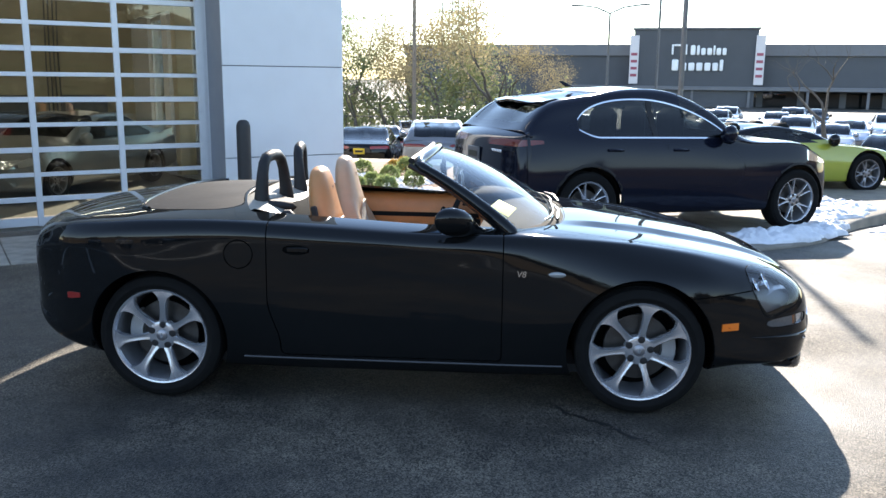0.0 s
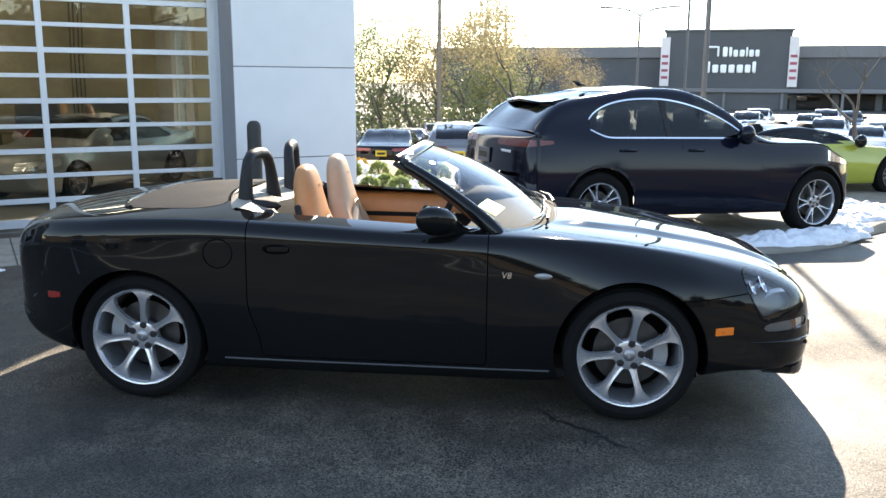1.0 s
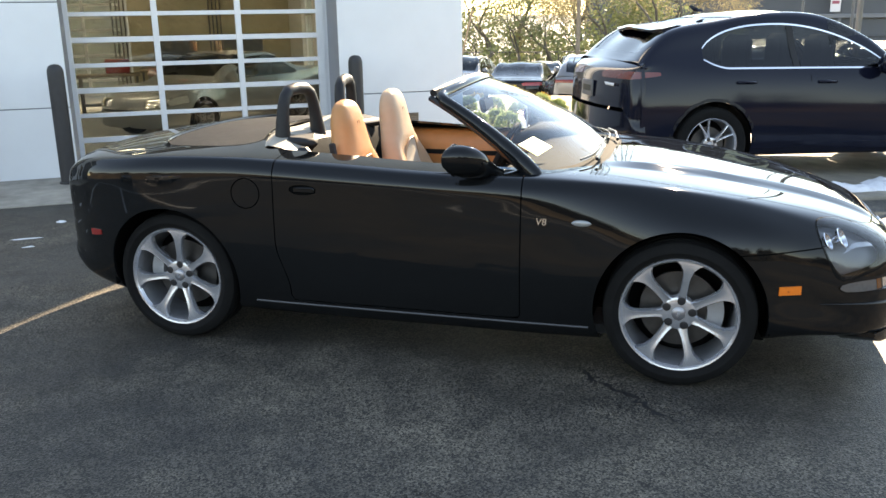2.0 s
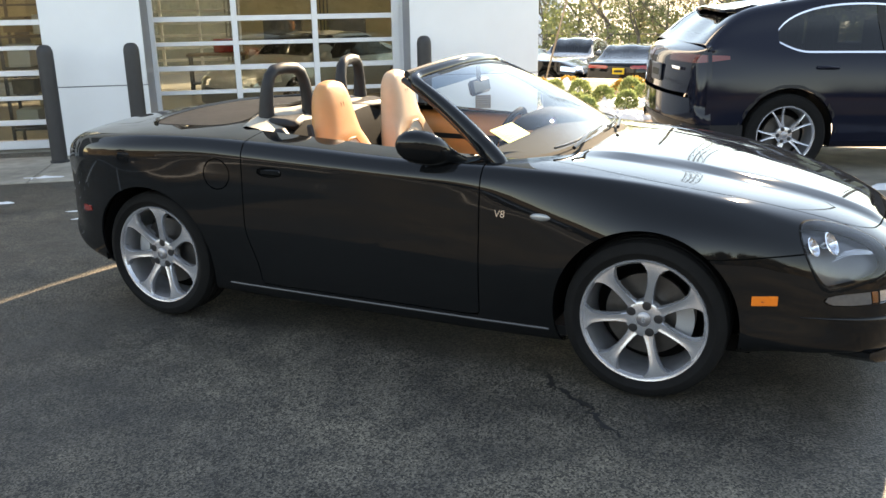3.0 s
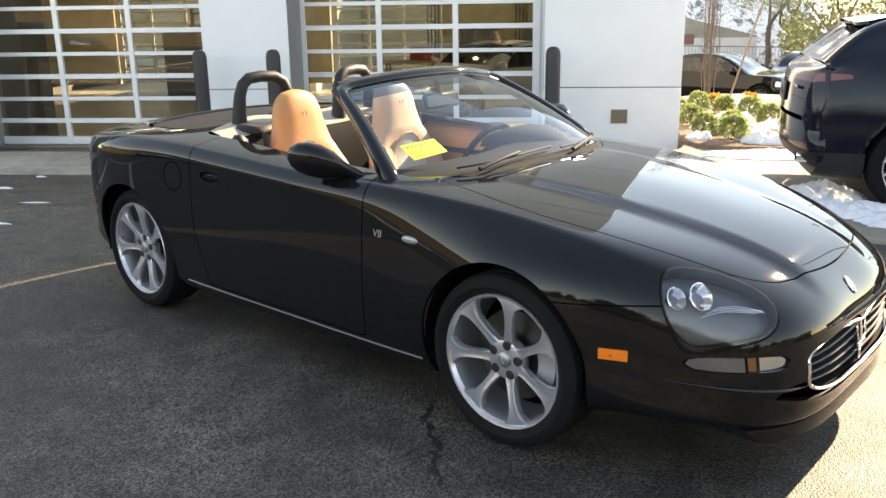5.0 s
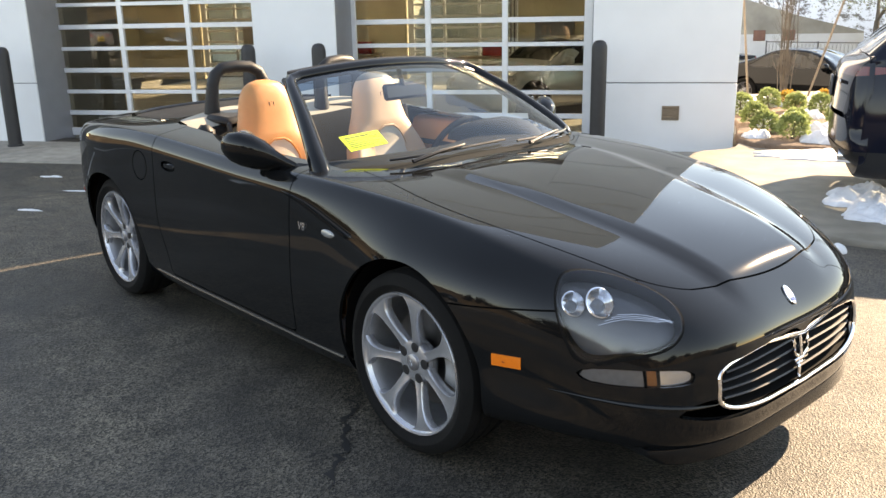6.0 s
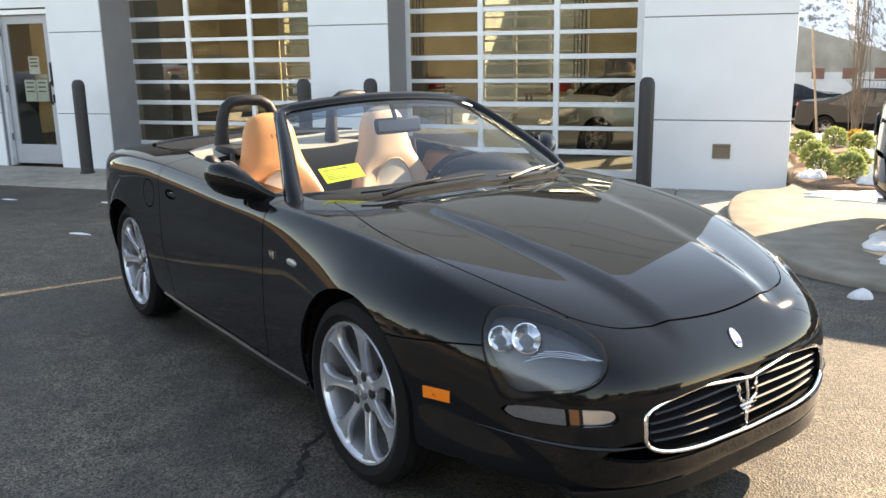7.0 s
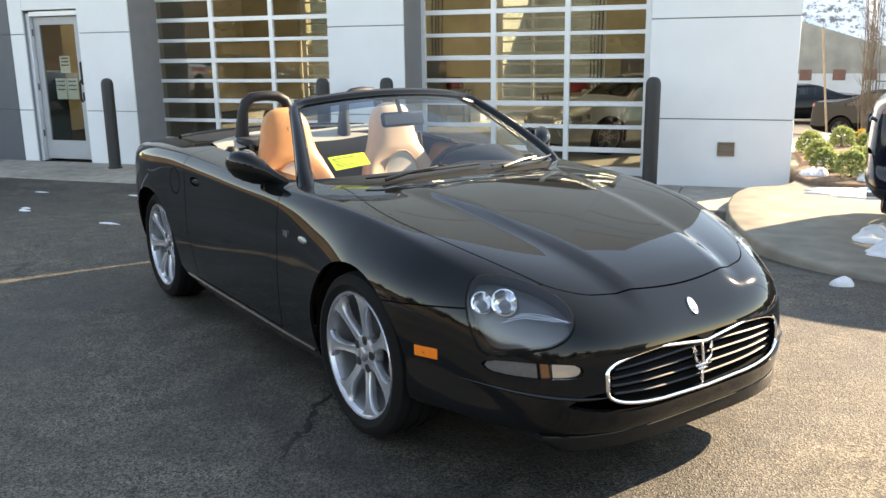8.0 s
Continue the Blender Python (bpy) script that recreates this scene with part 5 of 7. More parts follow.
def car_shape(P):
    """Raised centre of the bonnet, and the tuck behind the front wheels."""
    x, y, z = P[..., 0], np.abs(P[..., 1]), P[..., 2]
    yb = 0.43 - 0.17 * (x - 0.8) / 1.2
    lift = 0.016 * (1 - ss(yb - 0.012, yb + 0.03, y)) * ss(0.75, 1.05, x) * (1 - ss(1.98, 2.14, x)) * (z > 0.4)
    tuck = 0.005 * np.exp(-((x - 0.80) / 0.22) ** 2 - ((z - 0.60) / 0.10) ** 2) * (y > 0.7)
    Q = P.copy()
    Q[..., 2] += lift
    Q[..., 1] -= np.sign(P[..., 1]) * tuck
    return Q


shell = Shell(C_X, C_K, C_Y, C_Z, 230, 9, car_shape)
LINE = 0.0028


def c_arch(x, y, z):
    a = np.minimum((x - 1.22) ** 2 / 0.362**2 + (z - 0.325) ** 2 / 0.372**2, (x + 1.22) ** 2 / 0.358**2 + (z - 0.325) ** 2 / 0.362**2)
    return np.where(np.abs(y) > 0.5, (1 - np.sqrt(a)) * 0.36, -1.0)


def c_cockpit(x, y, z):
    cowl = 0.84 - 0.24 * (y / 0.69) ** 4
    d = smin(0.665 - np.abs(y), x + 0.93 - 0.35 * y**2, cowl - x)
    return np.where(z > 0.6, d, -1.0)


def c_hood(x, y, z):
    a = np.abs(y)
    side = 0.63 + 0.06 * ss(0.7, 1.2, x) - 0.22 * np.clip((x - 1.25) / 0.75, 0, 2) ** 1.7
    rear = x - (0.87 - 0.24 * (y / 0.69) ** 4)
    front = 2.055 - 0.32 * y**2 - x
    u = smin(side - a, front)
    k = 0.09
    both = np.minimum(side - a, k) + np.minimum(front, k)
    rnd = k - np.sqrt(np.maximum(k - (side - a), 0) ** 2 + np.maximum(k - front, 0) ** 2)
    return np.where(z > 0.45, smin(rnd, rear), -1.0)


def c_lamp(s):
    def f(x, y, z):
        dx, dy = x - 1.908, s * y - 0.617
        a = dx * 0.83 - dy * 0.56
        b = dx * 0.56 + dy * 0.83
        w = (0.080 - 0.035 * a) * np.where(b > 0, 0.86, 1.0)
        e = ((np.abs(a) / 0.186) ** 2.3 + (np.abs(b) / w) ** 2.3) ** (1 / 2.3)
        return np.where((z > 0.48) & (s * y > 0.2), (1 - e) * 0.07, -1.0)
    return f


def c_grille(x, y, z):
    a = np.abs(y)
    top = 0.505 - 0.02 * (a / 0.45) ** 2 - 0.03 * np.exp(-((a / 0.035) ** 2))
    bot = 0.315 + 0.022 * (a / 0.45) ** 2
    mid, hh = (top + bot) / 2, (top - bot) / 2
    e = (a / 0.448) ** 7 + np.abs((z - mid) / hh) ** 4
    return np.where(x > 1.9, (1 - e**0.2) * 0.12, -1.0)


def c_fog(s):
    def f(x, y, z):
        a = s * y - 0.632
        zc = 0.457 - 0.02 * a
        e = (np.abs(a + 0.006) / 0.107) ** 4 + np.abs((z - zc) / 0.0245) ** 3
        return np.where((x > 1.6) & (s * y > 0.4), (1 - e**0.35) * 0.035, -1.0)
    return f


def c_door(s):
    def f(x, y, z):
        rear = x + 0.645 - 0.10 * ss(0.55, 0.30, z) * 0.6
        d = smin(rear, 0.535 - x, z - 0.255, s * y - 0.45)
        return d
    return f


def c_fuel(x, y, z):
    return np.where(y < -0.6, 0.072 - np.sqrt((x + 0.785) ** 2 + (z - 0.775) ** 2), -1.0)


def c_handle(s):
    def f(x, y, z):
        e = (np.abs(x + 0.495) / 0.068) ** 3 + (np.abs(z - 0.80) / 0.024) ** 3
        return np.where(s * y > 0.6, (1 - e**0.33) * 0.03, -1.0)
    return f


def c_boot(x, y, z):
    return np.where(z > 0.6, smin(0.60 - np.abs(y) - 0.2 * np.maximum(-1.6 - x, 0), -1.46 - 0.12 * y**2 - x, x + 1.99 + 0.0 * y), -1.0)


def c_tonneau(x, y, z):
    a = np.abs(y)
    e = ((x + 1.12) / 0.31) ** 4 + (a / 0.675) ** 4
    return np.where(z > 0.7, smin((1 - e**0.25) * 0.3, -0.945 + 0.35 * y**2 - x), -1.0)


def c_bumper(x, y, z):
    zl = 0.612 + 0.06 * (x - 1.5)
    return np.where(x > 1.2, np.maximum(zl - z, np.where(np.abs(y) < 0.62, x - 1.90, -1.0)), -1.0)


HOLES = [c_arch, c_cockpit, c_grille, c_lamp(-1), c_lamp(1), c_fog(-1), c_fog(1)]
CUT = [outside(h) for h in HOLES]
PANELS = [c_hood, c_door(-1), c_door(1), c_boot, c_tonneau, c_bumper]
body = shell.panel("body", CUT + [outside(p, LINE) for p in PANELS] + [outside(c_fuel, LINE)], M_PAINT, car, "gloss black steel body")
shell.panel("bonnet", CUT + [gap(c_hood, LINE)], M_PAINT, car)
for s in (-1, 1):
    d = shell.panel("door", CUT + [gap(c_door(s), LINE), outside(c_handle(s))], M_PAINT, car)
    shell.panel("handle_recess", [c_handle(s)], M_TRIM, d, "", -0.022, 0)
    h = Geo().box((-0.49, s * 0.853, 0.800), (0.11, 0.014, 0.03), 0.006)
    part("door_handle", h, M_PAINT, d)
    part("door_lock", Geo().lathe([(0.009, 0), (0.009, 0.006)], 12, Matrix.Translation((-0.578, s * 0.853, 0.80)) @ pose(0, 0, 0, 90 if s < 0 else -90)), M_CHROME, d)
shell.panel("boot_lid", CUT + [gap(c_boot, LINE)], M_PAINT, car)
shell.panel("roof_cover", CUT + [gap(c_tonneau, LINE)], M_CLOTH, car, "black folded-roof cover")
rim_pts = []
for a in np.linspace(-1.15, 1.15, 41):
    q = math.pi + a
    x, y = -1.12 + 0.318 * math.copysign(abs(math.cos(q)) ** 0.5, math.cos(q)), 0.683 * math.copysign(abs(math.sin(q)) ** 0.5, math.sin(q))
    d2 = (shell.P[:, 0] - x) ** 2 + (shell.P[:, 1] - y) ** 2 + np.where(shell.P[:, 2] > 0.6, 0, 9)
    rim_pts.append(Vector((x, y, float(shell.P[np.argmin(d2), 2]) + 0.004)))
rim_pts = [rim_pts[0]] + [(rim_pts[i - 1] + rim_pts[i] * 2 + rim_pts[i + 1]) / 4 for i in range(1, 40)] + [rim_pts[-1]]
part("cover_rim", Geo().tube(rim_pts, 0.011, 8), M_PAINT, car, "gloss black rim round the roof cover")
shell.panel("bumper", CUT + [gap(c_bumper, LINE), outside(c_hood, LINE)], M_PAINT, car, "black front bumper and nose")
shell.panel("fuel_flap", [gap(c_fuel, LINE)], M_PAINT, car)
shell.panel("inner_shell", [outside(c_arch, 0.004), outside(c_cockpit, 0.006), outside(c_grille, 0.004), outside(c_lamp(-1)), outside(c_lamp(1))], M_INNER, car, "", -0.014, 0)


def shell_point(y, z, off=0.0, xmin=1.3, sign=1):
    """The point of the skin in front that has this y and z."""
    P = shell.P
    ok = P[:, 0] * sign > xmin
    d = (P[:, 1] - y) ** 2 + (P[:, 2] - z) ** 2 + np.where(ok, 0, 9)
    idx = np.argsort(d)[:4]
    w = 1 / (d[idx] + 1e-7)
    p = (P[idx] * w[:, None]).sum(0) / w.sum()
    n = shell.N[idx[0]]
    return Vector((p[0], y, z)) + Vector(n) * off, Vector(n)


def side_point(x, z, s, off=0.0):
    """The point of the flank that has this x and z."""
    P = shell.P
    d = (P[:, 0] - x) ** 2 + (P[:, 2] - z) ** 2 + np.where((P[:, 1] * s > 0.45), 0, 9)
    idx = np.argsort(d)[:4]
    w = 1 / (d[idx] + 1e-7)
    p = (P[idx] * w[:, None]).sum(0) / w.sum()
    n = Vector(shell.N[idx[0]])
    return Vector((x, p[1], z)) + n * off, n


def top_point(x, y, off=0.0):
    P = shell.P
    d = (P[:, 0] - x) ** 2 + (P[:, 1] - y) ** 2 + np.where(P[:, 2] > 0.42, 0, 9)
    idx = np.argsort(d)[:4]
    w = 1 / (d[idx] + 1e-7)
    p = (P[idx] * w[:, None]).sum(0) / w.sum()
    n = Vector(shell.N[idx[0]])
    return Vector((x, y, p[2])) + n * off, n


# lamps
M_REPEATER = material("clear_grey_lens", (0.28, 0.29, 0.29), 0.15, 0.3, var=0.2, scale=90)
for s in (-1, 1):
    shell.panel("headlamp_cover", [gap(c_lamp(s), 0.002)], M_LAMPGLASS, car, "clear teardrop headlamp cover", 0.001, 0).visible_shadow = False
    bowl = shell.panel("headlamp", [c_lamp(s)], material("headlamp_bowl", (0.075, 0.078, 0.085), 0.3, 0.4, var=0.15, scale=40), car, "dark headlamp bowl", -0.05, 0)
    shell.panel("headlamp_rim", [lambda x, y, z, s=s: c_lamp(s)(x, y, z), lambda x, y, z, s=s: 0.0035 - c_lamp(s)(x, y, z)], M_INNER, bowl, "", 0.0005, 0.05)
    for x, y, r in ((1.86, 0.655, 0.047), (1.80, 0.705, 0.039)):
        p, n = top_point(x, s * y, -0.03)
        d = Vector((0.75, s * 0.25, 0.45)).normalized()
        mm = Matrix.Translation(p) @ d.to_track_quat("Z", "Y").to_matrix().to_4x4()
        part("reflector", Geo().lathe([(r, 0.018), (r * 0.92, 0.02), (r * 0.7, -0.002), (r * 0.5, -0.02), (r * 0.2, -0.025)], 28, mm, False), M_CHROME, bowl)
        part("projector_lens", Geo().lathe([(r * 0.62, 0.0), (r * 0.6, 0.012), (r * 0.4, 0.024), (r * 0.1, 0.029)], 24, mm), M_LAMPGLASS, bowl)
    for k in range(4):
        g = Geo()
        pts = []
        for i in range(8):
            u = i / 7
            x = 1.90 + 0.13 * u
            y = 0.655 - 0.13 * u - 0.016 * (k - 1.5)
            pts.append(top_point(x + 0.011 * (k - 1.5), s * y, -0.03)[0])
        part("lamp_fin", g.tube(pts, 0.0013, 5), M_CHROME, bowl)
    shell.panel("fog_lamp", [gap(c_fog(s), 0.002), (lambda x, y, z, s=s: 0.628 - s * y)], M_LAMPGLASS, car, "clear and amber fog lamp", -0.004, 0).visible_shadow = False
    shell.panel("fog_lamp", [gap(c_fog(s), 0.002), (lambda x, y, z, s=s: s * y - 0.633)], material("fog_lens", (0.07, 0.072, 0.075), 0.12, 0.1, coat=1, var=0.2, scale=60), car, "", -0.004, 0)
    fb = shell.panel("fog_lamp_bowl", [c_fog(s)], M_TRIM, car, "", -0.04, 0)
    shell.panel("fog_reflector", [gap(c_fog(s), 0.003), (lambda x, y, z, s=s: 0.600 - s * y)], M_CHROME, fb, "", -0.012, 0)
    shell.panel("fog_amber", [gap(c_fog(s), 0.003), (lambda x, y, z, s=s: smin(s * y - 0.608, 0.626 - s * y))], material("brown_amber", (0.22, 0.075, 0.02), 0.2, 0.4, coat=0.6), fb, "amber reflector", -0.011, 0)
    mark = [lambda x, y, z, s=s: s * y - 0.6, lambda x, y, z: 0.044 - np.abs(x - 1.655), lambda x, y, z: 0.0185 - np.abs(z - 0.460)]
    mk = shell.panel("side_marker", mark, M_ORANGE, car, "amber side marker", 0.004, 0.006)
    shell.panel("side_marker_slot", [lambda x, y, z, s=s: s * y - 0.6, lambda x, y, z: 0.011 - np.abs(x - 1.655), lambda x, y, z: 0.0045 - np.abs(z - 0.460)], M_RED, mk, "", 0.0055, 0)
    shell.panel("rear_marker", [lambda x, y, z, s=s: s * y - 0.5, lambda x, y, z: 0.04 - np.abs(x + 1.66), lambda x, y, z: 0.017 - np.abs(z - 0.535)], M_RED, car, "dark red rear side marker", 0.003, 0.005)
    shell.panel("tail_lamp", [lambda x, y, z, s=s: np.where(x < -1.9, smin(0.07 - np.abs(z - 0.70), s * y - 0.36, 0.66 - s * y), -1.0)], M_RED, car, "wide red tail lamp", 0.0015, 0)
    p, n = side_point(0.80, 0.708, s, 0.002)
    rp = Geo()
    rings = []
    for i in range(9):
        u = -1 + 2 * i / 8
        r = 0.0155 * math.sqrt(max(0.02, 1 - u * u))
        q, nn = side_point(0.80 + 0.043 * u, 0.708, s, 0.0)
        rings.append([q + nn * r * 0.7 * max(0, math.sin(a)) + Vector((0, 0, r * math.cos(a))) for a in np.linspace(0, 2 * math.pi, 11)[:-1]])
    part("side_repeater", rp.loft(rings), M_REPEATER, car, "oval clear side repeater")
    p, n = side_point(0.625, 0.705, s, 0.003)
    tcu = bpy.data.curves.new("badge", "FONT")
    tcu.body, tcu.size, tcu.extrude, tcu.align_x, tcu.align_y, tcu.shear = "V8", 0.043, 0.0015, "CENTER", "CENTER", 0.15
    tcu.materials.append(M_CHROME)
    bd = new("badge", tcu)
    bd.parent = car
    bd.matrix_basis = Matrix.Translation(p) @ (pose(0, 0, 0, 90, 0, 0) if s < 0 else pose(0, 0, 0, 90, 0, 180))
    tagged(bd, "chrome V8 badge")
    # sill trim
    g = Geo()
    pts = [side_point(-0.78 + 1.62 * i / 16, 0.235, s, 0.0)[0] for i in range(17)]
    part("sill_trim", g.tube(pts, 0.007, 8), M_SILL, car)

# grille
def outline_grille(k=1.0, n=72):
    pts = []
    for i in range(n):
        a = 2 * math.pi * i / n
        cy = 0.448 * math.copysign(abs(math.cos(a)) ** (2 / 7), math.cos(a)) * k
        ay = abs(cy)
        top = 0.505 - 0.02 * (ay / 0.45) ** 2 - 0.03 * math.exp(-((ay / 0.035) ** 2))
        bot = 0.315 + 0.022 * (ay / 0.45) ** 2
        mid, hh = (top + bot) / 2, (top - bot) / 2 * k
        z = mid + hh * math.copysign(abs(math.sin(a)) ** 0.5, math.sin(a))
        pts.append((cy, z))
    return pts


def nose_x(y):
    return 2.186 - 0.95 * y**4


ring = [Vector((nose_x(y) + 0.002 - 0.25 * max(0, z - 0.42), y, z)) for y, z in outline_grille()]
grille = part("grille_surround", Geo().tube(ring, 0.0068, 8, True), M_CHROME, car, "chrome grille surround")
back = Geo()
outl = outline_grille(1.0, 48)
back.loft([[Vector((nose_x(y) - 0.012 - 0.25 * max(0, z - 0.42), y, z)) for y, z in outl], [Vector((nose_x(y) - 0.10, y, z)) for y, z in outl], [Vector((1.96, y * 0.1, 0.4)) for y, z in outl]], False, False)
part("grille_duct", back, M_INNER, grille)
for k in range(4):
    z = 0.352 + 0.037 * k
    hw = 0.425 - 0.012 * abs(k - 1.5)
    sl = Geo()
    rings = []
    for i in range(25):
        y = -hw + 2 * hw * i / 24
        x = nose_x(y) - 0.03
        rings.append([Vector((x + a, y, z + b - 0.012 * (y / 0.45) ** 2 * (k - 1.5))) for a, b in ((-0.02, -0.006), (0.012, -0.004), (0.016, 0.0), (0.012, 0.004), (-0.02, 0.006))])
    part("grille_slat", sl.loft(rings), material("satin_dark_chrome", (0.015, 0.015, 0.017), 0.5, 0.1, spec=0.3) if k == 0 else bpy.data.materials["satin_dark_chrome"], grille)
em = Geo()
EY = -0.012
for k in (-1, 0, 1):
    top, out = (0.492, 0.0) if k == 0 else (0.462, 0.046)
    foot = 0.398 if k else 0.37
    prong = [Vector((2.178 - 0.2 * max(0, z - 0.42), EY + k * (0.012 + (out - 0.012) * f), z)) for f, z in ((0.0, foot), (0.75, foot + 0.014), (0.95, foot + 0.03), (0.85, (foot + top) / 2), (0.9, top - 0.016), (1.25, top))]
    em.tube(prong, [0.006, 0.006, 0.0055, 0.0048, 0.0052, 0.001], 6)
    tip = prong[4]
    em.add([tip + Vector((0.003, -0.011, -0.004)), tip + Vector((0.003, 0.011, -0.004)), tip + Vector((0.001, 0.003 * k, 0.022)), tip + Vector((-0.005, -0.011, -0.004)), tip + Vector((-0.005, 0.011, -0.004)), tip + Vector((-0.004, 0.003 * k, 0.022))], [(0, 1, 2), (5, 4, 3), (0, 3, 4, 1), (1, 4, 5, 2), (2, 5, 3, 0)])
em.box((2.178, EY, 0.392), (0.013, 0.082, 0.011), 0.003).box((2.178, EY, 0.378), (0.012, 0.052, 0.009), 0.003).box((2.176, EY, 0.348), (0.012, 0.014, 0.055), 0.004)
part("grille_emblem", em, M_CHROME, grille, "three-pronged chrome emblem shape")
pe, ne = top_point(2.125, -0.02, 0.0)
fx = (Vector((1, 0, 0)) - ne * ne.x).normalized()
fy = ne.cross(fx)
bm4 = Matrix.Translation(pe) @ Matrix((fx, fy, ne)).transposed().to_4x4() @ Matrix.Diagonal((1.5, 0.85, 1, 1))
badge = part("bonnet_badge", Geo().lathe([(0.0225, 0.0), (0.0225, 0.003), (0.0205, 0.0048), (0.0185, 0.0042)], 28, bm4), M_CHROME, car, "small oval chrome badge")
part("badge_face", Geo().lathe([(0.0185, 0.0044), (0.001, 0.0052)], 28, bm4), M_WHITE, badge, "", True, 60)
part("badge_band", Geo().box((0.011, 0, 0.0052), (0.009, 0.026, 0.0012), 0.0003, bm4), M_BADGE_BLUE, badge, "blue lower band", False)

# front lip
lip = Geo()
rings = []
for i in range(33):
    y = -0.62 + 1.24 * i / 32
    x = 2.178 - 0.95 * y**4
    d = 0.035 * min(1, (0.62 - abs(y)) / 0.05)
    rings.append([Vector((x - 0.16, y, 0.215 - d)), Vector((x - 0.012, y, 0.212 - d)), Vector((x - 0.004, y, 0.218 - d)), Vector((x - 0.003, y, 0.224)), Vector((x - 0.006, y, 0.232)), Vector((x - 0.10, y, 0.245))])
part("front_lip", lip.loft(rings), M_PAINT, car, "black lower front lip")
# crease below the fog lamps
for s in (-1, 1):
    pts = [shell_point(s * (0.44 + 0.33 * i / 14), 0.365 + 0.03 * (i / 14) ** 2, 0.0)[0] for i in range(15)]
    part("bumper_crease", Geo().tube(pts, [0.001 + 0.0075 * math.sin(math.pi * i / 14) for i in range(15)], 8), M_PAINT, car)

part("engine_bay", Geo().box((1.72, 0, 0.40), (0.62, 0.86, 0.24), 0.02), M_INNER, car, "", False)

# wheels
for s in (-1, 1):
    wheel(car, 1.22, s * 0.745, 0.325, s, "seven", caliper=2 if s < 0 else 178, turn=-9)
    wheel(car, -1.22, s * 0.745, 0.325, s, "seven", caliper=165 if s < 0 else 15, turn=-6)
    for x in (1.22, -1.22):
        g = Geo()
        rings = []
        for i in range(21):
            a = math.pi * (-0.06 + 1.12 * i / 20)
            rings.append([Vector((x + 0.375 * math.cos(a), s * yy, 0.325 + 0.375 * math.sin(a))) for yy in (0.835, 0.5)])
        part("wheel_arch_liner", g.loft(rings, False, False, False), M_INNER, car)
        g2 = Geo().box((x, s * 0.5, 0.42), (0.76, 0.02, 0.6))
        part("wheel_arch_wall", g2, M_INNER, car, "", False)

# windscreen
def ws_base(y):
    return Vector((0.81 - 0.235 * (y / 0.72) ** 4, y, 0.92 - 0.035 * y * y))


def ws_top(y):
    return Vector((0.15 - 0.24 * y * y, y, 1.25 - 0.15 * y * y))


def ws_point(u, v):
    """u -1 .. 1 across, v 0 .. 1 up the screen."""
    p = ws_base(u * 0.72).lerp(ws_top(u * 0.528), v)
    return p + Vector((0.35, 0, 0.94)).normalized() * 0.035 * 4 * v * (1 - v) * (1 - 0.5 * u * u)


def screen(v0, v1, nu=28, nv=12, off=0.0):
    rows = [[ws_point(-1 + 2 * i / nu, v0 + (v1 - v0) * j / nv) - Vector((0.4, 0, 0.9)) * off for i in range(nu + 1)] for j in range(nv + 1)]
    return Geo().loft(rows, False, False, False)


ws = part("windscreen", screen(0.0, 0.80), M_SCREEN, car, "clear laminated windscreen")
ws.visible_shadow = False
part("sun_band", screen(0.80, 1.0, 28, 4), M_SHADE, ws, "blue sun band").visible_shadow = False
fr = [ws_point(-1, 0) + Vector((0.06, -0.008, -0.075))] + [ws_point(-1, j / 12) for j in range(13)] + [ws_point(-1 + 2 * i / 20, 1.0) for i in range(1, 20)] + [ws_point(1, 1 - j / 12) for j in range(13)] + [ws_point(1, 0) + Vector((0.06, 0.008, -0.075))]
sm = [fr[0]] + [(fr[i - 1] + fr[i] * 2 + fr[i + 1]) / 4 for i in range(1, len(fr) - 1)] + [fr[-1]]
rad = [0.03] + [0.042 - 0.012 * min(1, j / 10) for j in range(13)] + [0.03] * 19 + [0.03 + 0.012 * max(0, (j - 2) / 10) for j in range(13)] + [0.03]
rad = [r * 0.95 for r in rad]
part("windscreen_frame", Geo().tube([p - Vector((0.012, 0, 0.004)) for p in sm], rad, 10), M_PAINT, car, "black windscreen frame")
part("header_seal", Geo().tube([ws_point(-0.96 + 1.92 * i / 20, 1.0) + Vector((-0.045, 0, 0.008)) for i in range(21)], 0.018, 8), M_TRIM, car)
for s in (-1, 1):
    part("side_glass_seal", Geo().tube([ws_point(s, j / 10) + Vector((-0.05, -s * 0.006, -0.01)) for j in range(11)], 0.014, 6), M_TRIM, car)
cowl = [Vector((0.84 - 0.23 * (y / 0.69) ** 4, y, 0.915 - 0.05 * y * y)) for y in np.linspace(-0.68, 0.68, 31)]
part("cowl_panel", Geo().loft([[p + Vector((dx, 0, dz)) for dx, dz in ((-0.05, -0.03), (-0.045, 0.0), (0.0, -0.001), (0.045, -0.014), (0.05, -0.05))] for p in cowl]), M_DASH, car, "matt black cowl panel below the windscreen")
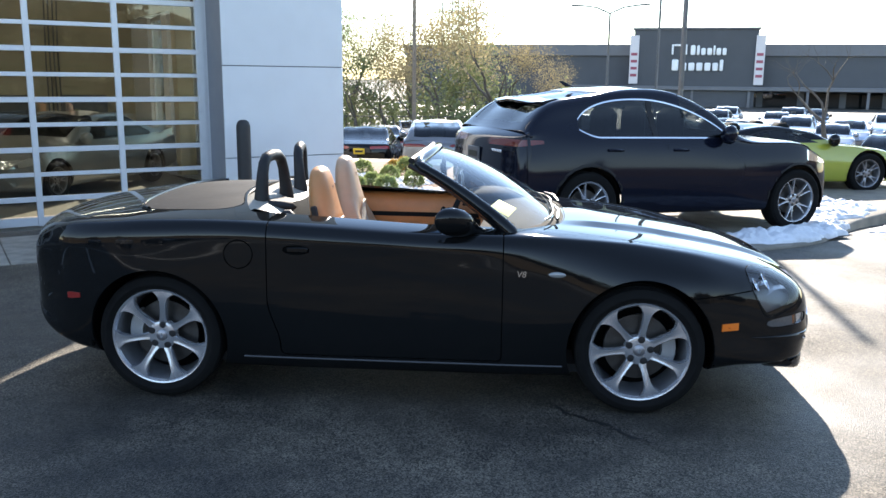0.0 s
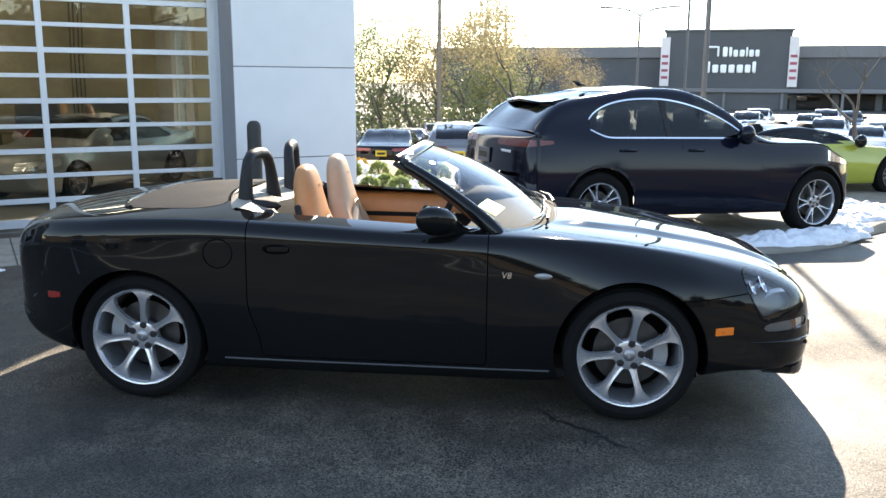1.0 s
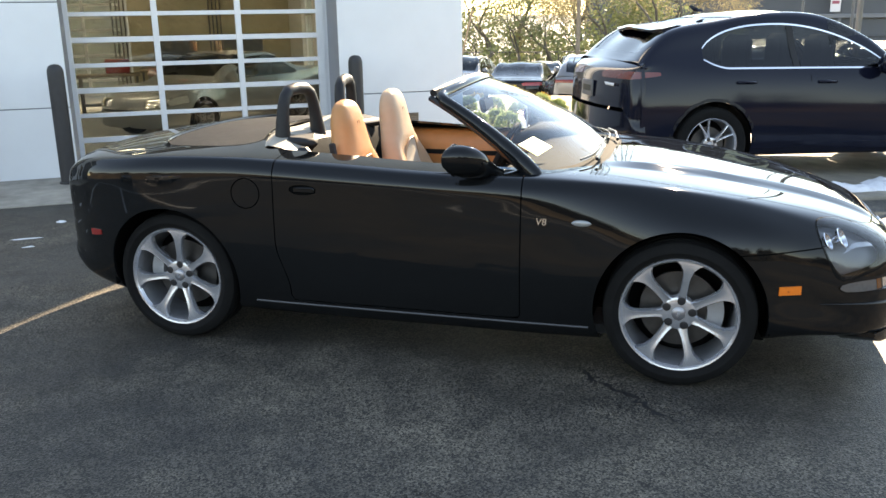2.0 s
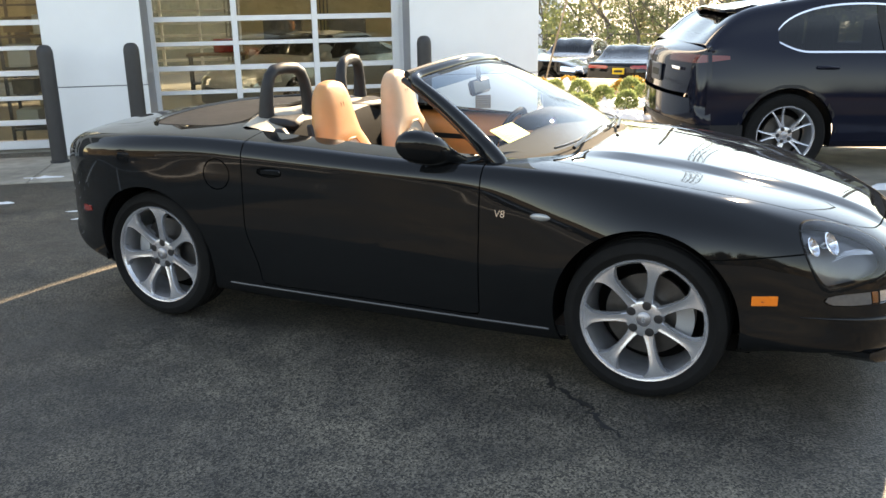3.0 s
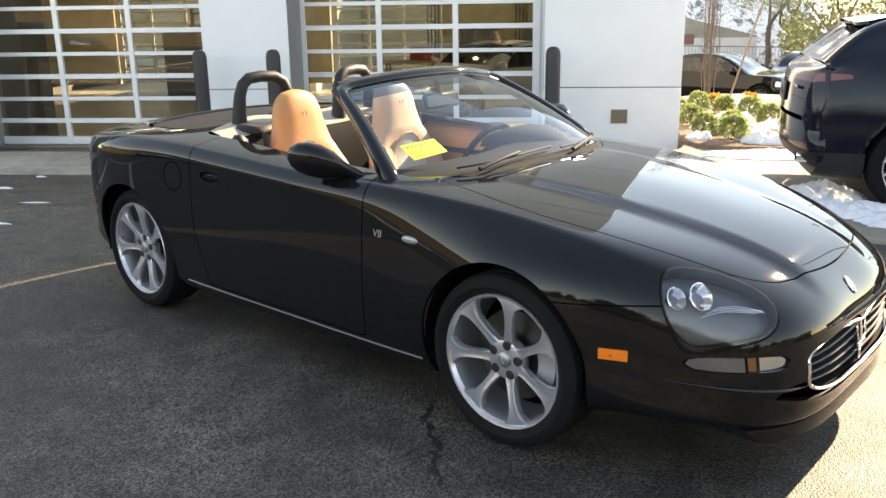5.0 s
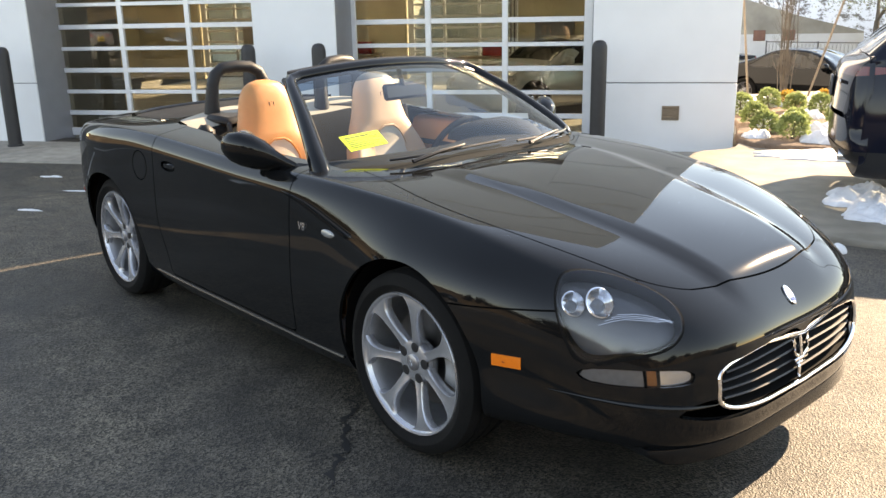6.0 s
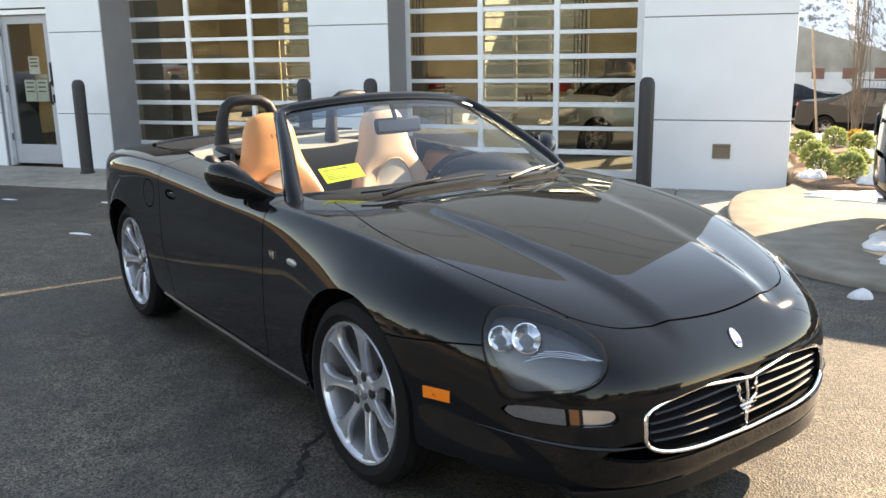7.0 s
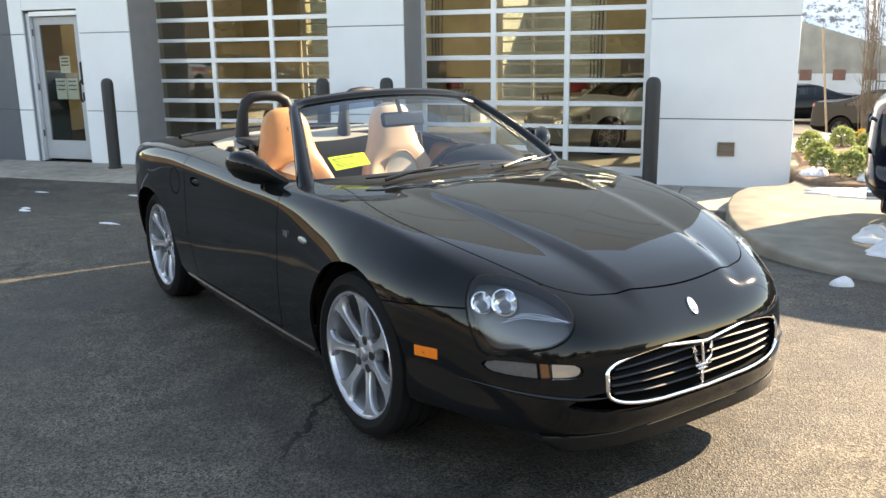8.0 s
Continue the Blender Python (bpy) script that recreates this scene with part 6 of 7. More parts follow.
for y0, y1, k in ((-0.50, 0.06, 0), (0.12, 0.62, 1)):
    w = Geo()
    arm = [ws_point((y0 + (y1 - y0) * i / 12) / 0.69, 0.012 + 0.022 * i / 12) + Vector((0.010, 0, 0.012)) for i in range(13)]
    blade = part("wiper_blade", w.tube(arm, 0.005, 6), M_WIPER, car, "black windscreen wiper")
    part("wiper_arm", Geo().tube([ws_base(y0 + 0.04) + Vector((0.045, 0, 0.01)), arm[4] + Vector((0.03, 0, 0.012)), arm[7] + Vector((0.004, 0, 0.014))], [0.009, 0.007, 0.005], 6), M_WIPER, blade)
part("mirror_stem", Geo().tube([ws_point(0.0, 0.93) - Vector((0.02, 0, 0.01)), ws_point(0.0, 0.86) + Vector((-0.075, 0.03, -0.075))], 0.012, 8), M_TRIM, car)
im = part("interior_mirror", Geo().box((0, 0, 0), (0.03, 0.27, 0.076), 0.012, Matrix.Translation(ws_point(0, 0.84) + Vector((-0.09, 0.04, -0.095))) @ pose(0, 0, 0, 0, -12, 4)), material("mirror_back", (0.012, 0.014, 0.02), 0.3, spec=0.2), car, "black rear-view mirror")
tag = [Vector(p) for p in ((0.462, -0.552, 0.993), (0.556, -0.561, 0.945), (0.598, -0.405, 0.966), (0.503, -0.386, 1.009))]
tn = (tag[1] - tag[0]).cross(tag[3] - tag[0]).normalized()
tn = tn if tn.x > 0 else -tn
note = part("windscreen_note", Geo().add(tag + [p - tn * 0.002 for p in tag], [(0, 1, 2, 3), (7, 6, 5, 4), (0, 4, 5, 1), (1, 5, 6, 2), (2, 6, 7, 3), (3, 7, 4, 0)]), M_YELLOW, car, "bright yellow paper notice inside the windscreen", False)
for k in range(7):
    v = 0.16 + 0.11 * k
    a, b = tag[0].lerp(tag[1], v), tag[3].lerp(tag[2], v)
    h = (tag[1] - tag[0]) * (0.034 if k else 0.06)
    p0, p1 = a.lerp(b, 0.08), a.lerp(b, 0.92 if k % 3 else 0.7)
    part("print", Geo().add([p0 + tn * 0.0015, p0 + h + tn * 0.0015, p1 + h + tn * 0.0015, p1 + tn * 0.0015], [(0, 1, 2, 3)]), M_INK, note, "", False)

p = ws_point(0.86, 0.9)
dv, du = (ws_point(0.86, 0.95) - p).normalized(), (ws_point(0.9, 0.9) - p).normalized()
nn = du.cross(dv).normalized()
part("round_sticker", Geo().add([p + nn * 0.003 * (1 if nn.x > 0 else -1) + (du * math.cos(t) * 0.034 + dv * math.sin(t) * 0.026) for t in np.linspace(0, 2 * math.pi, 25)[:-1]], [tuple(range(24))]), M_WHITE, car, "round white inspection sticker", False)

# door mirrors
for s in (-1, 1):
    a, b = Vector((0.43, s * 0.735, 0.885)), Vector((0.212, s * 0.945, 0.978))
    rings = []
    prof = [(0, 0.018, 0.022), (0.14, 0.022, 0.026), (0.27, 0.034, 0.038), (0.4, 0.058, 0.060), (0.58, 0.076, 0.072), (0.75, 0.075, 0.07), (0.88, 0.062, 0.058), (0.96, 0.042, 0.038), (1.0, 0.015, 0.014)]
    for u, rw, rh in prof:
        c = a.lerp(b, u)
        c.z += 0.016 * math.sin(math.pi * u)
        d = Vector((0.62, s * 0.30, 0.12)).normalized()
        e = Vector((0, 0, 1))
        rings.append([c + d * rw * math.cos(t) * (1.0 if math.cos(t) > 0 else 0.55) + e * rh * math.sin(t) for t in np.linspace(0, 2 * math.pi, 21)[:-1]])
    mr = part("door_mirror", Geo().loft(rings), M_PAINT, car, "teardrop black door mirror", True, 60)
    gm = Matrix.Translation(a.lerp(b, 0.66) + Vector((-0.047, -s * 0.02, 0.016))) @ Vector((-1, s * -0.35, -0.05)).to_track_quat("Z", "Y").to_matrix().to_4x4()
    part("mirror_glass", Geo().lathe([(0.058, 0.0), (0.054, 0.003), (0.002, 0.003)], 24, gm @ Matrix.Diagonal((1.0, 1.25, 1, 1))), M_CHROME, mr)
    part("mirror_foot", Geo().tube([(0.49, s * 0.70, 0.872), (0.43, s * 0.735, 0.885)], [0.03, 0.024], 8), M_TRIM, mr)

# cabin
tub = Geo()
tub.box((0.0, 0, 0.2), (1.9, 1.5, 0.04))
part("floor_pan", tub, M_CARPET, car, "dark carpeted floor", False)
part("tunnel", Geo().box((0.05, 0, 0.40), (1.3, 0.24, 0.36), 0.05), M_LEATHER, car, "tan leather centre console")
part("gear_panel", Geo().box((0.12, 0, 0.588), (0.5, 0.14, 0.02), 0.008), M_DASH, car)
part("gear_lever", Geo().tube([(0.18, 0, 0.59), (0.17, 0, 0.66), (0.168, 0, 0.69)], [0.012, 0.014, 0.022], 8), M_DASH, car)
for s in (-1, 1):
    d = Geo()
    rings = []
    for i in range(13):
        x = -0.60 + 1.22 * i / 12
        q = side_point(x, 0.86, s)[0].y * s
        rings.append([Vector((x, s * (q - o), z)) for o, z in ((0.05, 0.25), (0.15, 0.30), (0.16, 0.55), (0.135, 0.62), (0.15, 0.70), (0.15, 0.80), (0.12, 0.868), (0.09, 0.885), (0.05, 0.888))])
    part("door_trim", d.loft(rings, False, False, False), M_LEATHER, car, "tan leather door trim", True, 50)
    st = Geo()
    rings = []
    for i in range(13):
        x = -0.55 + 1.1 * i / 12
        q = side_point(x, 0.86, s)[0].y * s
        rings.append([Vector((x, s * (q - 0.154), 0.735)), Vector((x, s * (q - 0.154), 0.765))])
    part("door_trim_strip", st.loft(rings, False, False, False), M_DASH, car, "", False)
    part("door_pull", Geo().tube([(0.02, s * 0.66, 0.66), (0.04, s * 0.63, 0.68), (0.24, s * 0.63, 0.69), (0.26, s * 0.66, 0.67)], 0.012, 8), M_DASH, car)

# dash
rings = []
for i in range(21):
    y = -0.69 + 1.38 * i / 20
    hump = 0.035 * math.exp(-(((y - 0.36) / 0.2) ** 2))
    xf = 0.80 - 0.21 * (y / 0.69) ** 4
    rings.append([Vector((xf - 0.01, y, 0.90 - 0.05 * y * y)), Vector((xf - 0.12, y, 0.905 + hump * 0.6)), Vector((0.50 - 0.10 * y * y, y, 0.90 + hump)), Vector((0.43 - 0.08 * y * y, y, 0.885 + hump)), Vector((0.41 - 0.08 * y * y, y, 0.84 + hump * 0.5)), Vector((0.44 - 0.08 * y * y, y, 0.70)), Vector((0.56 - 0.1 * y * y, y, 0.50)), Vector((xf, y, 0.45))])
part("dashboard", Geo().loft(rings), M_DASH, car, "black soft dashboard", True, 45)
rings = [[Vector((0.405 - 0.08 * y * y - dx, y, z)) for dx, z in ((0.0, 0.815), (0.012, 0.80), (0.004, 0.72), (-0.02, 0.70))] for y in np.linspace(-0.64, 0.64, 15)]
part("dash_trim", Geo().loft(rings, False, False, False), M_LEATHER, car, "tan leather dash band")
hood_rings = []
for x, k in ((0.375, 0.80), (0.385, 0.93), (0.42, 1.0), (0.49, 1.0), (0.55, 0.93), (0.61, 0.75), (0.67, 0.42), (0.70, 0.1)):
    hood_rings.append([Vector((x - 0.10 * math.cos(a) ** 2, 0.395 + 0.20 * math.cos(a) * (0.55 + 0.45 * k), 0.885 + 0.098 * k * math.sin(a) ** 0.75)) for a in np.linspace(0, math.pi, 15)])
part("instrument_hood", Geo().loft(hood_rings, False), M_DASH, car, "dark rounded instrument hood", True, 60)
sw = Matrix.Translation((0.20, 0.355, 0.80)) @ Vector((-0.9, 0, 0.42)).to_track_quat("Z", "Y").to_matrix().to_4x4()
steer = part("steering_wheel", Geo().tube([sw @ Vector((0.185 * math.cos(a), 0.185 * math.sin(a), 0)) for a in np.linspace(0, 2 * math.pi, 41)[:-1]], 0.016, 10, True), M_DASH, car, "dark leather steering wheel")
hb = Geo().lathe([(0.065, -0.02), (0.065, 0.01), (0.045, 0.022), (0.002, 0.026)], 20, sw)
part("steering_hub", hb, M_DASH, steer)
for a in (0.15, math.pi - 0.15, -math.pi / 2):
    part("steering_spoke", Geo().tube([sw @ Vector((0.05 * math.cos(a), 0.05 * math.sin(a), 0)), sw @ Vector((0.18 * math.cos(a), 0.18 * math.sin(a), 0))], [0.022, 0.014], 8, flat=0.5), M_DASH, steer)
part("steering_column", Geo().tube([sw @ Vector((0, 0, -0.02)), (0.48, 0.355, 0.69)], [0.04, 0.05], 12), M_DASH, steer)

# seats
def seat(y0, lean, label, mats):
    prof = [(0.34, -0.30, 0.235, 0.085), (0.46, -0.345, 0.258, 0.092), (0.60, -0.39, 0.258, 0.09), (0.74, -0.425, 0.24, 0.085), (0.85, -0.45, 0.205, 0.078), (0.93, -0.466, 0.172, 0.072), (1.00, -0.478, 0.152, 0.067), (1.07, -0.487, 0.138, 0.06), (1.12, -0.492, 0.115, 0.05), (1.15, -0.495, 0.08, 0.038), (1.165, -0.497, 0.03, 0.016)]
    n = len(prof)
    t = np.linspace(0, n - 1, 44)
    Zs, Xs, Ws, Ds = (spline([p[k] for p in prof], t) for k in range(4))
    rings = []
    for z, x, w, d in zip(Zs, Xs, Ws, Ds):
        ring = []
        for a in np.linspace(0, 2 * math.pi, 33)[:-1]:
            ca, sa = math.cos(a), math.sin(a)
            yy = w * math.copysign(abs(sa) ** 0.75, sa)
            xx = d * math.copysign(abs(ca) ** 0.8, ca)
            if ca > 0 and z < 0.9:
                xx += (0.04 + 0.10 * (1 - ss(0.42, 0.86, z))) * (abs(yy) / w) ** 3 * (1 - ss(0.75, 0.95, z)) - 0.03 * (1 - (abs(yy) / w) ** 2) * (1 - ss(0.75, 0.93, z))
            ring.append(Vector((x + xx + lean, y0 + yy, z)))
        rings.append(ring)
    b = part("seat", Geo().loft(rings), mats[0], car, label, True, 70)
    rings = []
    for i in range(9):
        z = 0.42 + 0.30 * i / 8
        w = 0.13 * math.sqrt(max(0.02, 1 - ((z - 0.42) / 0.31) ** 2))
        x = -0.30 - 0.36 * (z - 0.34) + 0.075 + lean
        rings.append([Vector((x + 0.012 * (1 - u * u) + 0.004 * math.cos(u * 18), y0 + u * w, z)) for u in np.linspace(-1, 1, 22)])
    pan, edge_l, edge_r = [], [], []
    for i in range(17):
        z = 0.50 + 0.385 * i / 16
        hw = 0.155 * max(0.03, 1 - ((z - 0.5) / 0.39) ** 2.6) ** 0.5
        k = min(range(len(Zs)), key=lambda q: abs(Zs[q] - z))
        xf = Xs[k] + Ds[k] - 0.03 * (1 - ss(0.75, 0.93, z)) + lean
        row = [Vector((xf + 0.014 - 0.10 * (u * hw) ** 2 / 0.02 * 0.1, y0 + u * hw, z)) for u in np.linspace(-1, 1, 13)]
        pan.append(row)
        edge_l.append(row[0])
        edge_r.append(row[-1])
    part("seat_panel", Geo().loft(pan, False, False, False), mats[1], b, "", True, 60)
    part("seat_piping", Geo().tube(edge_l + edge_r[::-1], 0.006, 6), mats[0], b)
    part("seat_insert", Geo().loft(rings, False, False, False), mats[1], b)
    rings = []
    for i in range(15):
        u = i / 14
        x = -0.32 + 0.56 * u + lean
        h = 0.13 * (1 - 0.25 * u) * (1 - 0.9 * max(0, u - 0.86) / 0.14)
        w = 0.25 * (1 - 0.15 * max(0, u - 0.7) / 0.3)
        ring = []
        for a in np.linspace(0, 2 * math.pi, 25)[:-1]:
            ca, sa = math.cos(a), math.sin(a)
            ring.append(Vector((x, y0 + w * math.copysign(abs(ca) ** 0.6, ca), 0.38 + h * math.copysign(abs(sa) ** 0.6, sa) + 0.02 * (abs(ca)) ** 4)))
        rings.append(ring)
    part("seat_cushion", Geo().loft(rings), mats[0], b, "", True, 70)
    sy = -1 if y0 < 0 else 1
    part("belt_guide", Geo().box((0, 0, 0), (0.035, 0.02, 0.15), 0.008, Matrix.Translation((-0.475 + lean, y0 + sy * 0.205, 0.90)) @ pose(0, 0, 0, 0, -10, 0)), M_TRIM, b, "black seat belt guide")
    part("head_stitch", Geo().box((0, 0, 0), (0.006, 0.012, 0.05), 0.002, pose(-0.425 + lean, y0, 1.04, 0, -8, 0)), M_TRIM, b)
    for yy in (-0.012, 0.012):
        part("head_stitch", Geo().box((0, 0, 0), (0.006, 0.006, 0.035), 0.002, pose(-0.424 + lean, y0 + yy, 1.045, 0, -8, 0)), M_TRIM, b)


seat(-0.33, 0.012, "orange-tan leather bucket seat with integral headrest", (M_LEATHER, M_LEATHER_PALE))
seat(0.355, 0.02, "sand leather bucket seat with pleated insert", (M_LEATHER_SAND, M_LEATHER_PALE))

# rear shelf and roll hoops
rings = []
for i in range(31):
    y = -0.655 + 1.31 * i / 30
    k = 0.35 * y * y
    edge = 1 - (abs(y) / 0.655) ** 6
    pod = 0.018 * math.exp(-(((abs(y) - 0.33) / 0.16) ** 2))
    rings.append([Vector((-0.95 + k, y, 0.955 + 0.02 * edge)), Vector((-0.88 + k * 0.8, y, 0.972 + pod + 0.022 * edge)), Vector((-0.76 + k * 0.5, y, 0.96 + pod + 0.022 * edge)), Vector((-0.64, y, 0.925 + pod + 0.02 * edge)), Vector((-0.585, y, 0.86)), Vector((-0.57, y, 0.6)), Vector((-0.56, y, 0.25))])
part("bulkhead", Geo().loft([r[3:] for r in rings], False, False, False), M_DASH, car, "black trimmed bulkhead behind the seats", True, 60)
rings = [r[:4] for r in rings]
part("rear_shelf", Geo().loft(rings, False, False, False), M_SHELF, car, "pale grey leather rear shelf behind the seats", True, 60)
for s in (-1, 1):
    path = [(-0.775, s * 0.47, 0.93), (-0.772, s * 0.463, 1.05), (-0.768, s * 0.455, 1.13), (-0.764, s * 0.436, 1.185), (-0.76, s * 0.40, 1.214), (-0.75, s * 0.33, 1.222), (-0.74, s * 0.25, 1.216), (-0.733, s * 0.205, 1.19), (-0.727, s * 0.182, 1.14), (-0.72, s * 0.172, 1.06), (-0.712, s * 0.165, 0.94)]
    hp = part("roll_hoop", Geo().tube(path, [0.046, 0.036, 0.031, 0.03, 0.03, 0.03, 0.03, 0.03, 0.03, 0.034, 0.046], 14), M_TRIM, car, "black padded roll hoop", True, 60)
    part("hoop_base", Geo().box((0, 0, 0), (0.16, 0.42, 0.05), 0.02, Matrix.Translation((-0.735, s * 0.32, 0.965)) @ pose(0, 0, 0, 0, 6, s * -24)), M_TRIM, hp)
    part("belt_post", Geo().box((-0.60, s * 0.60, 0.90), (0.09, 0.09, 0.12), 0.03), M_TRIM, car)
# water beads on the bonnet edge and deck
rng = random.Random(5)
bead = Geo()
for _ in range(420):
    if rng.random() < 0.7:
        x = rng.uniform(0.62, 1.55)
        y = -(0.66 + 0.07 * rng.random() - 0.03 * max(0, x - 1.1))
    else:
        x, y = rng.uniform(1.6, 2.0), rng.uniform(-0.5, 0.4)
    p, n = top_point(x, y)
    r = rng.uniform(0.0012, 0.003)
    t = n.orthogonal().normalized()
    u = n.cross(t)
    base = [p + (t * math.cos(a) + u * math.sin(a)) * r for a in np.linspace(0, 2 * math.pi, 7)[:-1]]
    bead.add(base + [p + n * r * 0.7], [(i, (i + 1) % 6, 6) for i in range(6)])
wb = part("water_bead_scatter", bead, M_LAMPGLASS, car, "scattered water beads", True, 80)
tagged(wb, kind="stuff")


# ---------------------------------------------------------------- closed cars
def closed_car(name, m, paint, label, spec, nu=60, nv=4, fine=False, group=""):
    """A parked car: skin with wheel arches, windows, lamps, seams and wheels, from the numbers of its kind."""
    c = thing(name, m, label, "car", group)
    L0, L1, H, W, wb, tr = spec["tail"], spec["nose"], spec["height"], spec["half"], spec["wb"], spec["tyre"]
    roof, belt, drop, cowl, back, deck, hood = spec["roof"], spec["belt"], spec["drop"], spec["cowl"], spec["back"], spec["deck"], spec["hood"]
    xs = [L0, L0 + 0.03, L0 + 0.16, back[0], back[1], (back[1] + roof[0]) / 2, roof[0], roof[1], (roof[1] + cowl) / 2, cowl, (cowl + L1) / 2, L1 - 0.42, L1 - 0.12, L1 - 0.03, L1]
    k = ([-0.13, -0.13, -0.10, -0.03] if spec.get("square_tail") else [-0.12, -0.12, -0.09, -0.03]) + [0, 0, 0, 0, 0, 0, 0.02, 0.12, 0.22, 0.28, 0.28]
    zb = 0.19 if tr < 0.35 else 0.24
    zl, zn = spec["tail_z"], spec["nose_z"]
    low = [zl - 0.04, zb + 0.16, zb + 0.06, zb, zb, zb, zb, zb, zb, zb, zb, zb, zb + 0.03, zb + 0.08, zn - 0.03]
    square = spec.get("square_tail")
    wide = ([0.84, 0.945, 0.978, 0.99] if square else [0.76, 0.9, 0.95, 0.98]) + [0.995, 1.0, 0.985, 0.98, 0.985, 1.0, 1.0, 0.96, 0.84, 0.74, 0.58]
    top = [zl, deck - 0.14, deck - 0.02, deck, None, None, H, H - drop, None, cowl_z(spec), hood + 0.02, hood - 0.06, hood - 0.18, hood - 0.3, zn]
    top[4] = deck + (H - 0.04 - deck) * spec["rake"]
    top[5] = H - 0.01 - (H - top[4]) * spec.get("fall", 0.25)
    top[8] = (top[7] + top[9]) / 2 + 0.06
    bl = [zl, deck - 0.18, deck - 0.05, min(deck - 0.02, belt), belt, belt, belt - 0.01, belt - 0.02, belt - 0.03, belt - 0.04, hood - 0.03, hood - 0.12, hood - 0.24, hood - 0.34, zn]
    cab = [0.0, 0.0, 0.0, 0.02, 0.6, 0.95, 1, 1, 0.6, 0.0, 0, 0, 0, 0, 0]
    ys, zs = [[] for _ in range(9)], [[] for _ in range(9)]
    for i in range(15):
        w, b, t, g = wide[i] * W, bl[i], top[i], cab[i]
        lo = low[i]
        rail = b + (t - b) * (0.93 if g else 0.72)
        rows = [(w * (0.0, 0.0, 0.0, 0.5, 0.82, 0.82, 0.82, 0.82, 0.82, 0.82, 0.82, 0.82, 0.5, 0.0, 0.0)[i], lo), (w * 0.94, lo + 0.06 * (b - lo)), (w, lo + 0.42 * (b - lo)), (w * 0.985, lo + 0.72 * (b - lo)), (w * 0.935, b), (w * (0.93 - 0.12 * g), b + (rail - b) * 0.45), (w * (0.80 - 0.10 * g), rail), (w * 0.42, t - 0.03 * g - 0.005), (0.0, t)]
        for q, (yy, zz) in enumerate(rows):
            ys[q].append(yy)
            zs[q].append(zz)
    sh = Shell(xs, k, ys, zs, nu, nv)
    f0, r0 = wb / 2, -wb / 2
    ar = tr + 0.055

    def arch(x, y, z):
        a = np.minimum((x - f0) ** 2 + (z - tr) ** 2, (x - r0) ** 2 + (z - tr) ** 2)
        return np.where(np.abs(y) > W * 0.6, ar - np.sqrt(a), -1.0)

    s0, s1 = spec["side_glass"]
    gh = H - drop - belt

    def side(x, y, z):
        u = (x - s0) / (s1 - s0)
        if spec.get("round"):
            v = np.clip(np.where(u < 0.42, (u - 0.42) / 0.42, (u - 0.42) / 0.58), -1, 1)
            up = belt + 0.02 + np.where(u < 0.42, 0.10 + (gh * 0.78 - 0.10) * np.sqrt(np.maximum(0, 1 - np.abs(v) ** 2.4)), gh * 0.78 * np.maximum(0, 1 - np.abs(v) ** 1.9) ** 0.8)
            low = belt + 0.02 + 0.10 * np.clip((0.14 - u) / 0.14, 0, 1) ** 1.7
            return np.where((np.abs(y) > W * 0.5) & (u > 0) & (u < 1), smin(up - z, z - low), -1.0)
        up = belt + gh * 0.84 - gh * 0.95 * ss(spec["pinch"][1], 1.0, u) - gh * 0.62 * (1 - ss(0.0, spec["pinch"][0], u)) ** 1.6
        return np.where(np.abs(y) > W * 0.5, smin(up - z, z - belt - 0.025 - 0.12 * (1 - ss(0.0, 0.14, u)) * spec.get("round", 0.0), x - s0, s1 - x), -1.0)

    def screen_f(x, y, z):
        return np.where(z > cowl_z(spec) + 0.03, smin(x - roof[1] - 0.06, cowl - 0.04 - x, W * 0.70 - np.abs(y) - 0.10 * (x - cowl)), -1.0)

    def screen_r(x, y, z):
        return np.where(z > deck + 0.05, smin(roof[0] - 0.1 - x if spec["rake"] < 0.9 else back[1] + 0.1 - x, x - back[0] + 0.12, W * 0.64 - np.abs(y), H - 0.06 - z), -1.0)

    holes = [outside(arch), outside(side), outside(screen_f), outside(screen_r)]
    if spec.get("dark_roof"):
        body = sh.panel("body", holes + [lambda x, y, z: belt + 0.07 - z], paint, c)
        sh.panel("roof", holes + [lambda x, y, z: z - belt - 0.07], M_PAINT, c, "black roof")
    else:
        body = sh.panel("body", holes, paint, c)
    trim = M_CHROME if spec.get("chrome") else M_TRIM
    for s in (-1, 1):
        sd = lambda x, y, z, s=s: np.where(s * y > 0, side(x, y, z), -1.0)
        w = sh.panel("side_window", [gap(sd, 0.012)], M_TINT, c, "dark tinted side window", -0.004, 0)
        sh.panel("window_trim", [sd, (lambda x, y, z, sd=sd: 0.016 - sd(x, y, z))], trim, w, "", 0.002, 0.008)
        xm = (s0 + s1) / 2 + spec.get("pillar", 0.0)
        sh.panel("window_post", [gap(sd, 0.008), lambda x, y, z, xm=xm: 0.035 - np.abs(x - xm + 0.12 * (z - belt))], M_TRIM, w, "", 0.001, 0)
        # lamps, mirror, sill
        sh.panel("tail_lamp", [lambda x, y, z, s=s: np.where(x < L0 + spec["lamp_len"], smin((0.036 - 0.03 * np.clip((x - L0 - 0.12) / spec["lamp_len"], 0, 1) if square else 0.04) - np.abs(z - spec["tail_lamp"] - 0.05 * (x - L0)), s * y - W * 0.3), -1.0)], M_RED_DARK if square else M_RED, c, "", 0.003, 0.004)
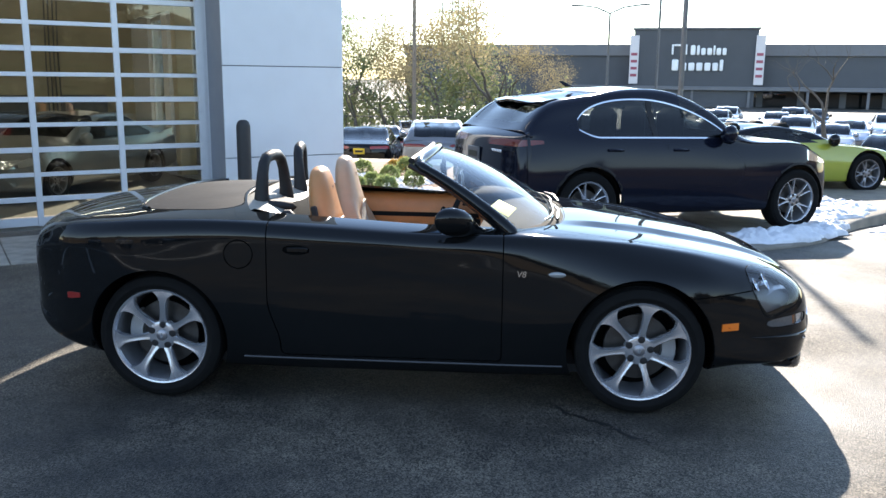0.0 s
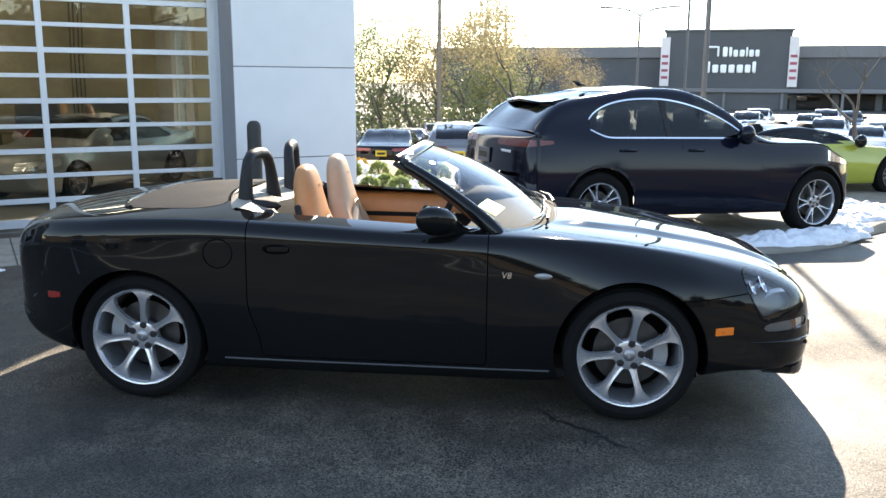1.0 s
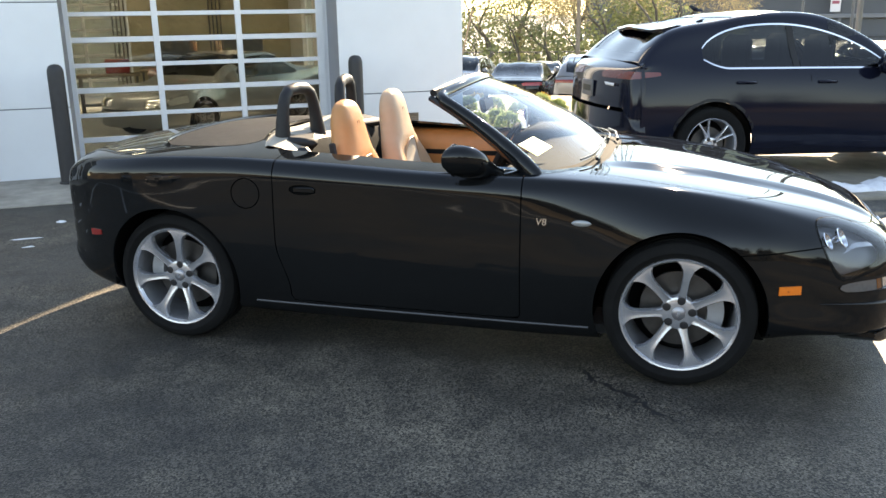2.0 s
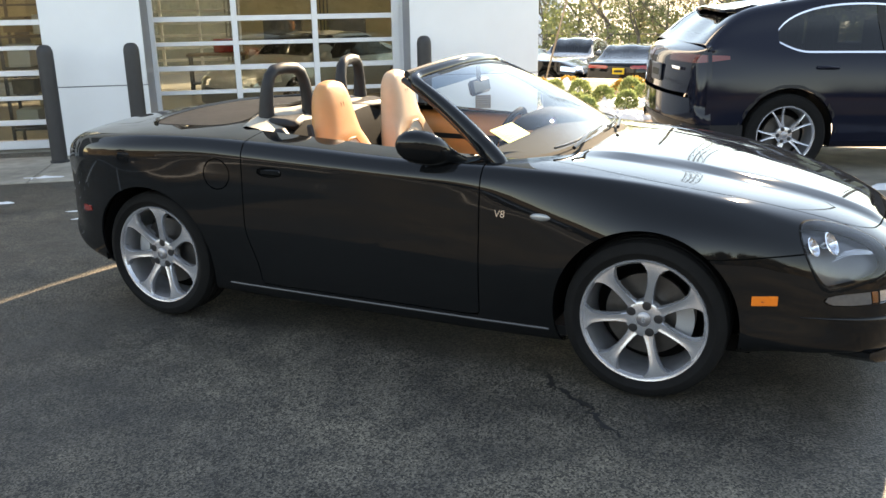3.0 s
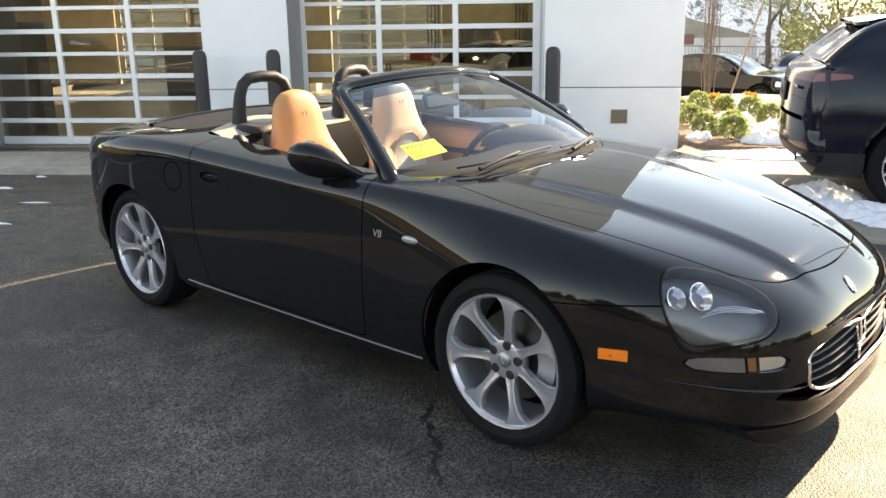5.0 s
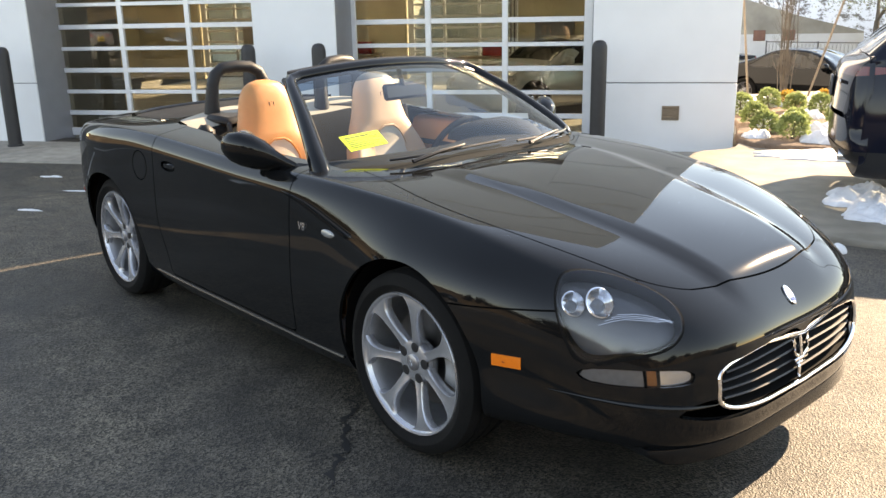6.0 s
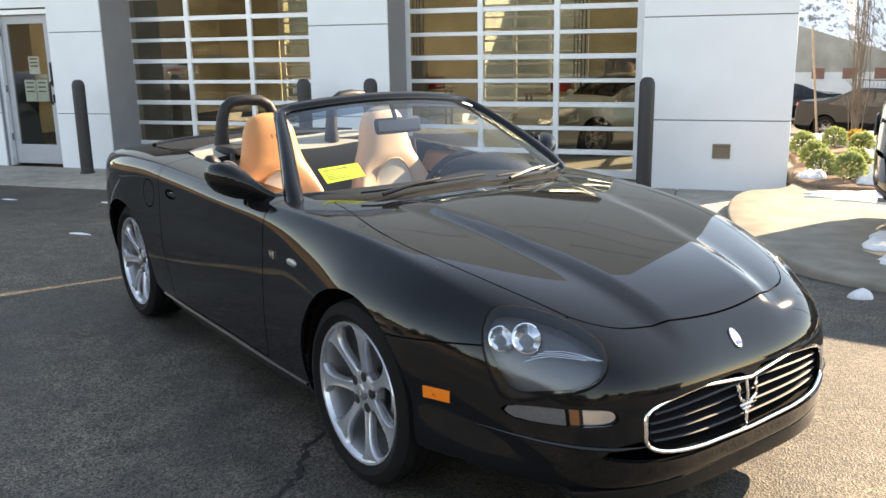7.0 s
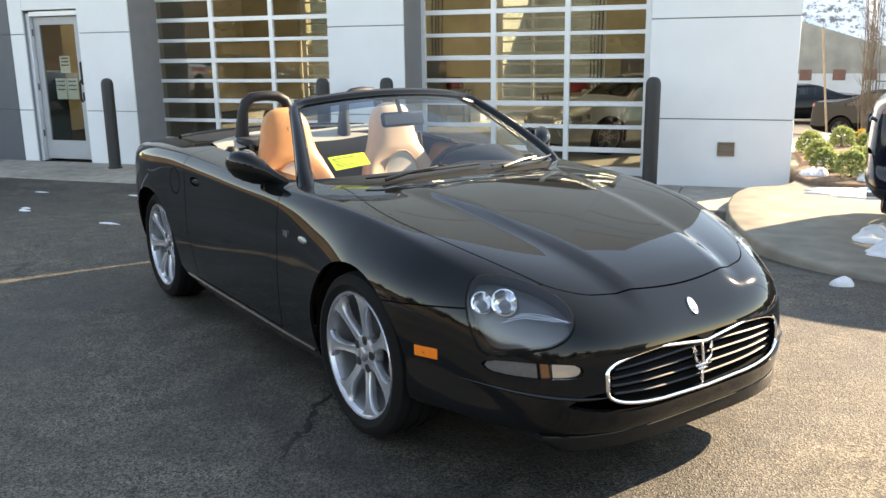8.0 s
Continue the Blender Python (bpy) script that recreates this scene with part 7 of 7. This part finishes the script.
        sh.panel("headlamp", [lambda x, y, z, s=s: np.where(x > L1 - 0.6, smin(0.06 - np.abs(z - spec["head_lamp"] + 0.12 * (x - L1 + 0.3)), s * y - W * 0.42), -1.0)], M_CHROME, c, "", 0.003, 0.004)
        px = s1 - 0.12
        mg = Geo()
        rings = []
        for u, r in ((0, 0.035), (0.25, 0.075), (0.5, 0.105), (0.75, 0.105), (0.93, 0.075), (1, 0.02)):
            q = Vector((px - 0.02 * u, s * (W * 0.90 + 0.22 * u), belt + 0.06 + 0.02 * u))
            rings.append([q + Vector((math.cos(t) * r * 0.9, 0, math.sin(t) * r)) for t in np.linspace(0, 2 * math.pi, 13)[:-1]])
        mr = part("door_mirror", mg.loft(rings), M_PAINT if spec.get("dark_roof") else paint, c, "", True, 60)
        for x in (f0, r0):
            wheel(c, x, s * (W - 0.13), tr, s, "five", tr, tr - 0.105, 0.115, None, 20, M_RIM if fine else M_RIM_DARK)
            g = Geo()
            rings = []
            for i in range(15):
                a = math.pi * (-0.08 + 1.16 * i / 14)
                rings.append([Vector((x + ar * math.cos(a), s * yy, tr + ar * math.sin(a))) for yy in (W - 0.05, W * 0.45)])
            part("wheel_arch_liner", g.loft(rings, False, False, False), M_INNER, c)
            if fine and spec.get("arch_trim"):
                def rim(x_, y_, z_, x0=x, s=s):
                    d = np.sqrt((x_ - x0) ** 2 + (z_ - tr) ** 2)
                    return np.where(s * y_ > W * 0.8, smin(d - ar, ar + 0.03 - d, z_ - tr - 0.02), -1.0)
                sh.panel("arch_trim", [rim], M_TRIM, c, "", 0.006, 0.008)
        if fine:
            for xd in spec["seams"]:
                sh.panel("door_seam", [lambda x, y, z, s=s, xd=xd: np.where(s * y > W * 0.6, smin(0.004 - np.abs(x - xd - 0.10 * (z - 0.7)), belt + 0.01 - z, z - zb - 0.14), -1.0)], M_INNER, c, "", 0.0012, 0)
            for xd in spec["handles"]:
                q = sh.P[np.argmin((sh.P[:, 0] - xd) ** 2 + (sh.P[:, 2] - belt + 0.1) ** 2 + np.where(sh.P[:, 1] * s > 0, 0, 9))]
                part("door_handle", Geo().box((xd, q[1] + s * 0.018, belt - 0.1), (0.2, 0.03, 0.03), 0.012), paint, c)
    sh.panel("windscreen", [screen_f], M_TINT, c, "", -0.004, 0)
    sh.panel("rear_window", [screen_r], M_TINT, c, "", -0.004, 0)
    part("cabin_floor", Geo().box((0, 0, belt - 0.35), (wb * 0.9, W * 1.5, 0.06)), M_DASH, c, "", False)
    for s in (-0.4, 0.4):
        for x in (0.15, -0.75):
            part("seat", Geo().box((x - 0.2, s * W, belt + 0.02), (0.16, 0.42, 0.62), 0.06), M_DASH, c)
    sh.panel("underbody", [outside(arch, 0.01), lambda x, y, z: belt - 0.2 - z, lambda x, y, z: smin(x - L0 - 0.4, L1 - 0.5 - x)], M_INNER, c, "", -0.03, 0)
    zp = spec["plate"]
    q = sh.P[np.argmin((sh.P[:, 1]) ** 2 + (sh.P[:, 2] - zp) ** 2 + np.where(sh.P[:, 0] < L0 + 0.5, 0, 9))]
    pl = part("number_plate", Geo().box((q[0] - 0.012, 0, zp), (0.02, 0.31, 0.16), 0.008), (M_STEEL if fine else M_YELLOW_PLATE), c)
    part("print", Geo().box((q[0] - 0.024, 0, zp), (0.004, 0.22, 0.06)), M_INK, pl, "", False)
    if fine:
        sh.panel("rear_bumper_trim", [lambda x, y, z: np.where(x < L0 + 0.55, smin(zb + 0.22 - z, z - zb - 0.02), -1.0)], M_TRIM, c, "", 0.004, 0)
        for s in (-1, 1):
            part("exhaust", Geo().tube([(L0 + 0.30, s * 0.69, zb + 0.15), (L0 + 0.075, s * 0.69, zb + 0.15)], 0.052, 16), M_CHROME, c, "chrome exhaust tip")
            # flat near-black disc paints the shade inside the pipe
            part("exhaust_bore", Geo().lathe([(0.042, 0.0), (0.002, 0.0)], 16, Matrix.Translation((L0 + 0.073, s * 0.69, zb + 0.15)) @ pose(0, 0, 0, 0, -90)), M_INNER, c)
        def skin_z(x, y):
            q = (sh.P[:, 0] - x) ** 2 + (sh.P[:, 1] - y) ** 2 + np.where(sh.P[:, 2] > belt, 0, 9)
            return float(sh.P[np.argmin(q), 2])
        rows = []
        for y in np.linspace(-0.6, 0.6, 17):
            a, b = skin_z(back[1] + 0.22, y), skin_z(back[1] + 0.02, y)
            e = back[1] - 0.13 + 0.10 * (y / 0.6) ** 2
            rows.append([Vector((back[1] + 0.24, y, a - 0.01)), Vector((back[1] + 0.12, y, (a + b) / 2 + 0.022)), Vector((e, y, b + 0.012)), Vector((e + 0.012, y, b - 0.012)), Vector((back[1] + 0.1, y, b - 0.03))])
        part("roof_spoiler", Geo().loft(rows), paint, c)
        part("roof_antenna", Geo().loft([[Vector((-1.2 - 0.08 * u + a, b * (1 - u), H - 0.01 + 0.06 * u)) for a, b in ((0.07 * (1 - u), 0), (0, 0.02), (-0.05, 0), (0, -0.02))] for u in (0, 0.4, 0.8, 1)]), paint, c)
        bp = sh.P[np.argmin((sh.P[:, 1] + 0.5) ** 2 + (sh.P[:, 2] - 0.92) ** 2 + np.where(sh.P[:, 0] < L0 + 0.5, 0, 9))]
        for k2 in range(7):
            part("badge_bar", Geo().box((bp[0] - 0.008, -0.38 - 0.04 * k2, 0.93), (0.01, 0.026, 0.03), 0.003), M_CHROME, c)
    return c


def cowl_z(spec):
    return spec["hood"] + 0.07


M_YELLOW_PLATE = material("plate_yellow", (0.75, 0.5, 0.03), 0.5, var=0.05, scale=20)
M_BAYCAR = material("silver_grey_car_paint", (0.30, 0.31, 0.32), 0.28, 0.4, coat=0.6, var=0.05, scale=3)
M_SILVER = material("silver_car_paint", (0.42, 0.43, 0.45), 0.25, 0.6, coat=0.6)
M_GREYPAINT = material("mid_grey_car_paint", (0.15, 0.16, 0.17), 0.25, 0.5, coat=0.6)
M_WHITEPAINT = material("white_car_paint", (0.7, 0.71, 0.72), 0.2, coat=0.6)
M_LIME = material("yellow_green_car_paint", (0.33, 0.35, 0.05), 0.2, coat=0.7)

SUV = dict(square_tail=True, round=1.0, fall=0.36, tail=-2.35, nose=2.13, height=1.62, half=0.95, wb=2.82, tyre=0.365, roof=(-0.78, -0.25), belt=1.06, drop=0.02, cowl=0.70, back=(-2.16, -1.82), deck=1.17, hood=1.04, rake=0.66, tail_z=0.72, nose_z=0.62, side_glass=(-1.55, 0.44), pinch=(0.3, 0.42), pillar=0.0, chrome=True, arch_trim=True, lamp_len=0.42, tail_lamp=1.02, head_lamp=0.86, plate=0.86, seams=(0.6, -0.45), handles=(-0.25, -1.1))
SEDAN = dict(tail=-2.45, nose=2.4, height=1.43, half=0.92, wb=2.9, tyre=0.335, roof=(-0.55, 0.1), belt=0.93, drop=0.02, cowl=1.05, back=(-1.75, -1.25), deck=1.07, hood=0.90, rake=0.45, tail_z=0.66, nose_z=0.55, side_glass=(-1.45, 0.85), pinch=(0.35, 0.55), pillar=0.05, lamp_len=0.22, tail_lamp=0.94, head_lamp=0.68, plate=0.84, seams=(), handles=())
COUPE = dict(dark_roof=True, tail=-2.2, nose=2.25, height=1.12, half=0.94, wb=2.6, tyre=0.335, roof=(-0.45, -0.1), belt=0.82, drop=0.02, cowl=0.85, back=(-1.8, -1.3), deck=0.88, hood=0.73, rake=0.42, tail_z=0.62, nose_z=0.5, side_glass=(-1.2, 0.7), pinch=(0.5, 0.45), pillar=-0.4, lamp_len=0.2, tail_lamp=0.8, head_lamp=0.6, plate=0.6, seams=(), handles=())


def parked():
    h = -9.8
    f = Vector((7.27, 6.17))
    d = Vector((math.cos(radians(h)), math.sin(radians(h))))
    n = Vector((-d.y, d.x))
    o = f - d * 1.41 + n * 0.85
    closed_car("parked_suv", pose(o.x, o.y, -0.06, 0, 1.0, h), M_PAINT_BLUE, "dark blue SUV parked on the kerb island", SUV, 150, 7, True)
    closed_car("parked_sports_car", pose(11.05, 9.52, -0.17, 0, 0, -20), M_LIME, "yellow-green sports coupe parked behind the SUV", COUPE, 80, 5)
    closed_car("workshop_sedan", pose(0.77, 17.05, FLOOR, 0, 0, 225), M_BAYCAR, "grey sedan standing in the workshop", SEDAN, 80, 5)
    a = closed_car("parked_sedan", pose(10.04, 23.25, gz(10.04, 23.25), 0, 0, 58), M_PAINT, "black sedan parked on the lower lot", SEDAN)
    b = closed_car("parked_suv", pose(10.9, 20.6, gz(10.9, 20.6), 0, 0, 60), M_GREYPAINT, "dark grey SUV parked on the lower lot", SUV)
    w = closed_car("parked_sedan", pose(13.6, 29.5, gz(13.6, 29.5), 0, 0, 70), M_SILVER, "silver sedan parked on the lower lot", SEDAN)
    v = closed_car("parked_suv", pose(34.5, 26.5, gz(34.5, 26.5), 0, 0, 215), M_WHITEPAINT, "white SUV parked on the lower lot", SUV)
    spots = [(a, 6.65, 24.4, -35), (b, 10.3, 29.3, 235), (a, -16.4, -8.2, 0), (w, -16.6, -2.9, 180), (b, -16.5, 2.4, 0), (w, 17.0, 33.0, 66), (a, 24.0, 15.2, 205), (w, 23.0, 18.2, 205), (w, 26.5, 12.5, 205), (a, 33.0, 29.5, 215), (w, 33.2, 23.6, 215), (b, 34.0, 20.5, 215), (w, 35.5, 17.5, 215), (b, 31.5, 32.5, 215), (v, 37.0, 14.5, 215), (a, 4.0, 34.5, 200), (w, 41.0, 31.0, 215), (v, 43.0, 27.0, 215), (a, 45.0, 23.0, 215), (b, 38.5, 35.0, 215), (w, 48.0, 30.0, 215), (a, 50.0, 25.0, 215), (b, 14.2, 26.0, 66), (w, 27.5, 21.5, 205), (v, 28.5, 24.8, 205), (b, 26.8, 27.5, 205), (a, 30.0, 18.0, 205), (w, 30.8, 14.8, 205), (v, 22.2, 12.0, 205), (w, 38.0, 26.0, 215), (b, 39.5, 22.5, 215), (v, 40.5, 19.0, 215), (w, 44.0, 35.0, 215), (v, 47.5, 36.5, 215), (w, 20.2, 22.5, 205), (a, 25.0, 32.0, 205), (w, 54, 33, 215), (a, 52, 38, 215), (v, 44, 39, 215), (w, 29, 36, 215)]
    for s, x, y, r in spots:
        copy_thing(s, pose(x, y, gz(x, y), 0, 0, r))


parked()
